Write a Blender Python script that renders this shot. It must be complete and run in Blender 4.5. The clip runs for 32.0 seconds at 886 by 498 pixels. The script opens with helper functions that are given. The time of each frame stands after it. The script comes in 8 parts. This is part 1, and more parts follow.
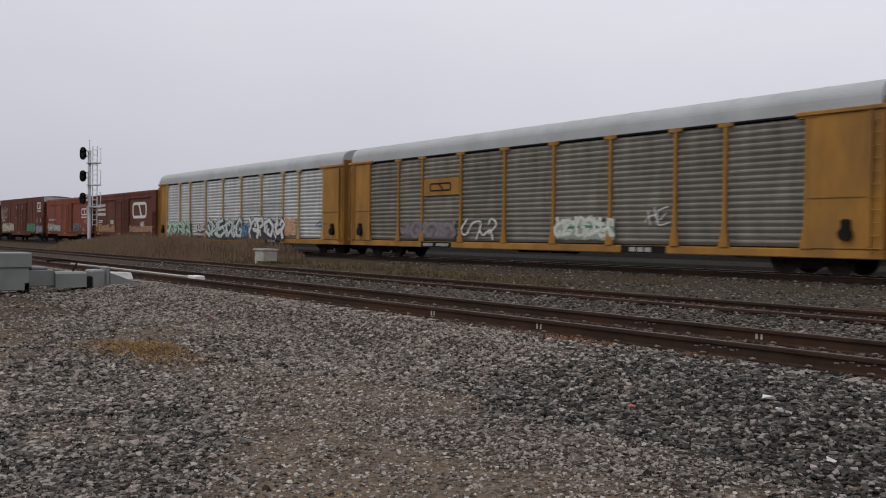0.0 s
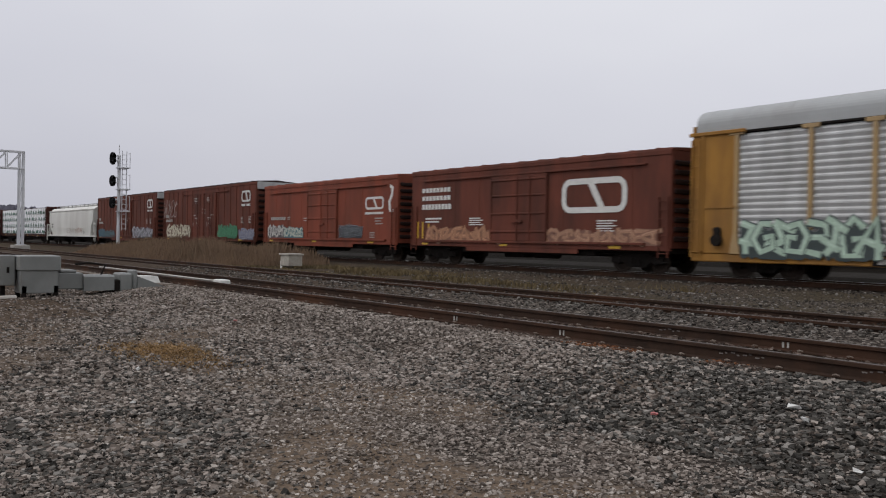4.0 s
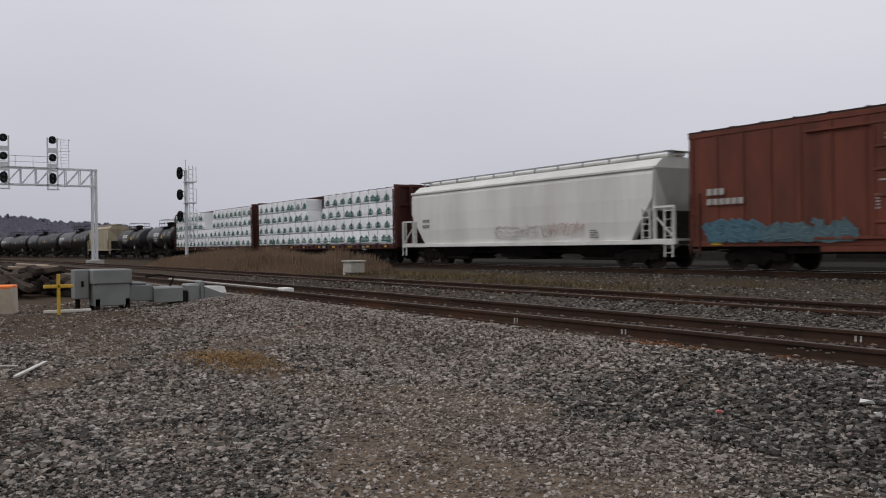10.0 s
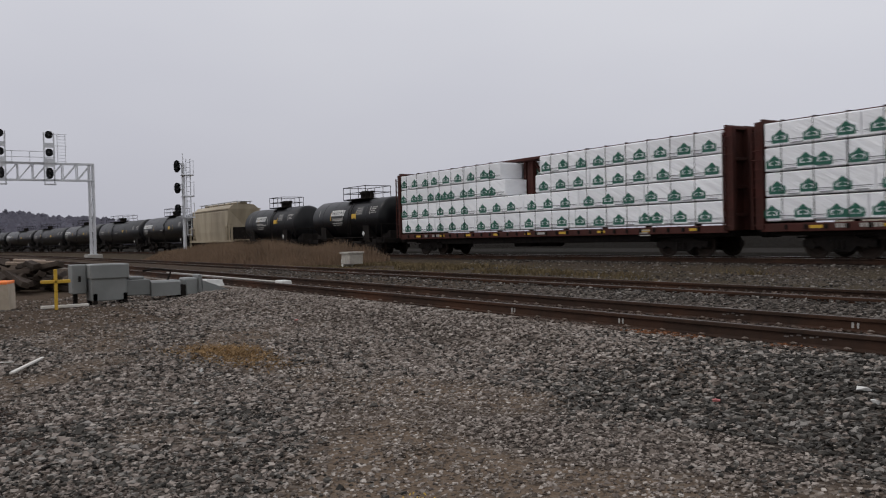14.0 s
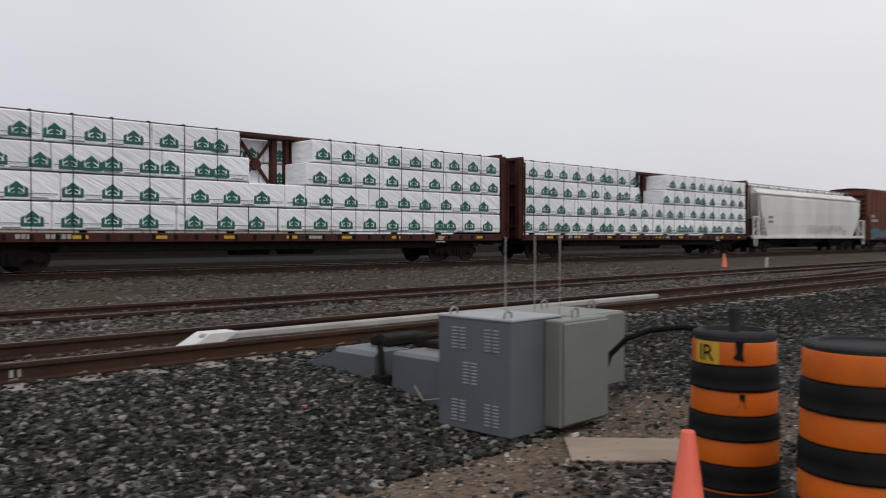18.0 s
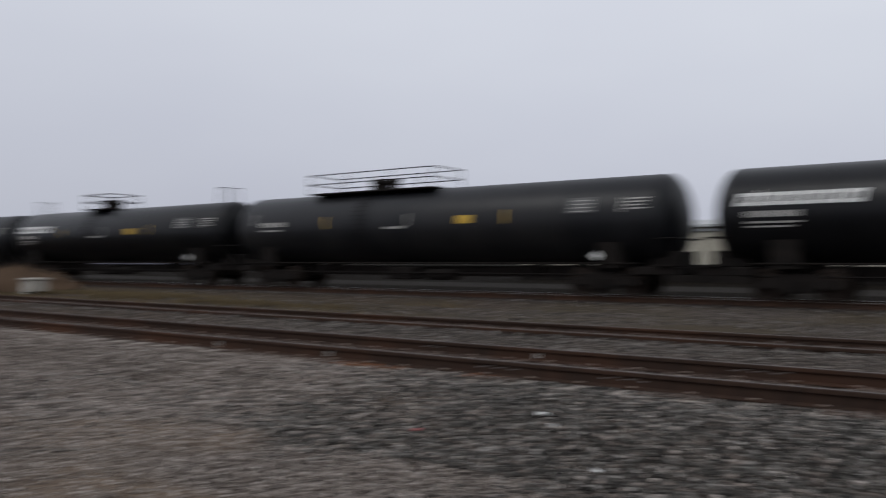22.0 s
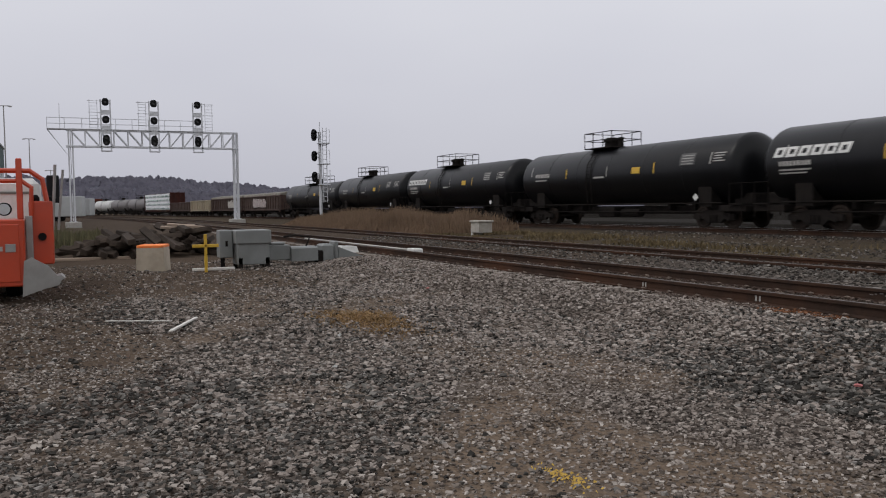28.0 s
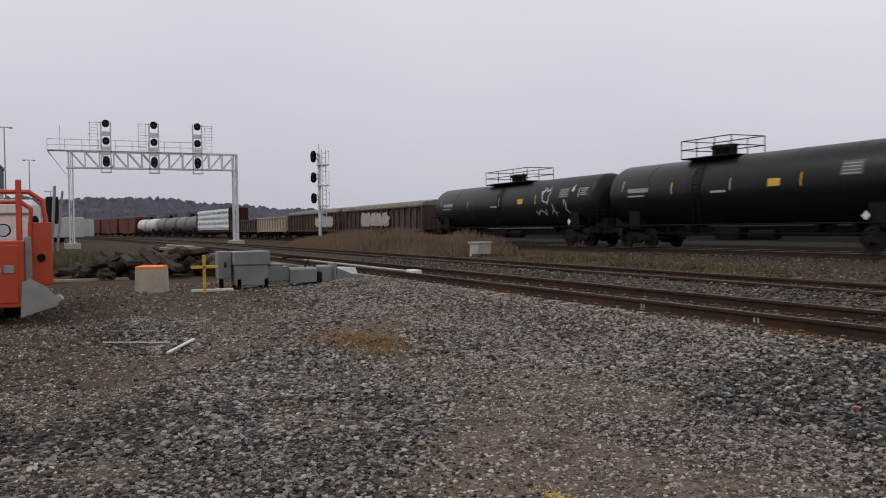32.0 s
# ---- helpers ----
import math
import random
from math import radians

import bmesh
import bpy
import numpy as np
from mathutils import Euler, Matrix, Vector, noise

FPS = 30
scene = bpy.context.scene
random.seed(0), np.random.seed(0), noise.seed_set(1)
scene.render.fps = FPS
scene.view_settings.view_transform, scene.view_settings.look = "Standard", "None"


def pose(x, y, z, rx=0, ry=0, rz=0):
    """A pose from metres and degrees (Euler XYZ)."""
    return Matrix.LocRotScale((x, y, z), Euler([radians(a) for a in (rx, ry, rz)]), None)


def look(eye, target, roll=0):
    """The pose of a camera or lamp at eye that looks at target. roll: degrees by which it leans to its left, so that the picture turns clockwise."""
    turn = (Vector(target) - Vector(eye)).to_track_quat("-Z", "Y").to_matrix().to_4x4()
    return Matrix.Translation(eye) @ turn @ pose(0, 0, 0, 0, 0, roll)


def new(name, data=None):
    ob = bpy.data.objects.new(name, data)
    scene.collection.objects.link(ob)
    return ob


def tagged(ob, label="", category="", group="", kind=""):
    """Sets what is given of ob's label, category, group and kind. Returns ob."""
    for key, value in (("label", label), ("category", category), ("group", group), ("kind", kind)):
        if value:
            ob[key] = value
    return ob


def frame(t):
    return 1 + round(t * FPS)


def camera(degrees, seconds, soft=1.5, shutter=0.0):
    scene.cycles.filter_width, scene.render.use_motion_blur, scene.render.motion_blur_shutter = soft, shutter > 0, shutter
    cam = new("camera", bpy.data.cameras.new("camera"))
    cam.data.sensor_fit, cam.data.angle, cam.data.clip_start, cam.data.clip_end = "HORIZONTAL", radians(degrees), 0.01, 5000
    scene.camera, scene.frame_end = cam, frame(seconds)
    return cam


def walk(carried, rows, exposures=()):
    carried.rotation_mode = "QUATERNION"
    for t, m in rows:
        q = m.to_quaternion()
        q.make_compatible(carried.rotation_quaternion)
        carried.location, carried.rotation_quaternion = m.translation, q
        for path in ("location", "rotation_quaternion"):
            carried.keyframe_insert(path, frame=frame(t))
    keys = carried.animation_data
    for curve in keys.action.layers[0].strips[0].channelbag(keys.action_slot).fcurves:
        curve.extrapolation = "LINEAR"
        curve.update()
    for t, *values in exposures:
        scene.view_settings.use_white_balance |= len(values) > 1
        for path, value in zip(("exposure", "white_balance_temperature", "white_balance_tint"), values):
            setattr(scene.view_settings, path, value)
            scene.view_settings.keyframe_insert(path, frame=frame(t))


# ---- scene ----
FLOOR = -0.40            # gravel yard
NEAR_Y, FAR_Y, MAIN_Y = 8.90, 12.57, 26.35   # centre lines of the three tracks
MAIN_Z = 0.05            # rail head of the main track; the near track's is 0
CURVE_X, CURVE_R = -85.0, 800.0


def cam_at(x, y, z, yaw, pitch, roll):
    """A camera pose: yaw to the right of the y axis, pitch up, roll to its left."""
    return pose(x, y, z, 90 + pitch, 0, -yaw) @ pose(0, 0, 0, 0, 0, roll)


cam = camera(56.16, 32.0, soft=1.1, shutter=0.35)
walk(cam, [
    (0, cam_at(-0.086, -0.084, 1.113, -50.81, -0.82, 0.72)),
    (0.5, cam_at(-0.084, -0.084, 1.113, -50.67, -0.98, 0.76)),
    (1, cam_at(-0.082, -0.083, 1.113, -50.73, -0.45, 0.90)),
    (1.5, cam_at(-0.079, -0.081, 1.113, -50.91, -0.27, 0.36)),
    (2, cam_at(-0.077, -0.077, 1.112, -51.43, -0.34, 0.44)),
    (2.5, cam_at(-0.075, -0.072, 1.111, -51.92, -0.07, 0.55)),
    (3, cam_at(-0.074, -0.068, 1.110, -52.15, 0.01, 0.73)),
    (3.5, cam_at(-0.073, -0.063, 1.109, -52.45, -0.13, 1.00)),
    (5.5, cam_at(-0.070, -0.023, 1.099, -52.52, -1.51, 0.74)),
    (6, cam_at(-0.070, -0.011, 1.097, -52.80, -1.37, 0.64)),
    (6.5, cam_at(-0.069, 0.003, 1.093, -53.69, -0.58, 0.07)),
    (7, cam_at(-0.068, 0.019, 1.088, -53.17, -0.20, 0.84)),
    (7.5, cam_at(-0.067, 0.034, 1.083, -49.56, -1.86, -0.24)),
    (8, cam_at(-0.064, 0.041, 1.081, -50.11, -1.63, -0.54)),
    (8.5, cam_at(-0.060, 0.038, 1.081, -48.54, -1.71, -0.10)),
    (9, cam_at(-0.053, 0.026, 1.083, -49.61, -0.27, -0.45)),
    (9.5, cam_at(-0.045, 0.011, 1.086, -55.07, 0.09, -0.86)),
    (10, cam_at(-0.036, -0.003, 1.090, -56.82, -0.21, -0.75)),
    (10.5, cam_at(-0.030, -0.010, 1.093, -57.56, -0.27, -1.15)),
    (11, cam_at(-0.027, -0.012, 1.096, -58.09, -0.02, -0.92)),
    (11.5, cam_at(-0.029, -0.008, 1.097, -58.20, -0.20, -1.14)),
    (12, cam_at(-0.036, -0.002, 1.098, -57.94, -0.30, -1.34)),
    (12.5, cam_at(-0.044, 0.006, 1.097, -57.38, -0.84, -1.17)),
    (13, cam_at(-0.051, 0.012, 1.097, -57.62, -1.00, -1.16)),
    (13.5, cam_at(-0.054, 0.020, 1.097, -57.69, -1.23, -1.32)),
    (15.5, cam_at(0.050, 0.145, 1.127, -31.87, -0.29, 0.57)),
    (15.8, cam_at(0.052, 0.153, 1.130, -19.33, -0.65, 1.94)),
    (16, cam_at(0.052, 0.157, 1.131, -10.27, 0.02, 0.75)),
    (16.2, cam_at(0.051, 0.159, 1.132, -3.59, 0.10, 0.92)),
    (16.5, cam_at(0.048, 0.160, 1.133, 5.59, 0.02, 1.00)),
    (17, cam_at(0.042, 0.155, 1.136, 22.43, -0.09, 1.70)),
    (17.3, cam_at(0.040, 0.146, 1.138, 31.31, -0.48, 1.02)),
    (17.5, cam_at(0.039, 0.138, 1.139, 35.09, -1.23, -0.04)),
    (18, cam_at(0.042, 0.107, 1.143, 44.58, -0.85, 0.06)),
    (18.5, cam_at(0.052, 0.066, 1.146, 49.64, 0.24, 0.15)),
    (19, cam_at(0.068, 0.025, 1.148, 50.62, 0.87, -0.09)),
    (19.5, cam_at(0.078, -0.006, 1.148, 50.08, 0.54, -0.70)),
    (20, cam_at(0.075, -0.021, 1.145, 54.10, 1.38, -0.22)),
    (20.5, cam_at(0.053, -0.021, 1.139, 56.78, 1.63, -0.09)),
    (21, cam_at(0.022, -0.015, 1.134, 51.89, 1.70, -0.44)),
    (21.4, cam_at(-0.002, -0.010, 1.132, 19.31, 1.65, 0.34)),
    (21.7, cam_at(-0.017, -0.007, 1.132, -12.86, 0.52, -0.08)),
    (21.9, cam_at(-0.025, -0.007, 1.133, -29.50, 0.85, 0.90)),
    (22, cam_at(-0.028, -0.007, 1.134, -36.80, 1.00, 0.15)),
    (22.1, cam_at(-0.031, -0.006, 1.135, -44.00, 0.24, 0.85)),
    (22.3, cam_at(-0.036, -0.007, 1.137, -53.57, -0.55, 0.56)),
    (22.5, cam_at(-0.038, -0.008, 1.139, -59.06, -1.43, 0.68)),
    (23, cam_at(-0.035, -0.012, 1.146, -64.54, -0.58, -0.51)),
    (23.5, cam_at(-0.021, -0.020, 1.153, -65.80, -0.74, -1.13)),
    (24, cam_at(0.001, -0.028, 1.158, -65.96, -1.09, -1.71)),
    (24.5, cam_at(0.025, -0.034, 1.161, -66.01, -1.42, -1.89)),
    (26.5, cam_at(0.077, -0.042, 1.162, -65.91, -1.72, -1.78)),
    (27, cam_at(0.075, -0.043, 1.162, -65.01, -2.32, -1.50)),
    (27.5, cam_at(0.074, -0.044, 1.162, -65.53, -2.53, -0.98)),
    (28, cam_at(0.072, -0.045, 1.161, -65.66, -2.93, -0.81)),
    (28.5, cam_at(0.072, -0.046, 1.161, -65.97, -2.47, -1.00)),
    (29, cam_at(0.072, -0.046, 1.161, -65.76, -2.45, -1.18)),
    (29.5, cam_at(0.074, -0.046, 1.160, -66.03, -2.40, -1.18)),
    (30, cam_at(0.077, -0.046, 1.160, -66.64, -1.74, -1.43)),
    (30.5, cam_at(0.081, -0.045, 1.161, -66.68, -2.08, -1.36)),
    (31, cam_at(0.085, -0.044, 1.161, -66.48, -2.03, -1.44)),
    (31.5, cam_at(0.088, -0.044, 1.162, -65.83, -1.66, -1.27)),
    (32, cam_at(0.091, -0.044, 1.163, -65.57, -1.46, -0.76)),
], exposures=((0, 0.11, 6500, 10), (7, 0.11, 6500, 10), (9.5, 0.06, 6500, 10), (12, -0.08, 6500, 10), (15, 0.0, 6500, 10), (16, 0.06, 6500, 10), (17, 0.17, 6500, 10), (18.2, 0.08, 6500, 10), (19.3, -0.2, 6500, 10), (20.5, -0.24, 6450, 10), (21, -0.22, 6000, 9), (21.8, -0.15, 6050, 9), (22.3, 0.05, 6500, 10), (23, 0.02, 6500, 10), (25, 0.09, 6500, 10), (32, 0.11, 6500, 10)))

# ---- sky and sun ----
world = bpy.data.worlds.new("overcast_sky")
scene.world = world
world.use_nodes = True
wn, wl = world.node_tree.nodes, world.node_tree.links
wn.clear()
w_out = wn.new("ShaderNodeOutputWorld")
w_bg = wn.new("ShaderNodeBackground")
w_sky = wn.new("ShaderNodeTexSky")
w_sky.sky_type = "NISHITA"
w_sky.sun_disc = False
w_sky.sun_elevation, w_sky.sun_rotation = radians(52), radians(206.6)
w_sky.dust_density = 6.0
w_gain = wn.new("ShaderNodeVectorMath")
w_gain.operation = "SCALE"
w_gain.inputs["Scale"].default_value = 0.10
w_cloud = wn.new("ShaderNodeTexNoise")
w_cloud.inputs["Scale"].default_value = 1.6
w_cloud.inputs["Detail"].default_value = 3.0
w_co = wn.new("ShaderNodeTexCoord")
w_map = wn.new("ShaderNodeMapping")
w_map.inputs["Scale"].default_value = (1.0, 1.0, 3.0)
w_sep = wn.new("ShaderNodeSeparateXYZ")
w_ramp = wn.new("ShaderNodeValToRGB")
w_ramp.color_ramp.elements[0].position, w_ramp.color_ramp.elements[0].color = 0.0, (0.53, 0.535, 0.60, 1)
w_ramp.color_ramp.elements[1].position, w_ramp.color_ramp.elements[1].color = 0.32, (0.75, 0.755, 0.80, 1)
w_mid = w_ramp.color_ramp.elements.new(0.12)
w_mid.color = (0.62, 0.625, 0.685, 1)
w_cr = wn.new("ShaderNodeValToRGB")
w_cr.color_ramp.elements[0].position, w_cr.color_ramp.elements[0].color = 0.3, (0.95, 0.95, 0.965, 1)
w_cr.color_ramp.elements[1].position, w_cr.color_ramp.elements[1].color = 0.72, (1.05, 1.05, 1.035, 1)
w_bank = wn.new("ShaderNodeValToRGB")      # a broad darker cloud bank to the north-east, brighter cloud to the east
w_x = wn.new("ShaderNodeMapRange")
w_x.inputs["From Min"].default_value, w_x.inputs["From Max"].default_value = -1.0, 1.0
el_ = w_bank.color_ramp.elements
el_[0].position, el_[0].color = 0.0, (0.92, 0.92, 0.93, 1)
el_[1].position, el_[1].color = 1.0, (1.18, 1.15, 1.09, 1)
for p_, v_, b_ in ((0.25, 1.0, 1.005), (0.55, 1.0, 1.005), (0.70, 0.92, 0.99), (0.80, 1.0, 0.965), (0.90, 1.12, 0.95)):
    el_.new(p_).color = (v_, v_, v_ * b_, 1)
w_mul2 = wn.new("ShaderNodeMix")
w_mul2.data_type, w_mul2.blend_type = "RGBA", "MULTIPLY"
w_mul2.inputs["Factor"].default_value = 1.0
w_mul = wn.new("ShaderNodeMix")
w_mul.data_type, w_mul.blend_type = "RGBA", "MULTIPLY"
w_mul.inputs["Factor"].default_value = 1.0
w_mix = wn.new("ShaderNodeMix")
w_mix.data_type = "RGBA"
w_mix.inputs["Factor"].default_value = 0.93
wl.new(w_co.outputs["Generated"], w_sep.inputs[0])
wl.new(w_sep.outputs["Z"], w_ramp.inputs["Fac"])
wl.new(w_co.outputs["Generated"], w_map.inputs["Vector"])
wl.new(w_map.outputs[0], w_cloud.inputs["Vector"])
wl.new(w_cloud.outputs["Fac"], w_cr.inputs["Fac"])
wl.new(w_ramp.outputs["Color"], w_mul.inputs["A"])
wl.new(w_cr.outputs["Color"], w_mul.inputs["B"])
wl.new(w_sky.outputs[0], w_gain.inputs[0])
wl.new(w_gain.outputs[0], w_mix.inputs["A"])
wl.new(w_sep.outputs["X"], w_x.inputs["Value"])
wl.new(w_x.outputs[0], w_bank.inputs["Fac"])
wl.new(w_mul.outputs["Result"], w_mul2.inputs["A"])
wl.new(w_bank.outputs["Color"], w_mul2.inputs["B"])
wl.new(w_mul2.outputs["Result"], w_mix.inputs["B"])
wl.new(w_mix.outputs["Result"], w_bg.inputs["Color"])
wl.new(w_bg.outputs[0], w_out.inputs["Surface"])
w_bg.inputs["Strength"].default_value = 1.0

sun = new("sun", bpy.data.lights.new("sun", "SUN"))
sun.data.energy, sun.data.angle, sun.data.color = 0.7, radians(25), (1.0, 0.97, 0.93)
sun.matrix_world = look((-20, -40, 57), (0, 0, 0))


# ---- materials ----
def mat(name, col, col2=None, rough=0.6, metal=0.0, scale=4.0, bump=0.0, bscale=40.0, stain=None, sscale=0.7, samount=0.35, vary=0.0, stretch=(1, 1, 1), island=False, spec=0.5, coat=0.0, turn=0.0, relief=0.02):
    """A painted, rusty or stony surface: two colours in a fine grain, broad stains over them, fine relief."""
    m = bpy.data.materials.new(name)
    m.use_nodes = True
    n, l = m.node_tree.nodes, m.node_tree.links
    b = n["Principled BSDF"]
    b.inputs["Roughness"].default_value, b.inputs["Metallic"].default_value = rough, metal
    b.inputs["Specular IOR Level"].default_value = spec
    b.inputs["Coat Weight"].default_value = coat
    co = n.new("ShaderNodeTexCoord")
    mp = n.new("ShaderNodeMapping")
    mp.inputs["Scale"].default_value = stretch
    mt = n.new("ShaderNodeMapping")
    mt.inputs["Rotation"].default_value = (0, radians(turn), 0)
    l.new(co.outputs["Object"], mt.inputs["Vector"])
    l.new(mt.outputs[0], mp.inputs["Vector"])
    tex = n.new("ShaderNodeTexNoise")
    tex.inputs["Scale"].default_value, tex.inputs["Detail"].default_value, tex.inputs["Roughness"].default_value = scale, 6.0, 0.65
    l.new(mp.outputs[0], tex.inputs["Vector"])
    ramp = n.new("ShaderNodeValToRGB")
    ramp.color_ramp.elements[0].position, ramp.color_ramp.elements[1].position = 0.35, 0.68
    ramp.color_ramp.elements[0].color = (*col, 1)
    ramp.color_ramp.elements[1].color = (*(col2 or tuple(c * 0.8 for c in col)), 1)
    l.new(tex.outputs["Fac"], ramp.inputs["Fac"])
    last = ramp.outputs["Color"]
    if stain:
        t2 = n.new("ShaderNodeTexNoise")
        t2.inputs["Scale"].default_value, t2.inputs["Detail"].default_value = sscale, 5.0
        l.new(mp.outputs[0], t2.inputs["Vector"])
        r2 = n.new("ShaderNodeMapRange")
        r2.inputs["From Min"].default_value, r2.inputs["From Max"].default_value = 0.45, 0.75
        r2.inputs["To Max"].default_value = samount
        l.new(t2.outputs["Fac"], r2.inputs["Value"])
        mx = n.new("ShaderNodeMix")
        mx.data_type = "RGBA"
        mx.inputs["B"].default_value = (*stain, 1)
        l.new(r2.outputs[0], mx.inputs["Factor"])
        l.new(last, mx.inputs["A"])
        last = mx.outputs["Result"]
    if vary:
        src = n.new("ShaderNodeNewGeometry").outputs["Random Per Island"] if island else n.new("ShaderNodeObjectInfo").outputs["Random"]
        mr = n.new("ShaderNodeMapRange")
        mr.inputs["To Min"].default_value, mr.inputs["To Max"].default_value = 1 - vary, 1 + vary
        l.new(src, mr.inputs["Value"])
        hv = n.new("ShaderNodeHueSaturation")
        l.new(mr.outputs[0], hv.inputs["Value"])
        l.new(last, hv.inputs["Color"])
        last = hv.outputs["Color"]
    l.new(last, b.inputs["Base Color"])
    if bump:
        t3 = n.new("ShaderNodeTexNoise")
        t3.inputs["Scale"].default_value, t3.inputs["Detail"].default_value = bscale, 4.0
        l.new(mp.outputs[0], t3.inputs["Vector"])
        bp = n.new("ShaderNodeBump")
        bp.inputs["Strength"].default_value, bp.inputs["Distance"].default_value = bump, relief
        l.new(t3.outputs["Fac"], bp.inputs["Height"])
        l.new(bp.outputs[0], b.inputs["Normal"])
    return m


def stone_mat(name, cols, rough=0.85):
    """Loose stones: each one a colour of its own."""
    m = bpy.data.materials.new(name)
    m.use_nodes = True
    n, l = m.node_tree.nodes, m.node_tree.links
    b = n["Principled BSDF"]
    b.inputs["Roughness"].default_value = rough
    b.inputs["Specular IOR Level"].default_value = 0.2
    g = n.new("ShaderNodeNewGeometry")
    r = n.new("ShaderNodeValToRGB")
    r.color_ramp.interpolation = "LINEAR"
    el = r.color_ramp.elements
    el[0].position, el[0].color = 0.0, (*cols[0], 1)
    el[1].position, el[1].color = 1.0, (*cols[-1], 1)
    for i, c in enumerate(cols[1:-1], 1):
        el.new(i / (len(cols) - 1)).color = (*c, 1)
    l.new(g.outputs["Random Per Island"], r.inputs["Fac"])
    t = n.new("ShaderNodeTexNoise")
    t.inputs["Scale"].default_value, t.inputs["Detail"].default_value = 45.0, 4.0
    co = n.new("ShaderNodeTexCoord")
    l.new(co.outputs["Object"], t.inputs["Vector"])
    mr = n.new("ShaderNodeMapRange")
    mr.inputs["To Min"].default_value, mr.inputs["To Max"].default_value = 0.65, 1.35
    l.new(t.outputs["Fac"], mr.inputs["Value"])
    h = n.new("ShaderNodeHueSaturation")
    l.new(mr.outputs[0], h.inputs["Value"])
    l.new(r.outputs["Color"], h.inputs["Color"])
    l.new(h.outputs["Color"], b.inputs["Base Color"])
    return m


def ground_mat():
    """Gravel yard: stone cells, brown dirt where the stones are thin, dark fresh ballast along the near track."""
    m = bpy.data.materials.new("gravel_ground")
    m.use_nodes = True
    n, l = m.node_tree.nodes, m.node_tree.links
    b = n["Principled BSDF"]
    b.inputs["Roughness"].default_value = 1.0
    b.inputs["Specular IOR Level"].default_value = 0.02
    co = n.new("ShaderNodeTexCoord")

    def noise_tex(scale, detail=5.0):
        t = n.new("ShaderNodeTexNoise")
        t.inputs["Scale"].default_value, t.inputs["Detail"].default_value = scale, detail
        l.new(co.outputs["Object"], t.inputs["Vector"])
        return t.outputs["Fac"]

    def remap(src, a, bb, lo=0.0, hi=1.0):
        r = n.new("ShaderNodeMapRange")
        r.inputs["From Min"].default_value, r.inputs["From Max"].default_value = a, bb
        r.inputs["To Min"].default_value, r.inputs["To Max"].default_value = lo, hi
        l.new(src, r.inputs["Value"])
        return r.outputs[0]

    def mixed(fac, a, bb):
        x = n.new("ShaderNodeMix")
        x.data_type = "RGBA"
        for key, v in (("A", a), ("B", bb)):
            if isinstance(v, tuple):
                x.inputs[key].default_value = (*v, 1)
            else:
                l.new(v, x.inputs[key])
        if isinstance(fac, float):
            x.inputs["Factor"].default_value = fac
        else:
            l.new(fac, x.inputs["Factor"])
        return x.outputs["Result"]

    def math_node(op, a, bb):
        x = n.new("ShaderNodeMath")
        x.operation = op
        for i, v in enumerate((a, bb)):
            if isinstance(v, (int, float)):
                x.inputs[i].default_value = v
            else:
                l.new(v, x.inputs[i])
        return x.outputs[0]

    cells = n.new("ShaderNodeTexVoronoi")
    cells.inputs["Scale"].default_value = 24.0
    l.new(co.outputs["Object"], cells.inputs["Vector"])
    sepc = n.new("ShaderNodeSeparateColor")
    l.new(cells.outputs["Color"], sepc.inputs[0])
    stones = n.new("ShaderNodeValToRGB")
    el = stones.color_ramp.elements
    el[0].position, el[0].color = 0.0, (0.024, 0.020, 0.0175, 1)
    el[1].position, el[1].color = 1.0, (0.26, 0.23, 0.20, 1)
    el.new(0.45).color = (0.060, 0.050, 0.043, 1)
    el.new(0.8).color = (0.125, 0.107, 0.094, 1)
    l.new(sepc.outputs[0], stones.inputs["Fac"])
    base = stones.outputs["Color"]
    dirt = mixed(noise_tex(9.0), (0.128, 0.094, 0.068), (0.212, 0.160, 0.120))
    sep = n.new("ShaderNodeSeparateXYZ")
    l.new(co.outputs["Object"], sep.inputs[0])
    # dirt shows in broad patches of the yard, and more towards the left end
    thin = n.new("ShaderNodeAttribute")
    thin.attribute_name = "thin_stones"
    patch = remap(thin.outputs["Fac"], 0.1, 0.55)
    grain = remap(noise_tex(14.0), 0.25, 0.5)
    col = mixed(math_node("MULTIPLY", math_node("MULTIPLY", patch, grain), 0.92), base, dirt)
    away = remap(sep.outputs["X"], -12.0, -17.0)
    # darker brown dirt mixed in towards the west end
    dark_dirt = mixed(noise_tex(7.0), (0.050, 0.037, 0.028), (0.092, 0.069, 0.052))
    col = mixed(math_node("MULTIPLY", away, 0.8), col, dark_dirt)
    lane_e = math_node("MULTIPLY", remap(sep.outputs["X"], 5.5, 8.0), remap(sep.outputs["Y"], 4.4, 3.4))
    col = mixed(math_node("MULTIPLY", lane_e, 0.85), col, mixed(noise_tex(6.0), (0.040, 0.032, 0.026), (0.070, 0.056, 0.045)))
    lane_w = math_node("MULTIPLY", remap(sep.outputs["X"], -6.5, -9.5), remap(sep.outputs["Y"], 1.2, 0.0))
    col = mixed(math_node("MULTIPLY", lane_w, 0.85), col, dark_dirt)
    # beyond the tracks: earth and weeds
    verge = math_node("MULTIPLY", remap(sep.outputs["Y"], 14.2, 15.6), remap(noise_tex(0.35), 0.35, 0.6))
    weeds = mixed(noise_tex(3.0), (0.050, 0.041, 0.029), (0.098, 0.079, 0.052))
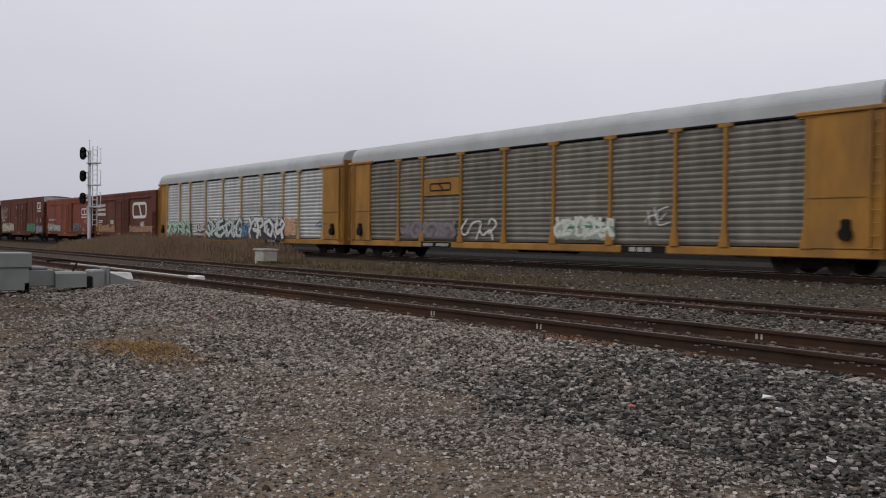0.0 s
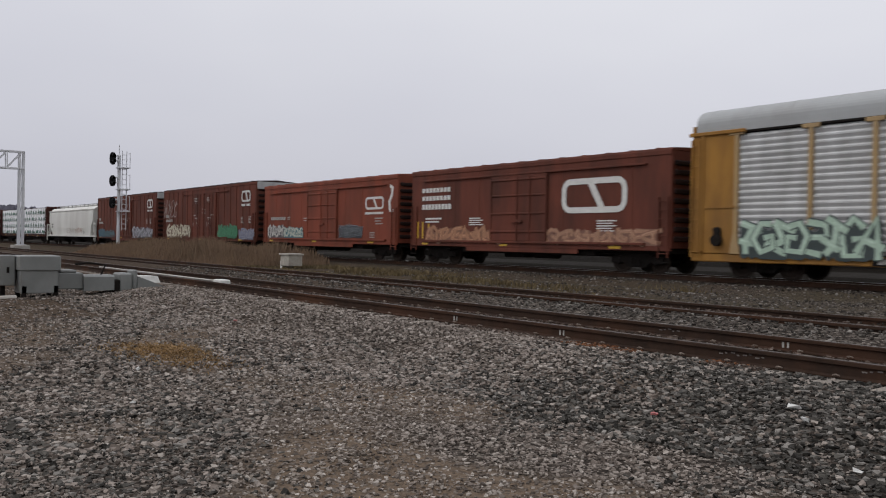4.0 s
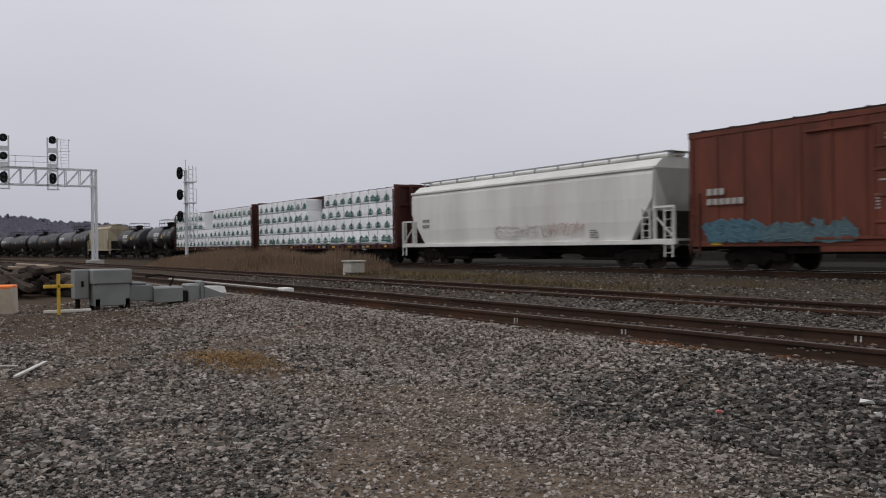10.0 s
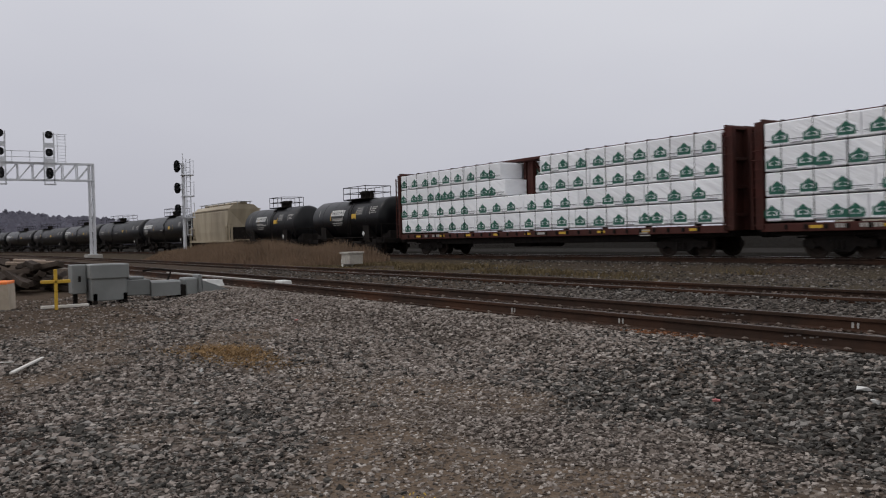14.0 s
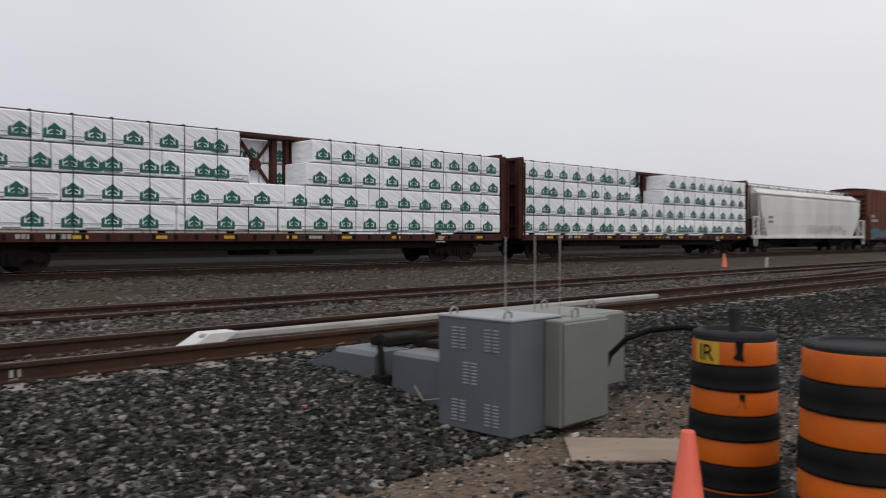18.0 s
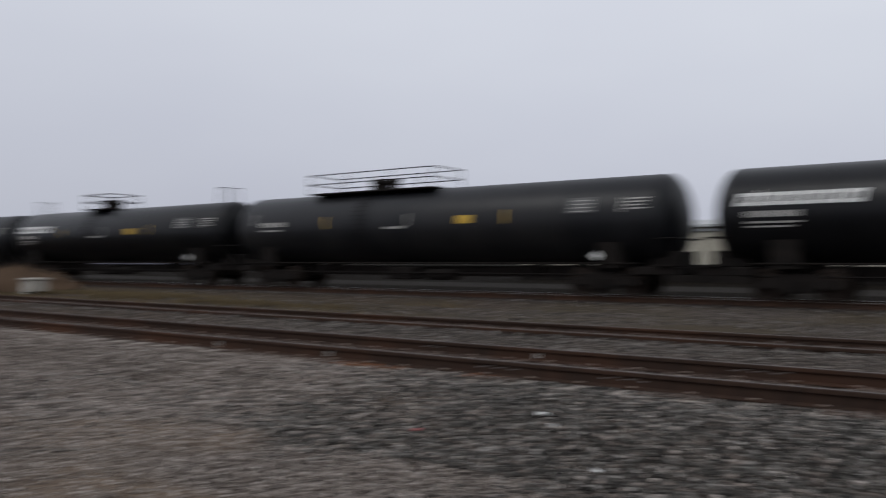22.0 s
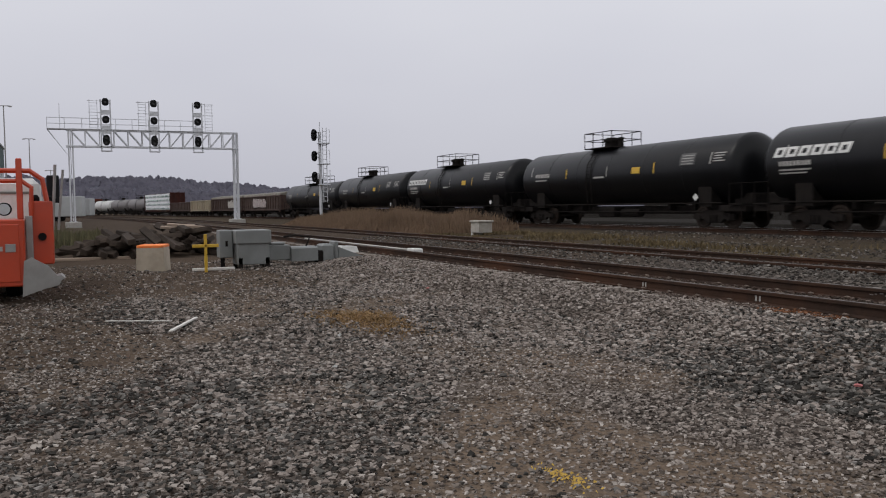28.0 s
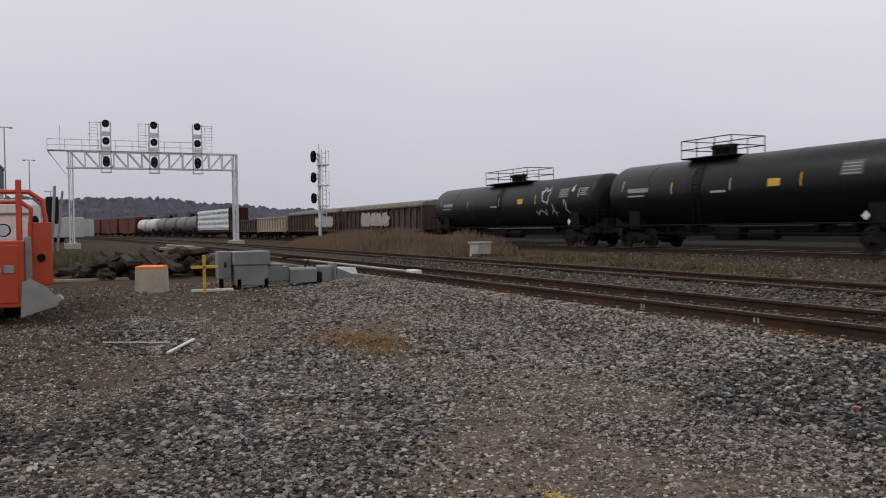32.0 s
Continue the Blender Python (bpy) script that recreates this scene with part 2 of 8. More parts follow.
    col = mixed(math_node("MULTIPLY", verge, 0.75), col, weeds)
    # fresh dark ballast east of the near track's middle
    fresh = math_node("MULTIPLY", remap(sep.outputs["X"], -2.5, 1.5), math_node("MULTIPLY", remap(sep.outputs["Y"], 4.0, 4.9), remap(sep.outputs["Y"], 8.3, 7.9)))
    darker = mixed(sepc.outputs[0], (0.007, 0.0073, 0.0068), (0.034, 0.035, 0.032))
    col = mixed(math_node("MULTIPLY", fresh, 0.85), col, darker)
    # main-track bed coloured for the train's shade, near-black earth beyond, a pale gravel lane
    bed_shade = mixed(sepc.outputs[0], (0.018, 0.0155, 0.014), (0.066, 0.055, 0.047))
    col = mixed(remap(sep.outputs["Y"], 23.9, 24.6), col, bed_shade)
    # earth darkened too, so the gap under the wagons stays dark
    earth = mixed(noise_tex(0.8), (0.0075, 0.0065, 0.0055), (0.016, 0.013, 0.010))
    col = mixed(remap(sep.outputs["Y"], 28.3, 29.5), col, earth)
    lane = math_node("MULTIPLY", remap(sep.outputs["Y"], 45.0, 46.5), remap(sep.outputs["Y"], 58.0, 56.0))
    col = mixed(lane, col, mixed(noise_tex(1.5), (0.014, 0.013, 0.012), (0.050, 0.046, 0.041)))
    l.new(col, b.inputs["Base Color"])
    bp = n.new("ShaderNodeBump")
    bp.inputs["Strength"].default_value, bp.inputs["Distance"].default_value = 0.9, 0.04
    l.new(cells.outputs["Distance"], bp.inputs["Height"])
    bp.invert = True
    l.new(bp.outputs[0], b.inputs["Normal"])
    return m


GROUND = ground_mat()
STONE = stone_mat("grey_gravel", [(0.052, 0.041, 0.034), (0.122, 0.099, 0.084), (0.186, 0.155, 0.134), (0.235, 0.199, 0.174), (0.285, 0.246, 0.218), (0.38, 0.34, 0.305)])
STONE_DARK = stone_mat("dark_ballast", [(0.014, 0.0125, 0.011), (0.029, 0.0265, 0.0232), (0.051, 0.047, 0.0415), (0.080, 0.074, 0.066), (0.122, 0.113, 0.102), (0.27, 0.25, 0.23)])
STONE_BLACK = stone_mat("near_black_ballast", [(0.005, 0.0051, 0.0045), (0.0115, 0.0118, 0.0103), (0.022, 0.0226, 0.0196), (0.038, 0.038, 0.033), (0.062, 0.0605, 0.053), (0.24, 0.23, 0.21)])
STONE_RUSTY = stone_mat("rust_stained_ballast", [(0.035, 0.026, 0.021), (0.06, 0.043, 0.034), (0.085, 0.062, 0.05), (0.12, 0.09, 0.075), (0.17, 0.135, 0.115)])
STONE_BROWN = stone_mat("dusty_ballast", [(0.066, 0.053, 0.044), (0.126, 0.103, 0.086), (0.195, 0.164, 0.140), (0.275, 0.238, 0.207), (0.48, 0.435, 0.395)])
STONE_ORANGE = stone_mat("bright_rust_ballast", [(0.060, 0.030, 0.018), (0.11, 0.046, 0.022), (0.17, 0.068, 0.030), (0.22, 0.11, 0.06)])
STONE_TRACK = stone_mat("grimy_track_ballast", [(0.022, 0.0185, 0.016), (0.046, 0.040, 0.034), (0.080, 0.070, 0.061), (0.125, 0.111, 0.098), (0.27, 0.25, 0.23)])
RUST = mat("rusty_rail", (0.046, 0.027, 0.019), (0.026, 0.017, 0.013), rough=0.9, scale=6, bump=0.3, bscale=60, stain=(0.082, 0.036, 0.019), sscale=0.55, samount=0.7, spec=0.15)
RAILTOP = mat("worn_rail_head", (0.085, 0.062, 0.050), (0.050, 0.037, 0.031), rough=0.55, metal=0.2, scale=3)
STEELHEAD = mat("polished_rail_head", (0.42, 0.40, 0.385), (0.34, 0.32, 0.31), rough=0.35, metal=0.7, scale=3)
TIE = mat("concrete_tie", (0.29, 0.255, 0.225), (0.20, 0.175, 0.15), rough=0.95, scale=8, bump=0.4, stain=(0.17, 0.12, 0.085), sscale=1.5, samount=0.7, vary=0.15)
CHALK = mat("faded_chalk", (0.22, 0.20, 0.185), (0.12, 0.10, 0.09), rough=0.95, scale=30)
TIMBER = mat("old_timber", (0.030, 0.022, 0.017), (0.065, 0.050, 0.040), spec=0.15, rough=0.95, scale=5, bump=0.6, bscale=30, stretch=(0.2, 1, 1), vary=0.25)
CLIP = mat("rusty_clip", (0.30, 0.25, 0.21), (0.14, 0.10, 0.08), rough=0.8)
BROWN = mat("oxide_boxcar_paint", (0.148, 0.044, 0.028), (0.106, 0.034, 0.023), rough=0.7, scale=1.4, stain=(0.050, 0.023, 0.017), sscale=0.9, samount=0.8, stretch=(1, 1, 0.25), bump=0.08, bscale=12, spec=0.2)
BROWN2 = mat("bright_oxide_boxcar_paint", (0.225, 0.058, 0.033), (0.180, 0.047, 0.028), rough=0.65, scale=1.2, stain=(0.085, 0.034, 0.022), sscale=0.9, samount=0.7, stretch=(1, 1, 0.25), bump=0.08, bscale=12, spec=0.2)
DARKRED = mat("dark_red_steel", (0.075, 0.023, 0.018), (0.048, 0.017, 0.014), rough=0.75, scale=2, stain=(0.035, 0.020, 0.016), sscale=0.8, samount=0.6, spec=0.2)
ENDRED = mat("sooty_end_wall", (0.026, 0.013, 0.011), (0.016, 0.010, 0.009), rough=0.8, scale=2, stain=(0.05, 0.022, 0.018), sscale=1.2, samount=0.5, spec=0.15)
GALV = mat("dull_galvanised", (0.42, 0.43, 0.44), (0.30, 0.31, 0.32), rough=0.55, metal=0.35, scale=2.5, stain=(0.24, 0.21, 0.19), sscale=0.5, samount=0.5, stretch=(1, 1, 0.2))
ROOFGREY = mat("weathered_roof_sheet", (0.40, 0.42, 0.43), (0.34, 0.355, 0.365), rough=0.7, metal=0.0, scale=1.0, stain=(0.27, 0.26, 0.25), sscale=0.4, samount=0.5)
RACKPANEL = mat("grimy_rack_panel", (0.245, 0.225, 0.19), (0.165, 0.148, 0.122), rough=0.7, metal=0.1, scale=2.0, stain=(0.085, 0.077, 0.066), sscale=0.5, samount=0.65, stretch=(1, 1, 0.3), vary=0.12)
RACKSILVER = mat("pale_rack_panel", (0.60, 0.61, 0.62), (0.46, 0.47, 0.48), rough=0.6, metal=0.15, scale=2.0, stain=(0.28, 0.26, 0.235), sscale=0.5, samount=0.5, stretch=(1, 1, 0.3), vary=0.08)
YELLOW = mat("faded_yellow_paint", (0.37, 0.185, 0.038), (0.28, 0.135, 0.028), rough=0.7, scale=2.0, stain=(0.12, 0.068, 0.034), sscale=0.7, samount=0.7, stretch=(1, 1, 0.3), spec=0.25)
SAFETY = mat("safety_yellow", (0.60, 0.38, 0.03), (0.50, 0.30, 0.025), rough=0.5, scale=5)
HOPGREY = mat("pale_hopper_paint", (0.70, 0.70, 0.67), (0.60, 0.60, 0.57), rough=0.5, scale=1.0, stain=(0.45, 0.43, 0.40), sscale=0.45, samount=0.5, stretch=(1, 1, 0.22))
TAN = mat("tan_hopper_paint", (0.40, 0.34, 0.245), (0.32, 0.265, 0.185), rough=0.65, scale=1.2, stain=(0.17, 0.14, 0.10), sscale=0.6, samount=0.5, stretch=(1, 1, 0.25))
BLACK = mat("black_tank_paint", (0.0030, 0.0033, 0.0043), (0.0055, 0.0058, 0.0072), rough=0.36, scale=1.5, stain=(0.012, 0.0118, 0.012), sscale=0.5, samount=0.4, stretch=(1, 1, 0.4), spec=0.22)
BLACK2 = mat("dusty_black_tank_paint", (0.0052, 0.0057, 0.0074), (0.0092, 0.0096, 0.0115), rough=0.42, scale=1.5, stain=(0.028, 0.0265, 0.026), sscale=0.5, samount=0.5, stretch=(1, 1, 0.4), spec=0.25)
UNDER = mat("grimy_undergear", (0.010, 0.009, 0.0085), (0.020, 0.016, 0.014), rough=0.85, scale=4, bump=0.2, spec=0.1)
WHEEL = mat("wheel_steel", (0.022, 0.017, 0.014), (0.035, 0.025, 0.020), rough=0.8, metal=0.0, scale=6, spec=0.15)
WRAP = mat("white_lumber_wrap", (0.88, 0.89, 0.91), (0.82, 0.83, 0.86), rough=0.36, scale=1.6, bump=0.9, bscale=2.4, stretch=(0.30, 1, 2.2), turn=-28.0, relief=0.07, vary=0.06, stain=(0.66, 0.67, 0.70), sscale=0.8, samount=0.3)
WRAPGREY = mat("wrap_print_grey", (0.16, 0.17, 0.18), (0.24, 0.25, 0.26), rough=0.6, scale=14, stretch=(1, 1, 4))
GREEN = mat("green_print", (0.012, 0.115, 0.075), (0.010, 0.085, 0.06), rough=0.55)
WHITE = mat("white_stencil", (0.68, 0.68, 0.66), (0.55, 0.55, 0.53), rough=0.6, scale=6)
WHITEDIM = mat("worn_white_stencil", (0.40, 0.39, 0.37), (0.28, 0.27, 0.25), rough=0.7, scale=9)
CABGREY = mat("grey_cabinet_paint", (0.108, 0.121, 0.134), (0.090, 0.101, 0.113), rough=0.5, scale=2.0, stain=(0.078, 0.083, 0.087), sscale=1.2, samount=0.5, bump=0.05)
CABGREEN = mat("greenish_cabinet_paint", (0.165, 0.176, 0.155), (0.145, 0.154, 0.134), rough=0.5, scale=2.0, stain=(0.13, 0.13, 0.115), sscale=1.2, samount=0.4)
CABTOP = mat("pale_cabinet_lid", (0.30, 0.31, 0.32), (0.25, 0.26, 0.27), rough=0.5, scale=3, stain=(0.18, 0.18, 0.18), sscale=1.5, samount=0.5)
SLOT = mat("louvre_edge", (0.34, 0.36, 0.385), rough=0.5)
CONC = mat("pale_concrete", (0.40, 0.385, 0.36), (0.33, 0.315, 0.29), rough=0.95, scale=6, bump=0.25, stain=(0.24, 0.21, 0.18), sscale=1.5, samount=0.5)
ORANGE = mat("drum_orange", (0.66, 0.138, 0.008), (0.56, 0.108, 0.008), spec=0.3, rough=0.45, scale=3, stain=(0.27, 0.075, 0.022), sscale=2.4, samount=0.6)
ORANGESPRAY = mat("orange_spray_paint", (0.95, 0.20, 0.03), (0.85, 0.28, 0.09), rough=0.8, scale=10)
CONEPINK = mat("faded_cone_orange", (0.80, 0.145, 0.085), (0.70, 0.12, 0.07), rough=0.5, scale=4)
RUBBER = mat("black_rubber", (0.006, 0.006, 0.0065), (0.010, 0.010, 0.0105), spec=0.10, rough=0.7, scale=5, bump=0.1)
TRUCKRED = mat("orange_truck_paint", (0.50, 0.048, 0.011), (0.43, 0.042, 0.010), rough=0.4, scale=2, stain=(0.29, 0.052, 0.020), sscale=1.5, samount=0.35, coat=0.2)
STEELGREY = mat("bare_grey_steel", (0.33, 0.32, 0.31), (0.26, 0.25, 0.24), rough=0.5, metal=0.5, scale=3)
GALVWHITE = mat("galvanised_structure", (0.62, 0.63, 0.66), (0.54, 0.55, 0.58), rough=0.5, metal=0.25, scale=3)
SIGBLACK = mat("black_tank_paint", (0.0085, 0.009, 0.0105), (0.014, 0.014, 0.0155), rough=0.55, scale=1.5, stain=(0.028, 0.026, 0.025), sscale=0.5, samount=0.4, stretch=(1, 1, 0.4), spec=0.16)
LENS = mat("dark_lens", (0.02, 0.02, 0.022), rough=0.15)
WOODPALE = mat("pale_lath", (0.66, 0.64, 0.60), (0.56, 0.54, 0.50), rough=0.8, scale=8, stretch=(1, 0.2, 1))
BOARD = mat("weathered_board", (0.34, 0.26, 0.20), (0.27, 0.205, 0.155), rough=0.9, scale=6, stretch=(0.3, 1, 1), bump=0.15)
DRYGRASS = mat("dry_grass", (0.25, 0.15, 0.062), (0.17, 0.105, 0.045), rough=0.9, scale=1.2, vary=0.3, island=True)
DEADGRASS = mat("brown_weed", (0.215, 0.142, 0.090), (0.165, 0.110, 0.071), rough=0.9, scale=0.6, vary=0.18, island=True)
VERGEGRASS = mat("dull_verge_grass", (0.160, 0.122, 0.066), (0.105, 0.080, 0.046), rough=0.95, scale=0.6, vary=0.3, island=True, spec=0.1)
GREENGRASS = mat("dull_green_grass", (0.085, 0.085, 0.04), (0.12, 0.10, 0.05), rough=0.9, scale=0.8, vary=0.3, island=True)
BARK = mat("bare_bark", (0.055, 0.047, 0.042), (0.085, 0.07, 0.06), rough=0.95, scale=6)
TWIGS = mat("bare_twigs", (0.115, 0.092, 0.085), (0.085, 0.07, 0.068), rough=0.95, scale=3, vary=0.3, island=True)
# distance haze mixed into the woods' colour, pale and bluish
WOODS = mat("hazed_leafless_woods", (0.178, 0.173, 0.212), (0.205, 0.199, 0.238), rough=1.0, scale=0.03, vary=0.05, island=True, spec=0.05)
FARWALL = mat("far_grey_cladding", (0.42, 0.43, 0.43), (0.36, 0.37, 0.37), rough=0.7, scale=0.5)
FARGREEN = mat("dark_green_cladding", (0.035, 0.07, 0.065), (0.03, 0.055, 0.05), rough=0.7, scale=0.5)
CABWEST = mat("plain_grey_steel_paint", (0.205, 0.214, 0.210), (0.168, 0.176, 0.172), rough=0.5, scale=2.0, stain=(0.095, 0.10, 0.095), sscale=1.2, samount=0.5)
DUCT = mat("dirty_cream_duct", (0.40, 0.385, 0.355), (0.33, 0.31, 0.28), rough=0.6, scale=3, stain=(0.20, 0.17, 0.14), sscale=1.2, samount=0.6)
# woods' hazed colour, dimmed to offset the stronger light on the slope
RIDGE = mat("hazed_dim_ridge", (0.098, 0.097, 0.120), (0.118, 0.117, 0.141), rough=1.0, scale=0.02, spec=0.0)
GLASS = mat("dark_glass", (0.03, 0.035, 0.04), rough=0.08)
RED = mat("red_plastic", (0.40, 0.085, 0.085), (0.32, 0.12, 0.11), rough=0.6)
LAMPGLASS = mat("lamp_lens", (0.55, 0.56, 0.58), rough=0.15)


# ---- mesh helpers ----
class Geo:
    """Collects vertices and faces of one mesh."""

    def __init__(self):
        self.v, self.f, self.smooth = [], [], False

    def add(self, vs, fs):
        o = len(self.v)
        self.v += [tuple(p) for p in vs]
        self.f += [tuple(i + o for i in q) for q in fs]
        return self

    def box(self, x0, y0, z0, x1, y1, z1, b=0.0):
        x0, x1, y0, y1, z0, z1 = min(x0, x1), max(x0, x1), min(y0, y1), max(y0, y1), min(z0, z1), max(z0, z1)
        if b <= 0:
            return self.add([(x0, y0, z0), (x1, y0, z0), (x1, y1, z0), (x0, y1, z0), (x0, y0, z1), (x1, y0, z1), (x1, y1, z1), (x0, y1, z1)],
                            [(0, 3, 2, 1), (4, 5, 6, 7), (0, 1, 5, 4), (1, 2, 6, 5), (2, 3, 7, 6), (3, 0, 4, 7)])
        b = min(b, (x1 - x0) * 0.45, (y1 - y0) * 0.45, (z1 - z0) * 0.45)
        vs, idx = [], {}
        for i, x in enumerate((x0, x1)):
            for j, y in enumerate((y0, y1)):
                for k, z in enumerate((z0, z1)):
                    sx, sy, sz = (b if i == 0 else -b), (b if j == 0 else -b), (b if k == 0 else -b)
                    idx[i, j, k, 0] = len(vs); vs.append((x, y + sy, z + sz))
                    idx[i, j, k, 1] = len(vs); vs.append((x + sx, y, z + sz))
                    idx[i, j, k, 2] = len(vs); vs.append((x + sx, y + sy, z))
        q = lambda *a: tuple(idx[c] for c in a)
        fs = []
        for i in (0, 1):
            a = q((i, 0, 0, 0), (i, 1, 0, 0), (i, 1, 1, 0), (i, 0, 1, 0)); fs.append(a if i else a[::-1])
            a = q((0, i, 0, 1), (0, i, 1, 1), (1, i, 1, 1), (1, i, 0, 1)); fs.append(a if i else a[::-1])
            a = q((0, 0, i, 2), (1, 0, i, 2), (1, 1, i, 2), (0, 1, i, 2)); fs.append(a if i else a[::-1])
        for i in (0, 1):
            for j in (0, 1):
                a = q((i, j, 0, 0), (i, j, 1, 0), (i, j, 1, 1), (i, j, 0, 1)); fs.append(a if i != j else a[::-1])
                a = q((i, 0, j, 0), (i, 1, j, 0), (i, 1, j, 2), (i, 0, j, 2)); fs.append(a if i == j else a[::-1])
                a = q((0, i, j, 1), (1, i, j, 1), (1, i, j, 2), (0, i, j, 2)); fs.append(a if i != j else a[::-1])
                for k in (0, 1):
                    a = q((i, j, k, 0), (i, j, k, 1), (i, j, k, 2)); fs.append(a if (i + j + k) % 2 else a[::-1])
        return self.add(vs, fs)

    def cyl(self, p0, p1, r, n=10, r2=None, caps=True):
        p0, p1 = Vector(p0), Vector(p1)
        d = (p1 - p0).normalized()
        a = d.orthogonal().normalized()
        c = d.cross(a)
        r2 = r if r2 is None else r2
        vs = []
        for p, rr in ((p0, r), (p1, r2)):
            vs += [p + rr * (math.cos(2 * math.pi * i / n) * a + math.sin(2 * math.pi * i / n) * c) for i in range(n)]
        fs = [(i, (i + 1) % n, n + (i + 1) % n, n + i) for i in range(n)]
        if caps:
            fs += [tuple(range(n))[::-1], tuple(range(n, 2 * n))]
        return self.add(vs, fs)

    def tube(self, pts, r, n=6):
        """A bent tube through the points, in one piece."""
        ps = [Vector(p) for p in pts]
        side, vs = None, []
        for k, p in enumerate(ps):
            d0 = (p - ps[k - 1]).normalized() if k else (ps[1] - p).normalized()
            d1 = (ps[k + 1] - p).normalized() if k < len(ps) - 1 else d0
            d = (d0 + d1).normalized() if (d0 + d1).length > 0.1 else d1
            side = d.orthogonal().normalized() if side is None else (side - d * side.dot(d)).normalized() if (side - d * side.dot(d)).length > 0.05 else d.orthogonal().normalized()
            up = d.cross(side)
            vs += [p + r * (math.cos(6.28319 * i / n) * side + math.sin(6.28319 * i / n) * up) for i in range(n)]
        m = len(ps)
        fs = [(k * n + i, k * n + (i + 1) % n, (k + 1) * n + (i + 1) % n, (k + 1) * n + i) for k in range(m - 1) for i in range(n)]
        return self.add(vs, fs + [tuple(range(n))[::-1], tuple(range((m - 1) * n, m * n))])

    def prism(self, poly, x0, x1):
        """A polygon in (y, z) drawn out along x."""
        n = len(poly)
        vs = [(x0, y, z) for y, z in poly] + [(x1, y, z) for y, z in poly]
        return self.add(vs, [(i, (i + 1) % n, n + (i + 1) % n, n + i) for i in range(n)] + [tuple(range(n))[::-1], tuple(range(n, 2 * n))])

    def slab(self, poly, y0, y1):
        """A polygon in (x, z) drawn out along y."""
        n = len(poly)
        vs = [(x, y0, z) for x, z in poly] + [(x, y1, z) for x, z in poly]
        return self.add(vs, [(i, (i + 1) % n, n + (i + 1) % n, n + i) for i in range(n)] + [tuple(range(n))[::-1], tuple(range(n, 2 * n))])

    def lathe(self, prof, c, axis="z", n=20):
        """A profile of (radius, height) turned about an axis through c."""
        vs, fs = [], []
        for r, h in prof:
            for i in range(n):
                a = 2 * math.pi * i / n
                u, w = r * math.cos(a), r * math.sin(a)
                p = (u, w, h) if axis == "z" else (h, u, w) if axis == "x" else (w, h, u)
                vs.append((c[0] + p[0], c[1] + p[1], c[2] + p[2]))
        for k in range(len(prof) - 1):
            for i in range(n):
                fs.append((k * n + i, k * n + (i + 1) % n, (k + 1) * n + (i + 1) % n, (k + 1) * n + i))
        fs += [tuple(range(n))[::-1], tuple(range((len(prof) - 1) * n, len(prof) * n))]
        return self.add(vs, fs)

    def beam(self, p0, p1, w, h=None):
        """A square bar from point to point."""
        return self.cyl(p0, p1, w * 0.707, 4)

    def mesh(self, name, material, smooth=False):
        me = bpy.data.meshes.new(name)
        me.from_pydata(self.v, [], self.f)
        if smooth:
            me.shade_smooth()
        me.materials.append(material)
        return me


def fix(me):
    bm = bmesh.new()
    bm.from_mesh(me)
    bmesh.ops.recalc_face_normals(bm, faces=bm.faces)
    bm.to_mesh(me)
    bm.free()
    return me


def part(name, geo, material, parent, label="", smooth=False, at=None, kind=""):
    """Links a Geo, or a mesh already made, as one mesh object under a thing or a part."""
    me = geo if isinstance(geo, bpy.types.Mesh) else fix(geo.mesh(name, material, smooth))
    ob = new(name, me)
    ob.parent = parent
    if at is not None:
        ob.matrix_basis = at
    return tagged(ob, label, kind=kind)


def thing(name, label, category, at=None, group="", kind=""):
    """A thing: an Empty at its base that carries its parts."""
    ob = new(name)
    ob.empty_display_size = 0.3
    if at is not None:
        ob.matrix_basis = at
    return tagged(ob, label, category, group, kind)


def solid(name, geo, material, label, category, at=None, group="", kind="", smooth=False):
    """A thing of one mesh."""
    ob = new(name, fix(geo.mesh(name, material, smooth)))
    if at is not None:
        ob.matrix_basis = at
    return tagged(ob, label, category, group, kind)


def along(x, y):
    """A place on the line that runs parallel to the tracks at y: x, y and its heading; the line bends far to the west."""
    if x >= CURVE_X:
        return x, y, 0.0
    a = (CURVE_X - x) / CURVE_R
    r = CURVE_R + y - MAIN_Y
    return CURVE_X - r * math.sin(a), MAIN_Y - CURVE_R + r * math.cos(a), a

# ---- ground ----
def height(x, y):
    """The lie of the land: yard, ballast shoulder, track beds, verge, main track's bed."""
    prof = ((-60, FLOOR - 0.1), (5.2, FLOOR), (7.0, -0.195), (8.1, -0.185), (8.3, -0.165), (9.5, -0.165), (9.7, -0.2), (10.1, -0.12), (11.2, -0.035), (11.72, -0.02), (11.95, -0.075), (13.1, -0.085), (13.45, -0.05), (14.2, -0.12), (14.8, -0.23), (16.2, -0.36), (22.6, -0.34), (24.2, -0.15), (28.6, -0.15), (30.5, -0.40), (36, -0.42), (90, -0.5))
    z = prof[-1][1]
    if y <= prof[0][0]:
        z = prof[0][1]
    else:
        for (a, za), (b, zb) in zip(prof, prof[1:]):
            if a <= y < b:
                t = (y - a) / (b - a)
                z = za + (zb - za) * (t * t * (3 - 2 * t))
                break
    if 0 < x < 8 and 3 < y < 8:
        z += 0.15 * math.exp(-((x - 3.9) / 1.5) ** 2 - ((y - 5.7) / 0.8) ** 2)
    return z


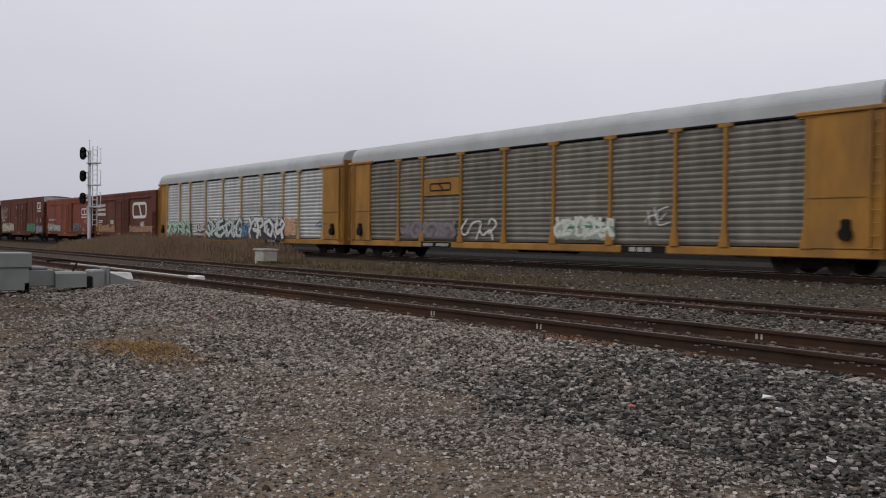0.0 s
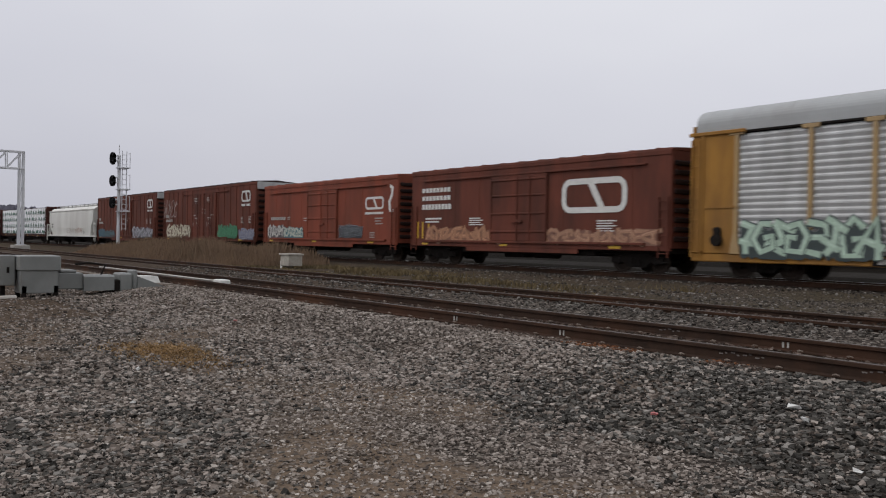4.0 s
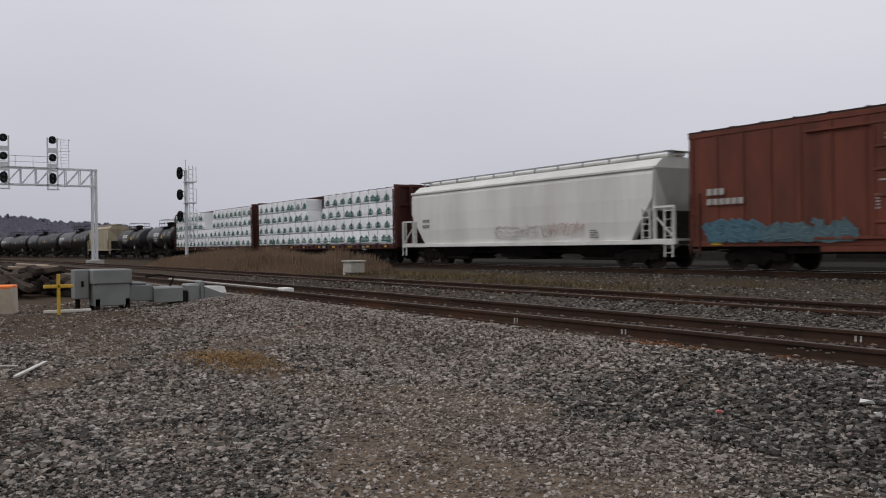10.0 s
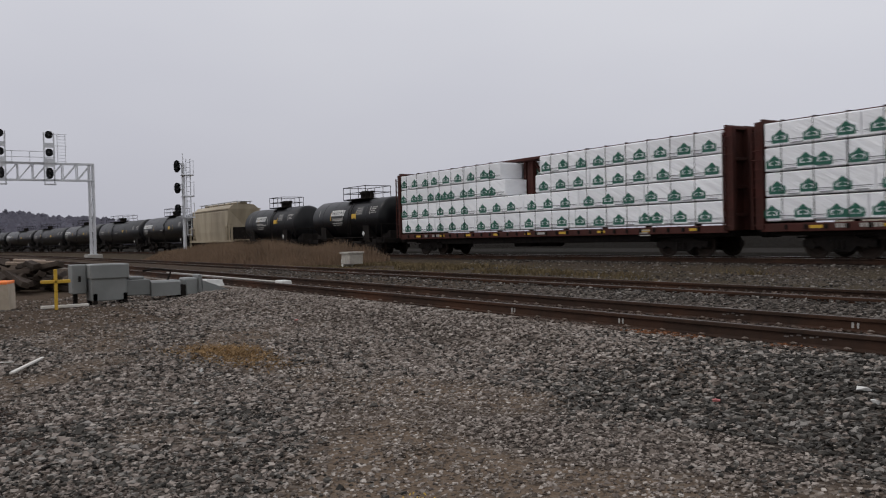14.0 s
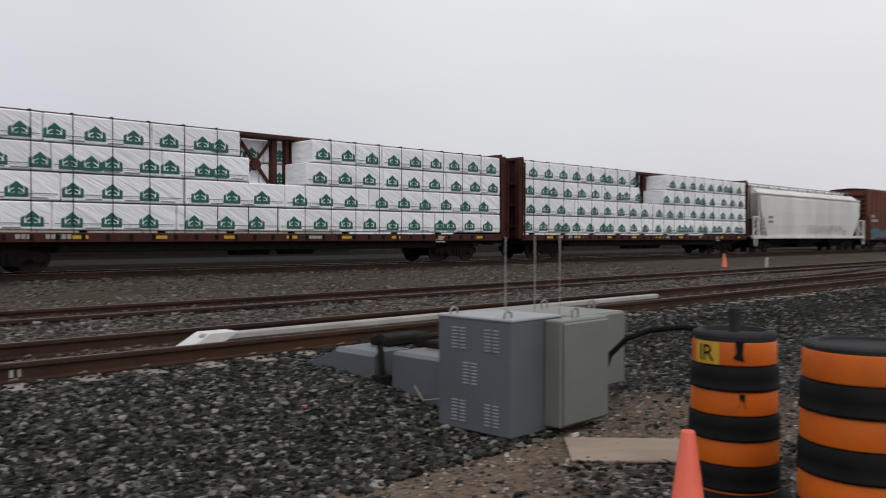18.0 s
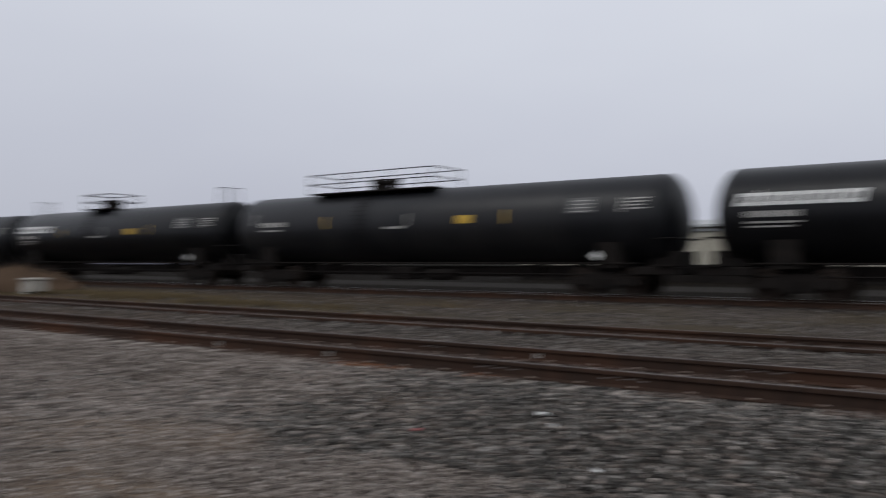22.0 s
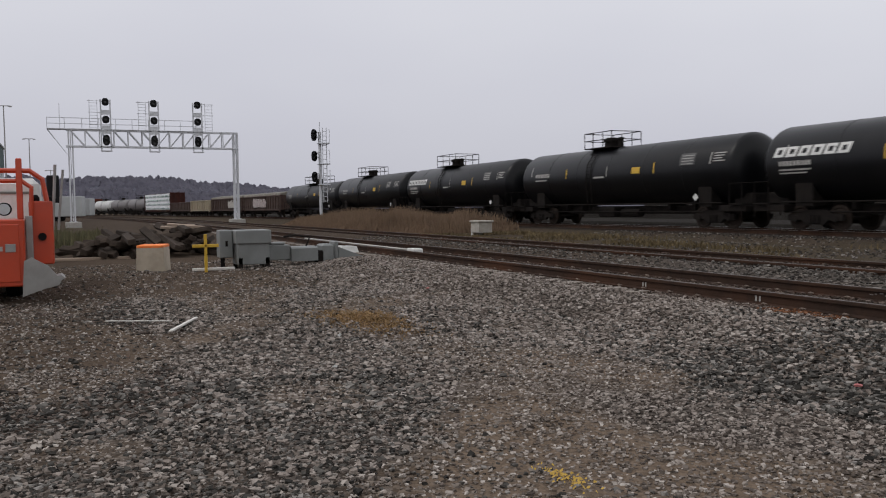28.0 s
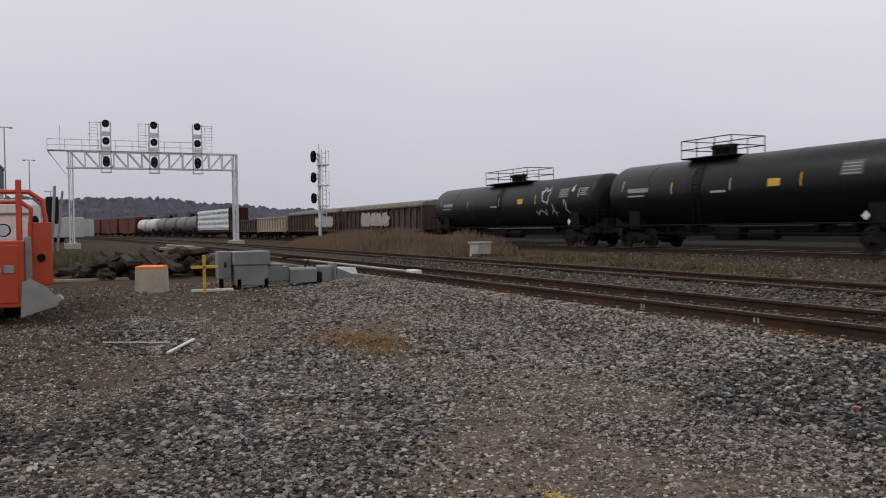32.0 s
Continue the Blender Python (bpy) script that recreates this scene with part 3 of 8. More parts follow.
def local_y(x, y):
    """How far off the camera's side a place lies, taken square to the bending tracks."""
    if x >= CURVE_X:
        return y
    return math.hypot(x - CURVE_X, y - (MAIN_Y - CURVE_R)) - CURVE_R + MAIN_Y


def dirt_at(x, y):
    """Where the yard's stones are thin and the brown earth shows."""
    d = noise.noise((x * 0.42, y * 0.6, 7.0)) + 0.4 * noise.noise((x * 1.3, y * 1.3, 2.0))
    d += 0.9 * math.exp(-((x + 4.6) / 1.7) ** 2 - ((y - 3.0) / 0.55) ** 2)
    d += 0.8 * math.exp(-((x + 10.6) / 1.6) ** 2 - ((y - 3.8) / 0.5) ** 2)
    d += 0.9 * math.exp(-((x - 5.8) / 1.3) ** 2 - ((y - 3.4) / 0.8) ** 2)
    d += 0.9 * math.exp(-((x + 0.5) / 0.9) ** 2 - ((y - 4.3) / 0.5) ** 2)
    d += 0.6 * math.exp(-((x + 7.3) / 1.0) ** 2 - ((y - 4.6) / 0.6) ** 2)
    d += 0.6 * math.exp(-((x + 6.4) / 1.2) ** 2 - ((y - 1.6) / 0.6) ** 2)
    d += max(0.0, min(0.7, (-x - 12) * 0.12)) if y < 4.4 else 0
    d += max(0.0, min(0.8, (-x - 6.5) * 0.3)) * max(0.0, min(1.0, 0.9 - y))
    d += max(0.0, min(0.9, (x - 6.0) * 0.8)) * max(0.0, min(1.0, (3.4 + 0.05 * x - y) * 2.0))
    return d


def make_ground():
    xs = list(np.arange(-60, -24, 0.8)) + list(np.arange(-24, 10, 0.3)) + list(np.arange(10, 40.01, 0.8))
    xs = sorted([-3000, -1500, -800, -500, -400, -320, -260] + list(np.arange(-230, -60, 8.0)) + xs + [46, 54, 64, 80, 100, 140, 200, 300, 500, 900, 1600, 3000])
    ys = sorted([-3000, -1200, -500, -250, -120, -70, -45, -30, -20, -14, -9, -6] + list(np.arange(-4, 16.3, 0.4)) + list(np.arange(17, 48, 0.8)) + [50, 55, 60, 70, 90, 100, 160, 300, 600, 1200, 3000])
    vs = []
    for x in xs:
        for y in ys:
            ly = local_y(x, y) if abs(x) < 450 and abs(y) < 200 else y
            z = height(x, ly)
            if -40 < x < 30 and -5 < y < 7:
                z += 0.05 * noise.noise((x * 0.5, y * 0.5, 1.0)) + 0.02 * noise.noise((x * 1.7, y * 1.7, 4.0))
            vs.append((x, y, z))
    ny = len(ys)
    fs = [(i * ny + j, (i + 1) * ny + j, (i + 1) * ny + j + 1, i * ny + j + 1) for i in range(len(xs) - 1) for j in range(ny - 1)]
    me = bpy.data.meshes.new("ground")
    me.from_pydata(vs, [], fs)
    me.shade_smooth()
    thin = me.attributes.new("thin_stones", "FLOAT", "POINT")
    thin.data.foreach_set("value", [dirt_at(x, y) if -40 < x < 40 and -4 < y < 7 else 0.0 for x, y, z in vs])
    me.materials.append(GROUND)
    return tagged(new("ground", me), "gravel rail yard with brown dirt and grey ballast", "ground", kind="structure")


make_ground()


def yard_z(x, y):
    z = height(x, y)
    if -40 < x < 30 and -5 < y < 7:
        z += 0.05 * noise.noise((x * 0.5, y * 0.5, 1.0)) + 0.02 * noise.noise((x * 1.7, y * 1.7, 4.0))
    return z


STONE_FORMS = []
CORNERS = np.array([(x, y, z) for x in (-1, 1) for y in (-1, 1) for z in (-1, 1)], float)
FACES = np.array([(0, 1, 3), (0, 3, 2), (4, 6, 7), (4, 7, 5), (0, 4, 5), (0, 5, 1), (2, 3, 7), (2, 7, 6), (0, 2, 6), (0, 6, 4), (1, 5, 7), (1, 7, 3)])
for _ in range(16):
    pts = CORNERS * np.random.uniform(0.35, 1.15, (8, 3)) * np.random.uniform(0.7, 1.25, (1, 3)) * np.array([[1.15, 0.85, 0.52]])
    STONE_FORMS.append((pts, FACES))


def scatter(name, material, label, places, sizes, sink=0.2):
    """Loose stones as one mesh."""
    vs, fs, o = [], [], 0
    for (x, y, z), s in zip(places, sizes):
        p, t = STONE_FORMS[random.randrange(16)]
        a, b = random.uniform(0, 6.283), random.uniform(-0.7, 0.7)
        ca, sa, cb, sb = math.cos(a), math.sin(a), math.cos(b), math.sin(b)
        rot = np.array([[ca, -sa * cb, sa * sb], [sa, ca * cb, -ca * sb], [0, sb, cb]])
        vs.append(p @ rot.T * s + np.array([x, y, z + s * (0.45 - sink)]))
        fs.append(t + o)
        o += len(p)
    vs, fs = np.concatenate(vs), np.concatenate(fs)
    me = bpy.data.meshes.new(name)
    me.vertices.add(len(vs))
    me.vertices.foreach_set("co", vs.ravel())
    me.loops.add(fs.size)
    me.loops.foreach_set("vertex_index", fs.ravel().astype(np.int32))
    me.polygons.add(len(fs))
    me.polygons.foreach_set("loop_start", np.arange(0, fs.size, 3, dtype=np.int32))
    me.update(calc_edges=True)
    me.shade_flat()
    me.materials.append(material)
    return tagged(new(name, me), label, "gravel", kind="stuff")


def yard_stones():
    rnd = random.Random(5)
    grey, brown, dark, blackish, rusty, orange = [], [], [], [], [], []
    for x0, x1, y0, y1, count, smin, smax in ((-9, 1.5, -0.6, 5.0, 80000, 0.0065, 0.0215), (-16, -6, -1.6, 6.0, 40000, 0.011, 0.034), (-26, -14, -3.0, 7.0, 17000, 0.016, 0.042), (1.5, 9, 1.2, 6.0, 16000, 0.010, 0.026), (9, 30, 0.5, 6.0, 15000, 0.014, 0.034)):
        for _ in range(count):
            x, y = rnd.uniform(x0, x1), rnd.uniform(y0, y1)
            if math.hypot(x, y) < 1.2:
                continue
            d = dirt_at(x, y)
            if d > 0.25 and rnd.random() < min(0.82, 0.42 + d):
                if rnd.random() < 0.5:
                    brown.append((x, y, yard_z(x, y), rnd.uniform(0.006, 0.018)))
                continue
            s = smin + (smax - smin) * rnd.random() ** 2.2
            if x < -6.5 and y < 0.9 + 0.4 * noise.noise((x * 0.7, 0.0, 2.0)) and rnd.random() < 0.75:
                if rnd.random() < 0.8:
                    (dark if rnd.random() < 0.6 else rusty).append((x, y, yard_z(x, y), s))
                continue
            if x < -6.5 and rnd.random() < 0.3:
                dark.append((x, y, yard_z(x, y), s))
                continue
            coarse = -7.5 < x < -2.2 and y < 2.7 + 0.5 * noise.noise((x * 0.8, 0.0, 5.0))
            if coarse:
                s *= 1.2
                if rnd.random() < 0.5:
                    dark.append((x, y, yard_z(x, y), s))
                    continue
            edge = (x + 4.5) * 0.22 + (y - 4.6) * 0.8 + 0.8 * noise.noise((x * 0.9, y * 0.9, 3.0)) + rnd.gauss(0, 0.3)
            (blackish if edge > 0.35 and x + noise.noise((x, y, 0.0)) + rnd.gauss(0, 0.7) > -0.8 else dark if edge > 0.35 or x > 4 else grey).append((x, y, yard_z(x, y), s * (1.15 if edge > 0.35 else 1.0)))
    # shoulder of the near track
    for x0, x1, count in ((-9, 4, 24000), (-22, -9, 10000), (4, 16, 12000), (16, 34, 6000)):
        for _ in range(count):
            x, y = rnd.uniform(x0, x1), rnd.uniform(5.0, 8.05)
            if y > 7.66 and not 0.14 < (x + 150.0) % 0.61 < 0.47 and rnd.random() < 0.75:
                continue
            u = x + 1.6 * noise.noise((x * 0.7, y * 0.7, 6.0)) + rnd.gauss(0, 0.8)
            (blackish if u > -0.2 else dark if u > -6.5 and rnd.random() < 0.85 else grey).append((x, y, yard_z(x, y) + 0.004, rnd.uniform(0.012, 0.031)))
    for _ in range(2600):
        x, y = rnd.uniform(-10, 1), rnd.uniform(7.8, 8.12)
        if noise.noise((x * 0.6, 0.0, 3.0)) > -0.05:
            (orange if -7.6 < x + 0.6 * noise.noise((x * 3, y * 3, 0.0)) < -5.4 or -4.4 < x < -3.6 else rusty).append((x, y, yard_z(x, y) + 0.012, rnd.uniform(0.010, 0.024)))
    # heap of ballast by the switch heater
    for _ in range(8000):
        x, y = rnd.uniform(0.5, 5.2), rnd.uniform(4.0, 6.6)
        blackish.append((x, y, yard_z(x, y) + 0.008, rnd.uniform(0.014, 0.034)))
    # between the rails and the tracks
    between = []
    for x0, x1, count in ((-12, 6, 11000), (-32, -12, 7000), (6, 26, 7000)):
        for _ in range(count):
            x, y = rnd.uniform(x0, x1), rnd.uniform(8.2, 14.8)
            inside = 8.2 < y < 9.65 or 11.85 < y < 13.3
            (rusty if inside else between).append((x, y, height(x, y) + 0.003, rnd.uniform(0.016, 0.036)))
    for _ in range(17000):
        x, y = rnd.uniform(-34, 36), rnd.uniform(15.0, 25.2)
        if y > 21.5 or noise.noise((x * 0.2, y * 0.3, 9.0)) > -0.25:
            between.append((x, y, height(x, y), rnd.uniform(0.02, 0.045)))
    for nm, m, lab, lst in (("yard_gravel", STONE, "loose grey crushed stone of the yard", grey), ("ballast_stones", STONE_DARK, "dark fresh ballast stones beside the track", dark),
                            ("wet_ballast", STONE_BLACK, "dark greenish ballast stones by the switch", blackish),
                            ("dirt_pebbles", STONE_BROWN, "small brown pebbles in the dirt", brown), ("track_ballast", STONE_TRACK, "dusty ballast between the tracks", between), ("rust_dust", STONE_ORANGE, "orange rusty ballast at the rail foot", orange), ("rusty_ballast", STONE_RUSTY, "rust-stained ballast between the rails", rusty)):
        scatter(nm, m, lab, [q[:3] for q in lst], [q[3] for q in lst])


yard_stones()

# ---- tracks ----
RAIL_PROFILE = [(-0.07, -0.172), (0.07, -0.172), (0.07, -0.160), (0.014, -0.142), (0.009, -0.050), (0.036, -0.040), (0.036, -0.008), (0.028, 0.0), (-0.028, 0.0), (-0.036, -0.008), (-0.036, -0.040), (-0.009, -0.050), (-0.014, -0.142), (-0.07, -0.160)]


def rail_xs(x0, x1):
    xs = [x0]
    while xs[-1] < x1:
        xs.append(min(x1, xs[-1] + (6.0 if xs[-1] < CURVE_X else 60.0)))
    return xs


def rail_geo(y, z, x0, x1, prof=RAIL_PROFILE, shift=None):
    g = Geo()
    n = len(prof)
    xs = rail_xs(x0, x1) if shift is None else list(np.linspace(x0, x1, 24))
    vs = []
    for x in xs:
        yy = y if shift is None else y + shift(x)
        px, py, a = along(x, yy)
        vs += [(px - v * math.sin(a), py + v * math.cos(a), z + w) for v, w in prof]
    fs = [(k * n + i, k * n + (i + 1) % n, (k + 1) * n + (i + 1) % n, (k + 1) * n + i) for k in range(len(xs) - 1) for i in range(n)]
    fs += [tuple(range(n))[::-1], tuple(range((len(xs) - 1) * n, len(xs) * n))]
    return g.add(vs, fs)


HEAD = [(-0.030, 0.001), (0.030, 0.001), (0.030, 0.004), (-0.030, 0.004)]


def make_track(label, yc, z, x0, x1, near_ties, tie_mat, tie_top, clips):
    tr = thing("railway_track", label, "railway track", kind="structure")
    for side in (-0.7525, 0.7525):
        r = part("rail", rail_geo(yc + side, z, x0, x1), RUST, tr)
        part("rail_head", rail_geo(yc + side, z, x0, x1, HEAD), STEELHEAD if yc > 20 else RAILTOP, r, "worn bright running surface")
    tie = fix(Geo().box(-0.125, -1.18, -0.14, 0.125, 1.18, 0.0, 0.02).mesh("tie", tie_mat))
    rest = Geo()
    rnd = random.Random(int(yc * 10))
    x = -150.0
    while x < 110:
        px, py, a = along(x, yc)
        if near_ties[0] < x < near_ties[1]:
            part("tie", tie, None, tr, at=pose(px + rnd.uniform(-0.03, 0.03), py + rnd.uniform(-0.03, 0.03), z + tie_top, 0, 0, math.degrees(a) + rnd.uniform(-0.8, 0.8)))
        elif -90 < x < 60:
            rest.box(x - 0.125, yc - 1.28, z + tie_top - 0.14, x + 0.125, yc + 1.28, z + tie_top)
        x += 0.61
    part("far_ties", rest, tie_mat, tr, kind="stuff")
    if clips:
        g = Geo()
        x = -150.0
        while x < 40:
            if x > -30:
                for side in (-0.7525, 0.7525):
                    for s in (-1, 1):
                        y = yc + side + s * 0.085
                        g.tube([(x - 0.03, y - s * 0.02, z - 0.150), (x - 0.03, y + s * 0.03, z - 0.138), (x, y + s * 0.04, z - 0.126), (x + 0.03, y + s * 0.02, z - 0.135), (x + 0.015, y - s * 0.02, z - 0.145)], 0.007, 5)
            x += 0.61
        part("rail_clips", g, CLIP, tr, "rusty spring clips on the rail foot", kind="stuff")
    return tr


make_track("rusty near track on concrete ties in ballast", NEAR_Y, 0.0, -420, 420, (-40, 42), TIE, -0.178, True)
make_track("rusty second track on half-buried ties", FAR_Y, 0.04, -420, 420, (-46, 46), TIE, -0.262, False)
make_track("main track that carries the passing train", MAIN_Y, MAIN_Z, -700, 420, (-46, 46), TIMBER, -0.175, False)



def paint_marks():
    """White chalk strokes and rows of chalk marks on the rails' webs."""
    for x, y in ((-8.06, 8.1475), (-5.67, 9.6525), (2.46, 9.6525), (2.54, 8.1475), (-10.4, 8.1475)):
        for dx, w in ((-0.05, 0.03), (0.02, 0.025)):
            solid("paint_mark", Geo().box(x + dx, y - 0.017, -0.13, x + dx + w, y - 0.0115, -0.06), WHITEDIM, "white chalk stroke on the rail web", "paint mark", group="marks on the rails")
    for x, y, n in ((-3.1, 9.6525, 9), (-5.6, 8.1475, 8), (-4.0, 8.1475, 7), (-7.6, 9.6525, 5)):
        g = Geo()
        for k in range(n):
            g.box(x + k * 0.075, y - 0.0165, -0.092 + 0.012 * (k % 3), x + k * 0.075 + (0.03 if k % 2 else 0.05), y - 0.0115, -0.078 + 0.012 * (k % 3))
        solid("chalk_writing", g, CHALK, "faint row of chalk marks on the rail web", "paint mark", group="marks on the rails", kind="stuff")


paint_marks()


def switch_rails():
    """Closure rails of the crossover that leaves the near track at the east end."""
    sw = thing("turnout", "rusty turnout rails crossing between the two near tracks", "turnout", kind="structure")
    for off in (-0.7525, 0.7525):
        part("closure_rail", rail_geo(NEAR_Y + off, 0.002, 14, 62, shift=lambda x: 3.67 * ((x - 14) / 48) ** 2 * (3 - 2 * (x - 14) / 48)), RUST, sw)


switch_rails()

# ---- rolling stock ----
def side_bars(car, spots, material, y=-1.56, depth=0.012, name="stencil", label=""):
    """Plain bars for lettering, each (x, z, width, height), a little proud of the side."""
    g = Geo()
    for x, z, w, h in spots:
        rows = max(1, int(h / 0.1)) if h > 0.3 else 1
        for k in range(rows):
            hh = h if rows == 1 else 0.05
            g.box(x, y - depth, z + k * 0.1, x + w * (1.0 if k % 2 == 0 else 0.8), y, z + k * 0.1 + hh)
    return part(name, g, material, car, label, kind="stuff")


def letter_rows(x, z, n, w, h, gap=0.35):
    return [(x + i * w * (1 + gap), z, w, h) for i in range(n)]


def strokes(car, name, pts_list, width, material, y, label=""):
    """Flat painted strokes on a side, each a ribbon along a polyline in (x, z) and a part of its own."""
    for k, pts in enumerate(pts_list):
        vs, n = [], len(pts)
        yy = y - 0.004 - 0.0007 * (k % 6)
        for i, (x, z) in enumerate(pts):
            x0, z0 = pts[max(0, i - 1)]
            x1, z1 = pts[min(n - 1, i + 1)]
            dd = math.hypot(x1 - x0, z1 - z0) or 1.0
            nx, nz = -(z1 - z0) / dd * width / 2, (x1 - x0) / dd * width / 2
            vs += [(x + nx, yy, z + nz), (x - nx, yy, z - nz), (x + nx, y + 0.002, z + nz), (x - nx, y + 0.002, z - nz)]
        fs = []
        for i in range(n - 1):
            q, r = 4 * i, 4 * i + 4
            fs += [(q, q + 1, r + 1, r), (q + 2, r + 2, r + 3, q + 3), (q, r, r + 2, q + 2), (q + 1, q + 3, r + 3, r + 1)]
        fs += [(0, 2, 3, 1), (4 * n - 4, 4 * n - 3, 4 * n - 1, 4 * n - 2)]
        part(name, Geo().add(vs, fs), material, car, label)


PAINTS = {}


def paint(c):
    if c not in PAINTS:
        PAINTS[c] = mat("spray_paint", c, tuple(0.75 * v for v in c), rough=0.55, scale=5)
    return PAINTS[c]


def scrawl(car, x0, x1, z0, z1, seed, fill, line, y, letters=5, label="spray-painted unreadable tag"):
    """Graffiti: crowded bent bands with a rim and thin inner lines over a sprayed ground, none of it readable."""
    rnd = random.Random(seed)
    letters = letters if not fill else int(letters * 1.6 + 0.5)
    w, h = (x1 - x0) / letters, z1 - z0
    zc = (z0 + z1) / 2
    if not fill:
        for i in range(letters):
            cx = x0 + (i + 0.5) * w
            g = Geo()
            for k, sk in enumerate(glyph(rnd, rnd.randrange(len(GLYPHS)))):
                pts = [(cx + w * (u * 1.1 + 0.12 * v + rnd.uniform(-0.06, 0.06)), zc + h * (v * 0.95 + rnd.uniform(-0.05, 0.05))) for u, v in sk]
                ribbon(g, bend(pts), min(w, h) * 0.085, y - 0.004 - 0.0006 * k - 0.001 * (i % 2))
            part("graffiti_stroke", g, paint(line), car, label)
        return
    low = fill if not line or sum(fill) < sum(line) else line
    n = letters * 4
    under = [(x0 + (x1 - x0) * k / n, z0 + h * (0.03 if k % 2 else 0.12) * rnd.random()) for k in range(n + 1)]
    over = [(x0 + (x1 - x0) * k / n, z1 - h * (0.10 + 0.30 * rnd.random())) for k in range(n, -1, -1)]
    part("graffiti_ground", Geo().slab(under + over, y - 0.003, y + 0.002), paint(tuple(0.8 * v for v in low)), car, label)
    last = -1
    for i in range(letters):
        cx = x0 + (i + 0.5) * w
        yy = y - 0.004 - 0.012 * (i % 2)
        pick = rnd.randrange(len(GLYPHS))
        pick = (pick + 1) % len(GLYPHS) if pick == last else pick
        last = pick
        th = min(w * 0.36, h * 0.17)
        lean = rnd.uniform(-0.05, 0.2)
        tall = rnd.uniform(0.78, 0.98)
        curves = []
        for sk in glyph(rnd, pick):
            pts = [(cx + w * (1.6 * u + lean * v + rnd.uniform(-0.05, 0.05)), zc + h * (tall * 0.88 * v + rnd.uniform(-0.03, 0.03))) for u, v in sk]
            curves.append(bend(pts) if rnd.random() < 0.45 else pts if len(pts) > 2 else bend(pts))
        rim, core, shine = Geo(), Geo(), Geo()
        for k, q in enumerate(curves):
            ribbon(rim, q, th * 1.45, yy - 0.0006 * k)
            ribbon(core, q, th, yy - 0.005 - 0.0006 * k)
            ribbon(shine, [(u - th * 0.16, v + th * 0.18) for u, v in q[1:len(q) // 2 + 1]], th * 0.13, yy - 0.008 - 0.0006 * k)
        if line:
            part("graffiti_rim", rim, paint(line), car, label)
        part("graffiti_fill", core, paint(fill), car, label)
        part("graffiti_stroke", shine, paint(tuple(min(0.8, 1.5 * v + 0.03) for v in fill)), car, label)


def ribbon(g, pts, width, y, back=0.006):
    """Adds a flat band of paint along a polyline in (x, z), its face at y."""
    n, vs = len(pts), []
    for i, (x, z) in enumerate(pts):
        x0, z0 = pts[max(0, i - 1)]
        x1, z1 = pts[min(n - 1, i + 1)]
        dd = math.hypot(x1 - x0, z1 - z0) or 1.0
        nx, nz = -(z1 - z0) / dd * width / 2, (x1 - x0) / dd * width / 2
        vs += [(x + nx, y, z + nz), (x - nx, y, z - nz), (x + nx, y + back, z + nz), (x - nx, y + back, z - nz)]
    fs = []
    for i in range(n - 1):
        q, r = 4 * i, 4 * i + 4
        fs += [(q, q + 1, r + 1, r), (q, r, r + 2, q + 2), (q + 1, q + 3, r + 3, r + 1)]
    return g.add(vs, fs + [(0, 2, 3, 1), (4 * n - 4, 4 * n - 3, 4 * n - 1, 4 * n - 2)])


def bend(pts, k=5):
    """A smooth curve through the points."""
    out = []
    ps = [pts[0]] + list(pts) + [pts[-1]]
    for a, b, c_, d in zip(ps, ps[1:], ps[2:], ps[3:]):
        for i in range(k):
            t = i / k
            out.append(tuple(0.5 * (2 * b[m] + (c_[m] - a[m]) * t + (2 * a[m] - 5 * b[m] + 4 * c_[m] - d[m]) * t * t + (3 * b[m] - a[m] - 3 * c_[m] + d[m]) * t ** 3) for m in (0, 1)))
    return out + [tuple(pts[-1])]


# loose bent strokes in a unit square, from which sprayed pieces are put together
GLYPHS = (
    (((-0.4, 0.45), (-0.1, 0.1), (-0.35, -0.2), (-0.15, -0.48)), ((-0.2, 0.1), (0.3, 0.35), (0.4, -0.05), (0.1, -0.1))),
    (((0.4, 0.42), (-0.25, 0.45), (-0.4, 0.1), (0.25, 0.0), (0.38, -0.4), (-0.35, -0.42)),),
    (((-0.35, -0.48), (-0.3, 0.45)), ((-0.3, 0.4), (0.05, -0.1), (0.35, 0.4)), ((0.36, 0.45), (0.3, -0.45))),
    (((0.35, 0.3), (0.0, 0.48), (-0.38, 0.1), (-0.2, -0.42), (0.3, -0.4), (0.35, 0.0), (0.02, -0.02)),),
    (((-0.4, 0.4), (-0.32, -0.3), (0.05, -0.46), (0.34, -0.25), (0.38, 0.46)), ((-0.1, 0.2), (0.1, -0.2))),
    (((-0.38, -0.46), (0.0, 0.48), (0.38, -0.46)), ((-0.3, -0.05), (0.45, -0.12))),
    (((-0.42, 0.3), (0.42, 0.42)), ((0.02, 0.36), (-0.08, -0.1), (0.1, -0.48)), ((-0.3, -0.2), (0.35, -0.1))),
)


def glyph(rnd, pick):
    """One set of strokes, mirrored and turned at random."""
    a = rnd.choice((0.0, 0.0, 90.0, 180.0, 270.0)) + rnd.uniform(-25, 25)
    ca, sa, f = math.cos(math.radians(a)), math.sin(math.radians(a)), rnd.choice((-1, 1))
    return [[(max(-0.55, min(0.55, f * (u * ca - v * sa))), max(-0.5, min(0.5, u * sa + v * ca))) for u, v in sk] for sk in GLYPHS[pick]]


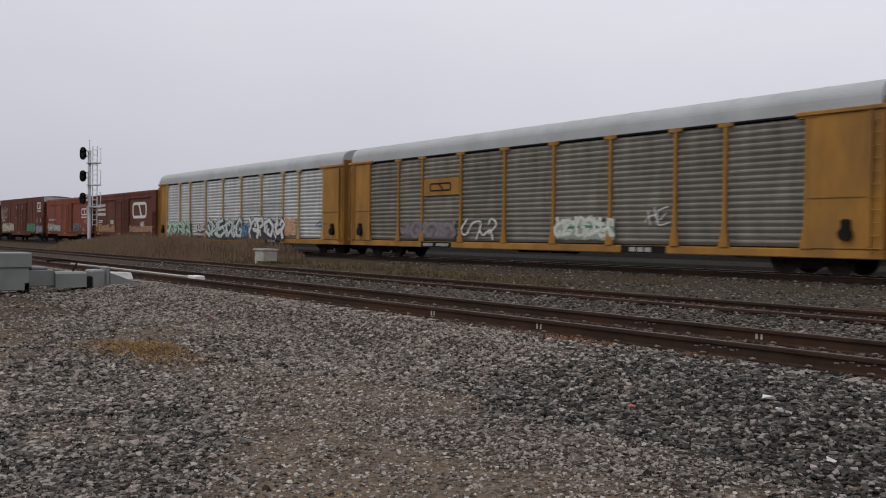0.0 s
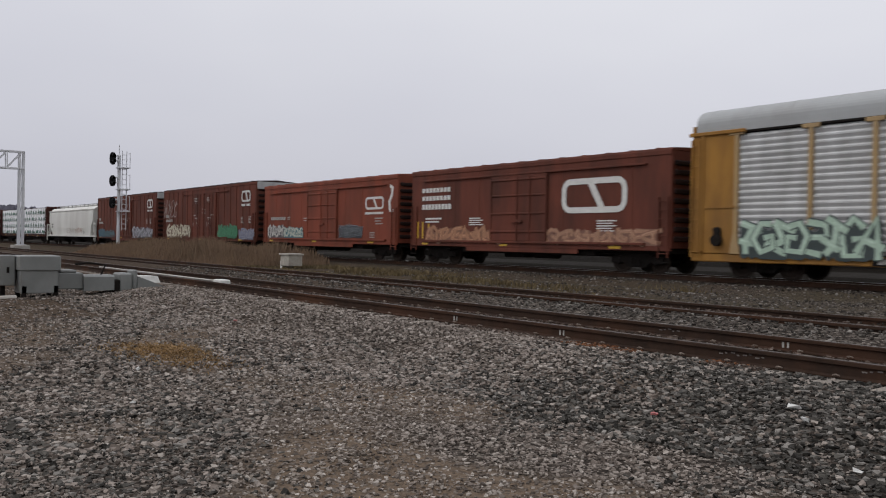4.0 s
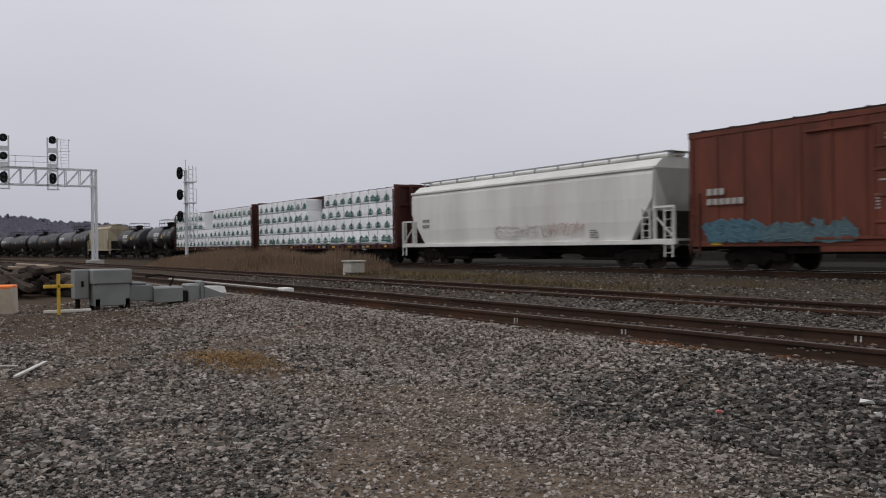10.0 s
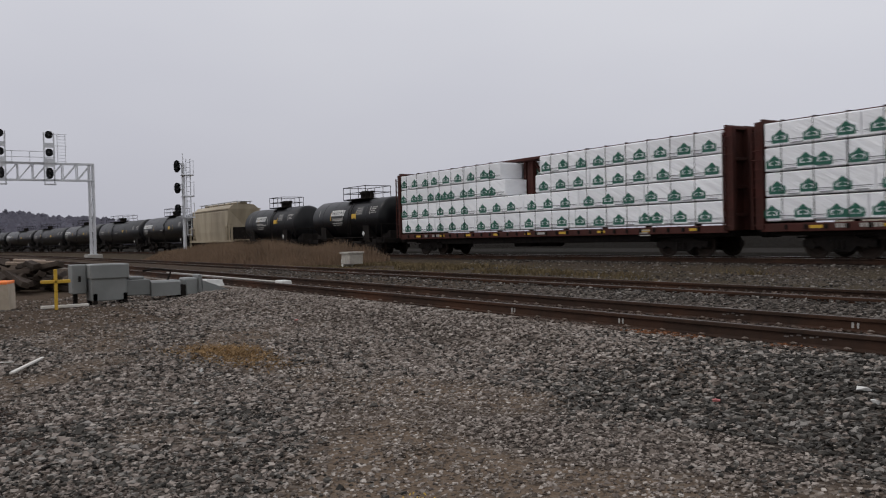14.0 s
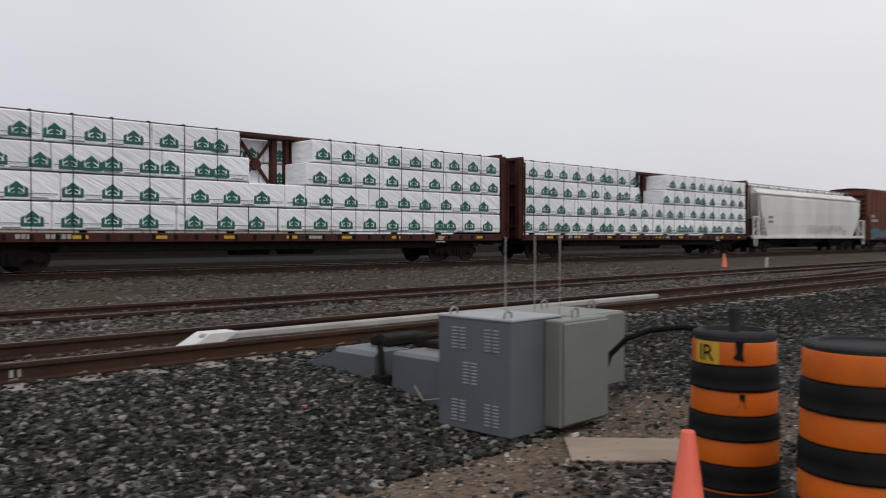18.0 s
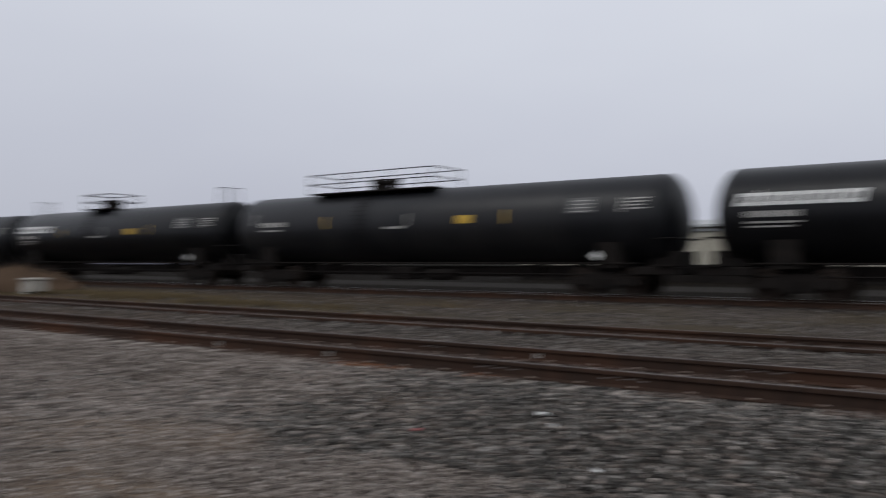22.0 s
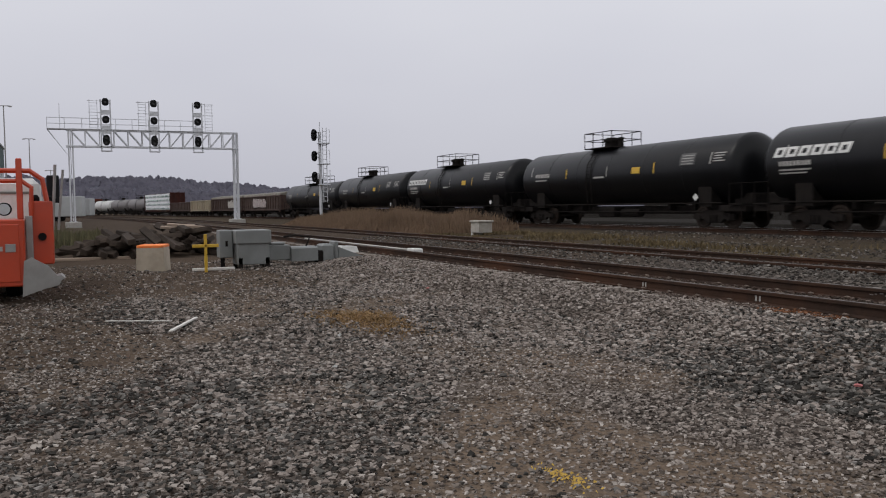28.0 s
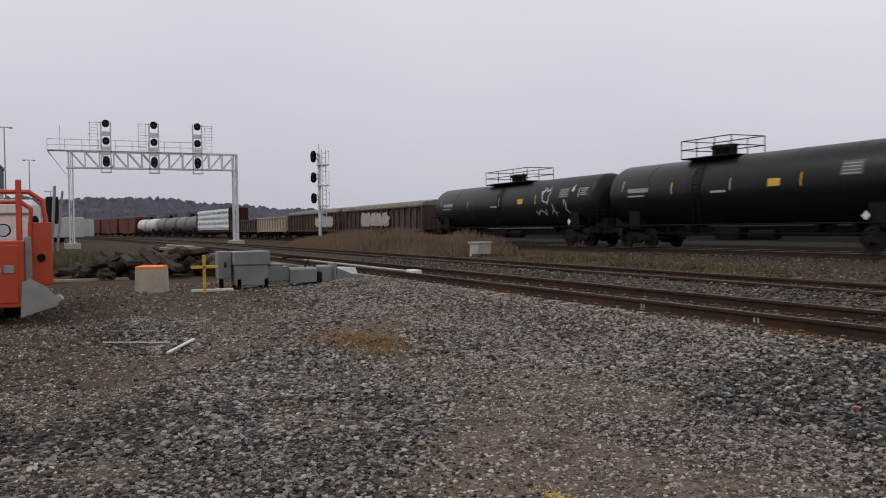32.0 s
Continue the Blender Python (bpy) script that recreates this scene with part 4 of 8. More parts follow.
def emblem(car, x0, x1, z0, z1, material, y, label="large plain emblem"):
    """A railway emblem as plain shapes: a long rounded frame with a slanted bar."""
    h, w = z1 - z0, x1 - x0
    t = h * 0.17
    xa, xb, za, zb = x0 + t / 2, x1 - t / 2, z0 + t / 2, z1 - t / 2
    r = h * 0.26
    ring = []
    for cx, cz, a0 in ((xb - r, zb - r, 0), (xa + r, zb - r, 90), (xa + r, za + r, 180), (xb - r, za + r, 270)):
        ring += [(cx + r * math.cos(math.radians(a0 + k * 18)), cz + r * math.sin(math.radians(a0 + k * 18))) for k in range(6)]
    mid = (xb, (za + zb) / 2)
    part("emblem_frame", ribbon(Geo(), [mid] + ring + [mid], t, y - 0.012, 0.012), material, car, label)
    xs = x0 + w * 0.42
    part("emblem_bar", Geo().slab([(xs + w * 0.16, z0 + t), (xs + w * 0.16 + t * 1.4, z0 + t), (xs + t * 1.4, z1 - t), (xs, z1 - t)], y - 0.012, y), material, car, label)


WHEEL_MESH = fix(Geo().lathe([(0.02, -0.09), (0.10, -0.09), (0.11, -0.02), (0.36, -0.03), (0.39, -0.07), (0.455, -0.07), (0.455, 0.02), (0.485, 0.03), (0.485, 0.065), (0.39, 0.065), (0.36, 0.03), (0.11, 0.04), (0.10, 0.09), (0.02, 0.09)], (0, 0, 0), "y", 20).mesh("wheel", WHEEL))
g_ = Geo()
g_.slab([(-1.25, 0.40), (-1.25, 0.62), (-0.75, 0.66), (-0.45, 0.80), (0.45, 0.80), (0.75, 0.66), (1.25, 0.62), (1.25, 0.40), (0.95, 0.38), (0.62, 0.42), (0.42, 0.24), (-0.42, 0.24), (-0.62, 0.42), (-0.95, 0.38)], -0.07, 0.07)
g_.cyl((-0.9, -0.10, 0.47), (-0.9, 0.10, 0.47), 0.13, 10).cyl((0.9, -0.10, 0.47), (0.9, 0.10, 0.47), 0.13, 10)
for sx in (-0.17, 0.0, 0.17):
    g_.cyl((sx, -0.10, 0.30), (sx, -0.10, 0.60), 0.07, 8)
FRAME_MESH = fix(g_.mesh("side_frame", UNDER))
AXLE_MESH = fix(Geo().cyl((0, -0.95, 0), (0, 0.95, 0), 0.075, 10).mesh("axle", UNDER))
BOLSTER_MESH = fix(Geo().box(-0.2, -0.95, 0.45, 0.2, 0.95, 0.72, 0.03).cyl((0, 0, 0.72), (0, 0, 0.86), 0.2, 12).mesh("bolster", UNDER))


def bogie(car, x):
    """A four-wheel freight truck, hung under the car's floor."""
    b = part("bogie", BOLSTER_MESH, None, car, at=pose(x, 0, 0))
    for y in (-1.0, 1.0):
        part("side_frame", FRAME_MESH, None, b, at=pose(0, y, 0))
    for dx in (-0.9, 0.9):
        part("axle", AXLE_MESH, None, b, at=pose(dx, 0, 0.485))
        for y, rz in ((-0.755, 180), (0.755, 0)):
            part("wheel", WHEEL_MESH, None, b, at=pose(dx, y, 0.485, 0, 0, rz))


COUPLER_MESH = fix(Geo().box(-0.55, -0.09, 0.78, 0.35, 0.09, 0.98, 0.03).box(0.25, -0.16, 0.72, 0.55, 0.16, 1.04, 0.05).mesh("coupler", UNDER))


def running_gear(car, L, sill=1.0, reach=0.55, stub=False):
    for s in (-1, 1):
        bogie(car, s * (L / 2 - 1.9 - (0.6 if L > 18 else 0)))
        part("coupler", COUPLER_MESH, None, car, at=pose(s * (L / 2 + reach - 0.45), 0, 0, 0, 0, 0 if s > 0 else 180))
    # solid slab added so the space under the floor stays dark
    if sill > 0.85 and not stub:
        part("underframe", Geo().box(-L / 2 + 3.9, -1.25, 0.62, L / 2 - 3.9, 1.25, sill, 0.03).box(-L / 2 + 0.1, -1.2, 0.78, L / 2 - 0.1, 1.2, sill, 0.02), UNDER, car, "dark slab under the floor, added against the bright gap")
    part("brake_gear", Geo().box(-1.6, -0.9, 0.45, -0.2, -0.3, 0.95, 0.05).cyl((0.3, -0.7, 0.66), (1.7, -0.7, 0.66), 0.22, 12).tube([(-L / 2 + 1, -1.0, 0.72), (L / 2 - 1, -1.0, 0.72)], 0.03, 5).box(-L / 2 + 3.5, -0.15, 0.6, L / 2 - 3.5, 0.15, sill, 0), UNDER, car)


def ladder(car, x, y, z0, z1, w=0.42, n=7, material=None, name="ladder", face="y"):
    g = Geo()
    for i in range(n):
        z = z0 + (z1 - z0) * (i + 0.5) / n
        if face == "y":
            g.cyl((x, y - 0.07, z), (x + w, y - 0.07, z), 0.014, 5)
        else:
            g.cyl((x, y, z), (x, y + w, z), 0.014, 5)
    for k in (0, 1):
        if face == "y":
            g.box(x + k * w - 0.02, y - 0.085, z0, x + k * w + 0.02, y - 0.02, z1)
        else:
            g.box(x - 0.02, y + k * w - 0.02, z0, x + 0.02, y + k * w + 0.02, z1)
    return part(name, g, material or UNDER, car)


def make_autorack(L, panel, post, style):
    car = thing("autorack_wagon", style[0], "freight wagon", group="wagons of the passing train")
    a, hw = L / 2, 1.52
    part("sill", Geo().box(-a, -hw, 0.56, a, hw, 0.85, 0.03), YELLOW, car, "grimy yellow side sill")
    part("deck", Geo().box(-a + 0.1, -hw + 0.1, 0.86, a - 0.1, hw - 0.1, 1.1), UNDER, car)
    # corrugated side panels between posts
    xs = [-12.24, -9.63, -7.66, -4.75, -1.82, 1.09, 4.03, 6.95, 8.92, 11.75]

    def panel_mesh(w, sgn):
        rows = 19
        z0, z1 = 0.90, 4.90
        step = (z1 - z0) / rows
        ya, yb = sgn * (hw - 0.03), sgn * (hw - 0.085)
        line = []
        for r in range(rows):
            z = z0 + step * r
            line += [(yb, z), (ya, z + step * 0.5), (ya, z + step * 0.72), (yb, z + step * 0.94)]
        line.append((yb, z1))
        g = Geo()
        g.add([(x, y, z) for y, z in line for x in (0, w)], [(2 * i, 2 * i + 1, 2 * i + 3, 2 * i + 2) for i in range(len(line) - 1)])
        return g.mesh("side_panel", panel)

    for x, xn in zip(xs, xs[1:]):
        part("side_panel", panel_mesh(xn - x - 0.02, -1), None, car, at=pose(x + 0.01, 0, 0))
        part("side_panel", panel_mesh(xn - x - 0.02, 1), None, car, at=pose(x + 0.01, 0, 0))
    pm = fix(Geo().box(-0.075, -hw - 0.05, 0.85, 0.075, -hw + 0.06, 4.98, 0.015).slab([(-0.075, 1.55), (0.075, 1.55), (0.20, 0.85), (-0.20, 0.85)], -hw - 0.052, -hw + 0.02).box(-0.28, -hw - 0.055, 4.86, 0.28, -hw + 0.03, 4.99, 0.01).mesh("post", post))
    pf = fix(Geo().box(-0.10, hw - 0.06, 0.85, 0.10, hw + 0.05, 4.98, 0.015).mesh("post", post))
    for x in xs:
        part("post", pm, None, car, at=pose(x, 0, 0))
        part("post", pf, None, car, at=pose(x, 0, 0))
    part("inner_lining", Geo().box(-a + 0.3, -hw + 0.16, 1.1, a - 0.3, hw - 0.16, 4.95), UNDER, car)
    part("top_rail", Geo().box(-a + 0.2, -hw - 0.01, 4.93, a - 0.2, -hw + 0.10, 5.02, 0.02).box(-a + 0.2, hw - 0.10, 4.93, a - 0.2, hw + 0.01, 5.02, 0.02), UNDER, car)
    roof = [(-hw, 5.0)] + [(-hw * math.copysign(abs(math.cos(t)) ** 0.62, math.cos(t)), 5.25 + 0.68 * math.sin(t) ** 0.8) for t in np.linspace(0, math.pi, 25)] + [(hw, 5.0)]
    part("roof", Geo().prism(roof, -a + 0.15, a - 0.15), ROOFGREY, car, "pale weathered sheet roof")
    rb = Geo()
    for i in range(int(L / 1.5)):
        x = -a + 0.6 + i * 1.5
        rb.prism([(p[0] * 1.002, p[1] + 0.008) for p in roof], x, x + 0.04)
    part("roof_ribs", rb, ROOFGREY, car)
    for s in (-1, 1):
        xi = xs[0] if s < 0 else xs[-1]
        e = Geo().box(xi, -hw - 0.03, 0.85, s * (a - 0.02), -hw + 0.06, 4.98, 0.02).box(xi, hw - 0.06, 0.85, s * (a - 0.02), hw + 0.03, 4.98, 0.02).box(s * (a - 0.10), -hw, 0.85, s * a, hw, 5.3)
        panel_end = part("end_door", e, YELLOW, car, "faded yellow end doors")
        part("end_rib", Geo().box(s * (a - 0.52), -hw - 0.09, 0.9, s * (a - 0.40), -hw - 0.03, 4.95, 0.02), YELLOW, panel_end)
        part("door_header", Geo().box(xi - s * 0.35, -hw - 0.10, 4.93, s * (a + 0.1), -hw - 0.02, 5.06, 0.02), YELLOW, panel_end)
        part("hinge_bar", Geo().box(xi, -hw - 0.06, 2.4, s * (a - 0.5), -hw - 0.03, 2.48), YELLOW, panel_end)
        ladder(car, s * (a - 0.22) - 0.17, -hw - 0.05, 0.7, 4.8, 0.34, 11, YELLOW)
        part("crank_box", Geo().box(s * (a - 1.1) - 0.15, -hw - 0.16, 1.25, s * (a - 1.1) + 0.15, -hw - 0.03, 1.75, 0.05).cyl((s * (a - 1.1), -hw - 0.2, 1.3), (s * (a - 1.1), -hw - 0.03, 1.3), 0.2, 12), UNDER, car)
    side_bars(car, letter_rows(-7.5, 0.63, 4, 0.14, 0.14) + letter_rows(-6.5, 0.63, 5, 0.14, 0.14) + letter_rows(5.0, 0.62, 3, 0.26, 0.16), WHITEDIM, -hw - 0.014)
    part("stencil_panel", Geo().box(-7.7, -hw - 0.012, 0.58, -5.4, -hw, 0.83), UNDER, car)
    part("stencil_panel", Geo().box(4.6, -hw - 0.012, 0.57, 6.6, -hw, 0.84), UNDER, car)
    running_gear(car, L, 0.7, 0.85)
    return car


def make_boxcar(L, H, paintmat, label, ribs=True, doors=2, roof_mat=None):
    car = thing("boxcar", label, "freight wagon", group="wagons of the passing train")
    a, hw = L / 2, 1.50
    zb = 0.98
    part("body", Geo().box(-a, -hw, zb, a, hw, H - 0.12, 0.025), paintmat, car)
    part("side_sill", Geo().box(-a, -hw - 0.035, zb - 0.10, a, -hw + 0.05, zb + 0.10, 0.015).box(-a, hw - 0.05, zb - 0.1, a, hw + 0.035, zb + 0.1, 0.015).box(-L * 0.22, -hw - 0.03, zb - 0.28, L * 0.22, -hw + 0.02, zb - 0.1), paintmat, car)
    part("top_plate", Geo().box(-a, -hw - 0.03, H - 0.30, a, -hw + 0.04, H - 0.12, 0.015).box(-a, hw - 0.04, H - 0.30, a, hw + 0.03, H - 0.12, 0.015), paintmat, car)
    g = Geo().prism([(-hw - 0.02, H - 0.12), (-hw, H - 0.05), (0, H + 0.05), (hw, H - 0.05), (hw + 0.02, H - 0.12)], -a - 0.02, a + 0.02)
    part("roof", g, ENDRED if roof_mat else paintmat, car)
    g = Geo()
    for i in range(int(L / 1.25)):
        x = -a + 0.6 + i * 1.25
        g.prism([(-hw - 0.03, H - 0.12), (-hw - 0.01, H - 0.02), (0, H + 0.085), (hw + 0.01, H - 0.02), (hw + 0.03, H - 0.12)], x, x + 0.07)
    part("roof_seams", g, ENDRED if roof_mat else paintmat, car)
    # doors
    dw = 2.45 if doors == 2 else 3.7
    dx0 = -dw if doors == 2 else -dw / 2
    rail = Geo().box(-dw * 1.9, -hw - 0.10, H - 0.62, dw * 1.9, -hw - 0.02, H - 0.54, 0.01).box(-dw * 1.9, -hw - 0.12, zb + 0.10, dw * 1.9, -hw - 0.02, zb + 0.20, 0.01)
    part("door_track", rail, paintmat, car)
    for k in range(doors):
        x = dx0 + k * dw
        d = part("door", Geo().box(x + 0.02, -hw - 0.085, zb + 0.2, x + dw - 0.02, -hw - 0.015, H - 0.62, 0.02), paintmat, car)
        g = Geo()
        for z in (1.55, 2.35, 3.15, 3.85):
            g.box(x + 0.08, -hw - 0.125, z, x + dw - 0.08, -hw - 0.08, z + 0.09, 0.02)
        g.box(x + 0.04, -hw - 0.12, zb + 0.25, x + 0.12, -hw - 0.08, H - 0.68).box(x + dw - 0.12, -hw - 0.12, zb + 0.25, x + dw - 0.04, -hw - 0.08, H - 0.68)
        part("door_rib", g, paintmat, d)
        part("lock_bar", Geo().cyl((x + dw * 0.5, -hw - 0.14, zb + 0.2), (x + dw * 0.5, -hw - 0.14, H - 0.7), 0.025, 6).cyl((x + dw * 0.72, -hw - 0.14, zb + 0.2), (x + dw * 0.72, -hw - 0.14, H - 0.7), 0.025, 6).box(x + dw * 0.42, -hw - 0.18, 2.0, x + dw * 0.6, -hw - 0.10, 2.12), paintmat, d)
    if ribs:
        rm = fix(Geo().slab([(-0.075, zb + 0.1), (0.075, zb + 0.1), (0.075, H - 0.3), (-0.075, H - 0.3)], -hw - 0.035, -hw + 0.01).mesh("side_rib", paintmat))
        m = 7
        for s in (-1, 1):
            x0, x1 = (dx0 + dw * doors + 0.25, a - 0.15) if s > 0 else (dx0 - 0.25, -a + 0.15)
            for i in range(m):
                part("side_rib", rm, None, car, at=pose(x0 + (x1 - x0) * i / (m - 1), 0, 0))
        rf = fix(Geo().box(-0.075, hw - 0.01, zb + 0.1, 0.075, hw + 0.05, H - 0.3).mesh("side_rib", paintmat))
        for i in range(10):
            part("side_rib", rf, None, car, at=pose(-a + 0.6 + i * (L - 1.2) / 9, 0, 0))
    else:
        seams = Geo()
        for i in range(1, 9):
            x = -a + i * L / 9
            if abs(x) > dw * 0.6:
                seams.box(x - 0.02, -hw - 0.012, zb + 0.1, x + 0.02, -hw + 0.01, H - 0.3)
        part("plate_seams", seams, paintmat, car)
    # corrugated ends
    for s in (-1, 1):
        g = Geo()
        for i in range(9):
            z = zb + 0.25 + i * (H - zb - 0.6) / 9
            g.box(s * a - 0.01 * s, -hw + 0.12, z, s * (a + 0.09), hw - 0.12, z + 0.20, 0.06)
        part("end_corrugation", g, ENDRED, car, "sooty corrugated end wall")
        if roof_mat and s > 0:
            part("end_top", Geo().box(s * a, -hw + 0.02, H - 0.62, s * (a + 0.11), hw - 0.02, H - 0.10, 0.01), GALV, car, "pale sheet at the top of the end")
        ladder(car, s * (a - 0.3) - 0.21, -hw, zb - 0.35, zb + 1.9, 0.42, 7, paintmat)
        part("corner_step", Geo().box(s * (a - 0.3) - 0.22, -hw - 0.06, 0.45, s * (a - 0.3) - 0.18, -hw - 0.02, zb).box(s * (a - 0.3) + 0.18, -hw - 0.06, 0.45, s * (a - 0.3) + 0.22, -hw - 0.02, zb).box(s * (a - 0.3) - 0.22, -hw - 0.07, 0.45, s * (a - 0.3) + 0.22, -hw - 0.01, 0.49), UNDER, car)
    for x, w in ((-a + 1.0, 0.5), (-1.2, 0.5), (a - 2.9, 0.6)):
        part("reflector_strip", Geo().box(x, -hw - 0.045, zb - 0.04, x + w, -hw - 0.035, zb + 0.06), SAFETY, car, "yellow reflector strip")
    running_gear(car, L, zb)
    return car


def make_hopper(L, H, paintmat, label, bays=3, walls="curved"):
    car = thing("covered_hopper", label, "freight wagon", group="wagons of the passing train")
    a, hw = L / 2, 1.55
    hopl = a - 1.9 if L > 14 else a - 1.3
    # body: side outline with sloped ends, drawn out across, with curved flanks
    zlow, zside = 1.15, H - 0.55
    sec = [(-hw * 0.93, zlow), (-hw * 0.985, zlow + 0.8), (-hw, zlow + 1.7), (-hw * 0.985, zside - 0.2), (-hw * 0.93, zside + 0.05), (-hw * 0.62, H - 0.12), (0, H), (hw * 0.62, H - 0.12), (hw * 0.93, zside + 0.05), (hw * 0.985, zside - 0.2), (hw, zlow + 1.7), (hw * 0.985, zlow + 0.8), (hw * 0.93, zlow)]
    g = Geo()
    n = len(sec)
    vs = []
    for x_top, x_bot in ((-a + 1.1, -hopl + 0.5), (a - 1.1, hopl - 0.5)):
        for y, z in sec:
            t = max(0.0, min(1.0, (z - zlow) / 1.75))
            vs.append((x_bot + (x_top - x_bot) * t, y, z))
    g.add(vs, [(i, (i + 1) % n, n + (i + 1) % n, n + i) for i in range(n)] + [tuple(range(n))[::-1], tuple(range(n, 2 * n))])
    part("body", g, paintmat, car)
    part("side_sill", Geo().box(-a, -hw - 0.02, zlow - 0.16, a, -hw * 0.90, zlow + 0.03, 0.015).box(-a, hw * 0.90, zlow - 0.16, a, hw + 0.02, zlow + 0.03, 0.015), paintmat, car)
    part("top_chord", Geo().box(-a + 1.05, -hw * 0.995 - 0.02, zside - 0.02, a - 1.05, -hw * 0.90, zside + 0.10, 0.02).box(-a + 1.05, hw * 0.90, zside - 0.02, a - 1.05, hw + 0.02, zside + 0.10, 0.02), paintmat, car)
    wk = part("roof_walk", Geo().box(-a + 0.9, -0.75, H + 0.16, a - 0.9, -0.45, H + 0.19).box(-a + 0.9, 0.45, H + 0.16, a - 0.9, 0.75, H + 0.19).box(-a + 0.9, -0.75, H + 0.15, -a + 1.3, 0.75, H + 0.18).box(a - 1.3, -0.75, H + 0.15, a - 0.9, 0.75, H + 0.18), GALV, car, "open grating walkway")
    g = Geo()
    for i in range(int(L / 1.6)):
        x = -a + 1.1 + i * (L - 2.2) / int(L / 1.6 - 1)
        for y in (-0.6, 0.6):
            g.box(x - 0.03, y - 0.03, H - 0.12, x + 0.03, y + 0.03, H + 0.16)
    part("walk_bracket", g, GALV, wk)
    part("hatch_trough", Geo().box(-a + 1.0, -0.28, H - 0.02, a - 1.0, 0.28, H + 0.16, 0.05), paintmat, car)
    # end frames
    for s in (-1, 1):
        g = Geo()
        g.box(s * (a - 1.22), -hw + 0.10, zlow, s * (a - 1.10), -hw + 0.22, zside).box(s * (a - 1.22), hw - 0.22, zlow, s * (a - 1.10), hw - 0.10, zside).box(s * (a - 0.12), -hw + 0.02, zlow, s * (a - 0.04), -hw + 0.10, zlow + 1.35).box(s * (a - 0.12), hw - 0.10, zlow, s * (a - 0.04), hw - 0.02, zlow + 1.35).box(s * (a - 1.1), -hw + 0.03, zlow + 1.27, s * (a - 0.04), -hw + 0.09, zlow + 1.35)
        g.beam((s * (a - 0.07), -hw + 0.08, zlow + 0.05), (s * (hopl + 0.9), -hw + 0.1, zlow + 0.9), 0.05).beam((s * (a - 0.07), hw - 0.08, zlow + 0.05), (s * (hopl + 0.9), hw - 0.1, zlow + 0.9), 0.05)
        g.box(s * (a - 1.6), -hw + 0.05, zlow - 0.02, s * a, hw - 0.05, zlow + 0.06)
        part("end_frame", g, paintmat, car)
        ladder(car, s * (a - 0.3) - 0.2, -hw + 0.03, 0.5, zlow + 1.3, 0.4, 6, paintmat)
        ladder(car, s * (a - 1.45) - 0.2, -hw + 0.03, zlow, zlow + 1.3, 0.4, 5, paintmat)
        # dark block stands for the shade inside the end recess
        part("slope_sheet", Geo().box(s * (hopl - 0.55), -hw + 0.35, zlow + 0.05, s * (a - 1.3), hw - 0.35, zlow + 1.2, 0.03), UNDER, car, "dark block for the shade in the end recess")
    # discharge bays
    bw = 2 * (hopl - 0.2) / bays
    for i in range(bays):
        x = -hopl + 0.2 + (i + 0.5) * bw
        g = Geo()
        w0, w1 = bw * 0.48, bw * 0.16
        g.add([(x - w0, -hw * 0.9, zlow), (x + w0, -hw * 0.9, zlow), (x + w0, hw * 0.9, zlow), (x - w0, hw * 0.9, zlow), (x - w1, -0.8, 0.45), (x + w1, -0.8, 0.45), (x + w1, 0.8, 0.45), (x - w1, 0.8, 0.45)],
              [(0, 1, 2, 3), (4, 7, 6, 5), (0, 4, 5, 1), (1, 5, 6, 2), (2, 6, 7, 3), (3, 7, 4, 0)])
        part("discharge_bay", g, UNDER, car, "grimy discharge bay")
        part("outlet_gate", Geo().box(x - w1 - 0.15, -0.95, 0.34, x + w1 + 0.15, 0.95, 0.46, 0.02), UNDER, car)
    running_gear(car, L, 0.8)
    return car


EMBLEM_GEO = Geo()
# a plain tree of two tiers standing in an open bracket, in one piece
half_ = [(0.31, 0.0), (0.31, 0.25), (0.215, 0.31), (0.215, 0.095), (0.05, 0.095), (0.05, 0.15), (0.155, 0.105), (0.155, 0.185), (0.05, 0.235), (0.05, 0.265), (0.19, 0.205), (0.19, 0.295), (0.0, 0.45)]
EMBLEM_GEO.slab(half_ + [(-x, z) for x, z in half_[-2::-1]], -0.006, 0.0)
EMBLEM_MESH = fix(EMBLEM_GEO.mesh("green_emblem", GREEN))


WINCH_MESH = fix(Geo().box(0, -0.075, 1.0, 0.10, -0.01, 1.16, 0.01).mesh("winch", UNDER))
STRIP_MESH = fix(Geo().box(0, -0.02, 1.02, 0.45, -0.01, 1.12).mesh("reflector_strip", SAFETY))


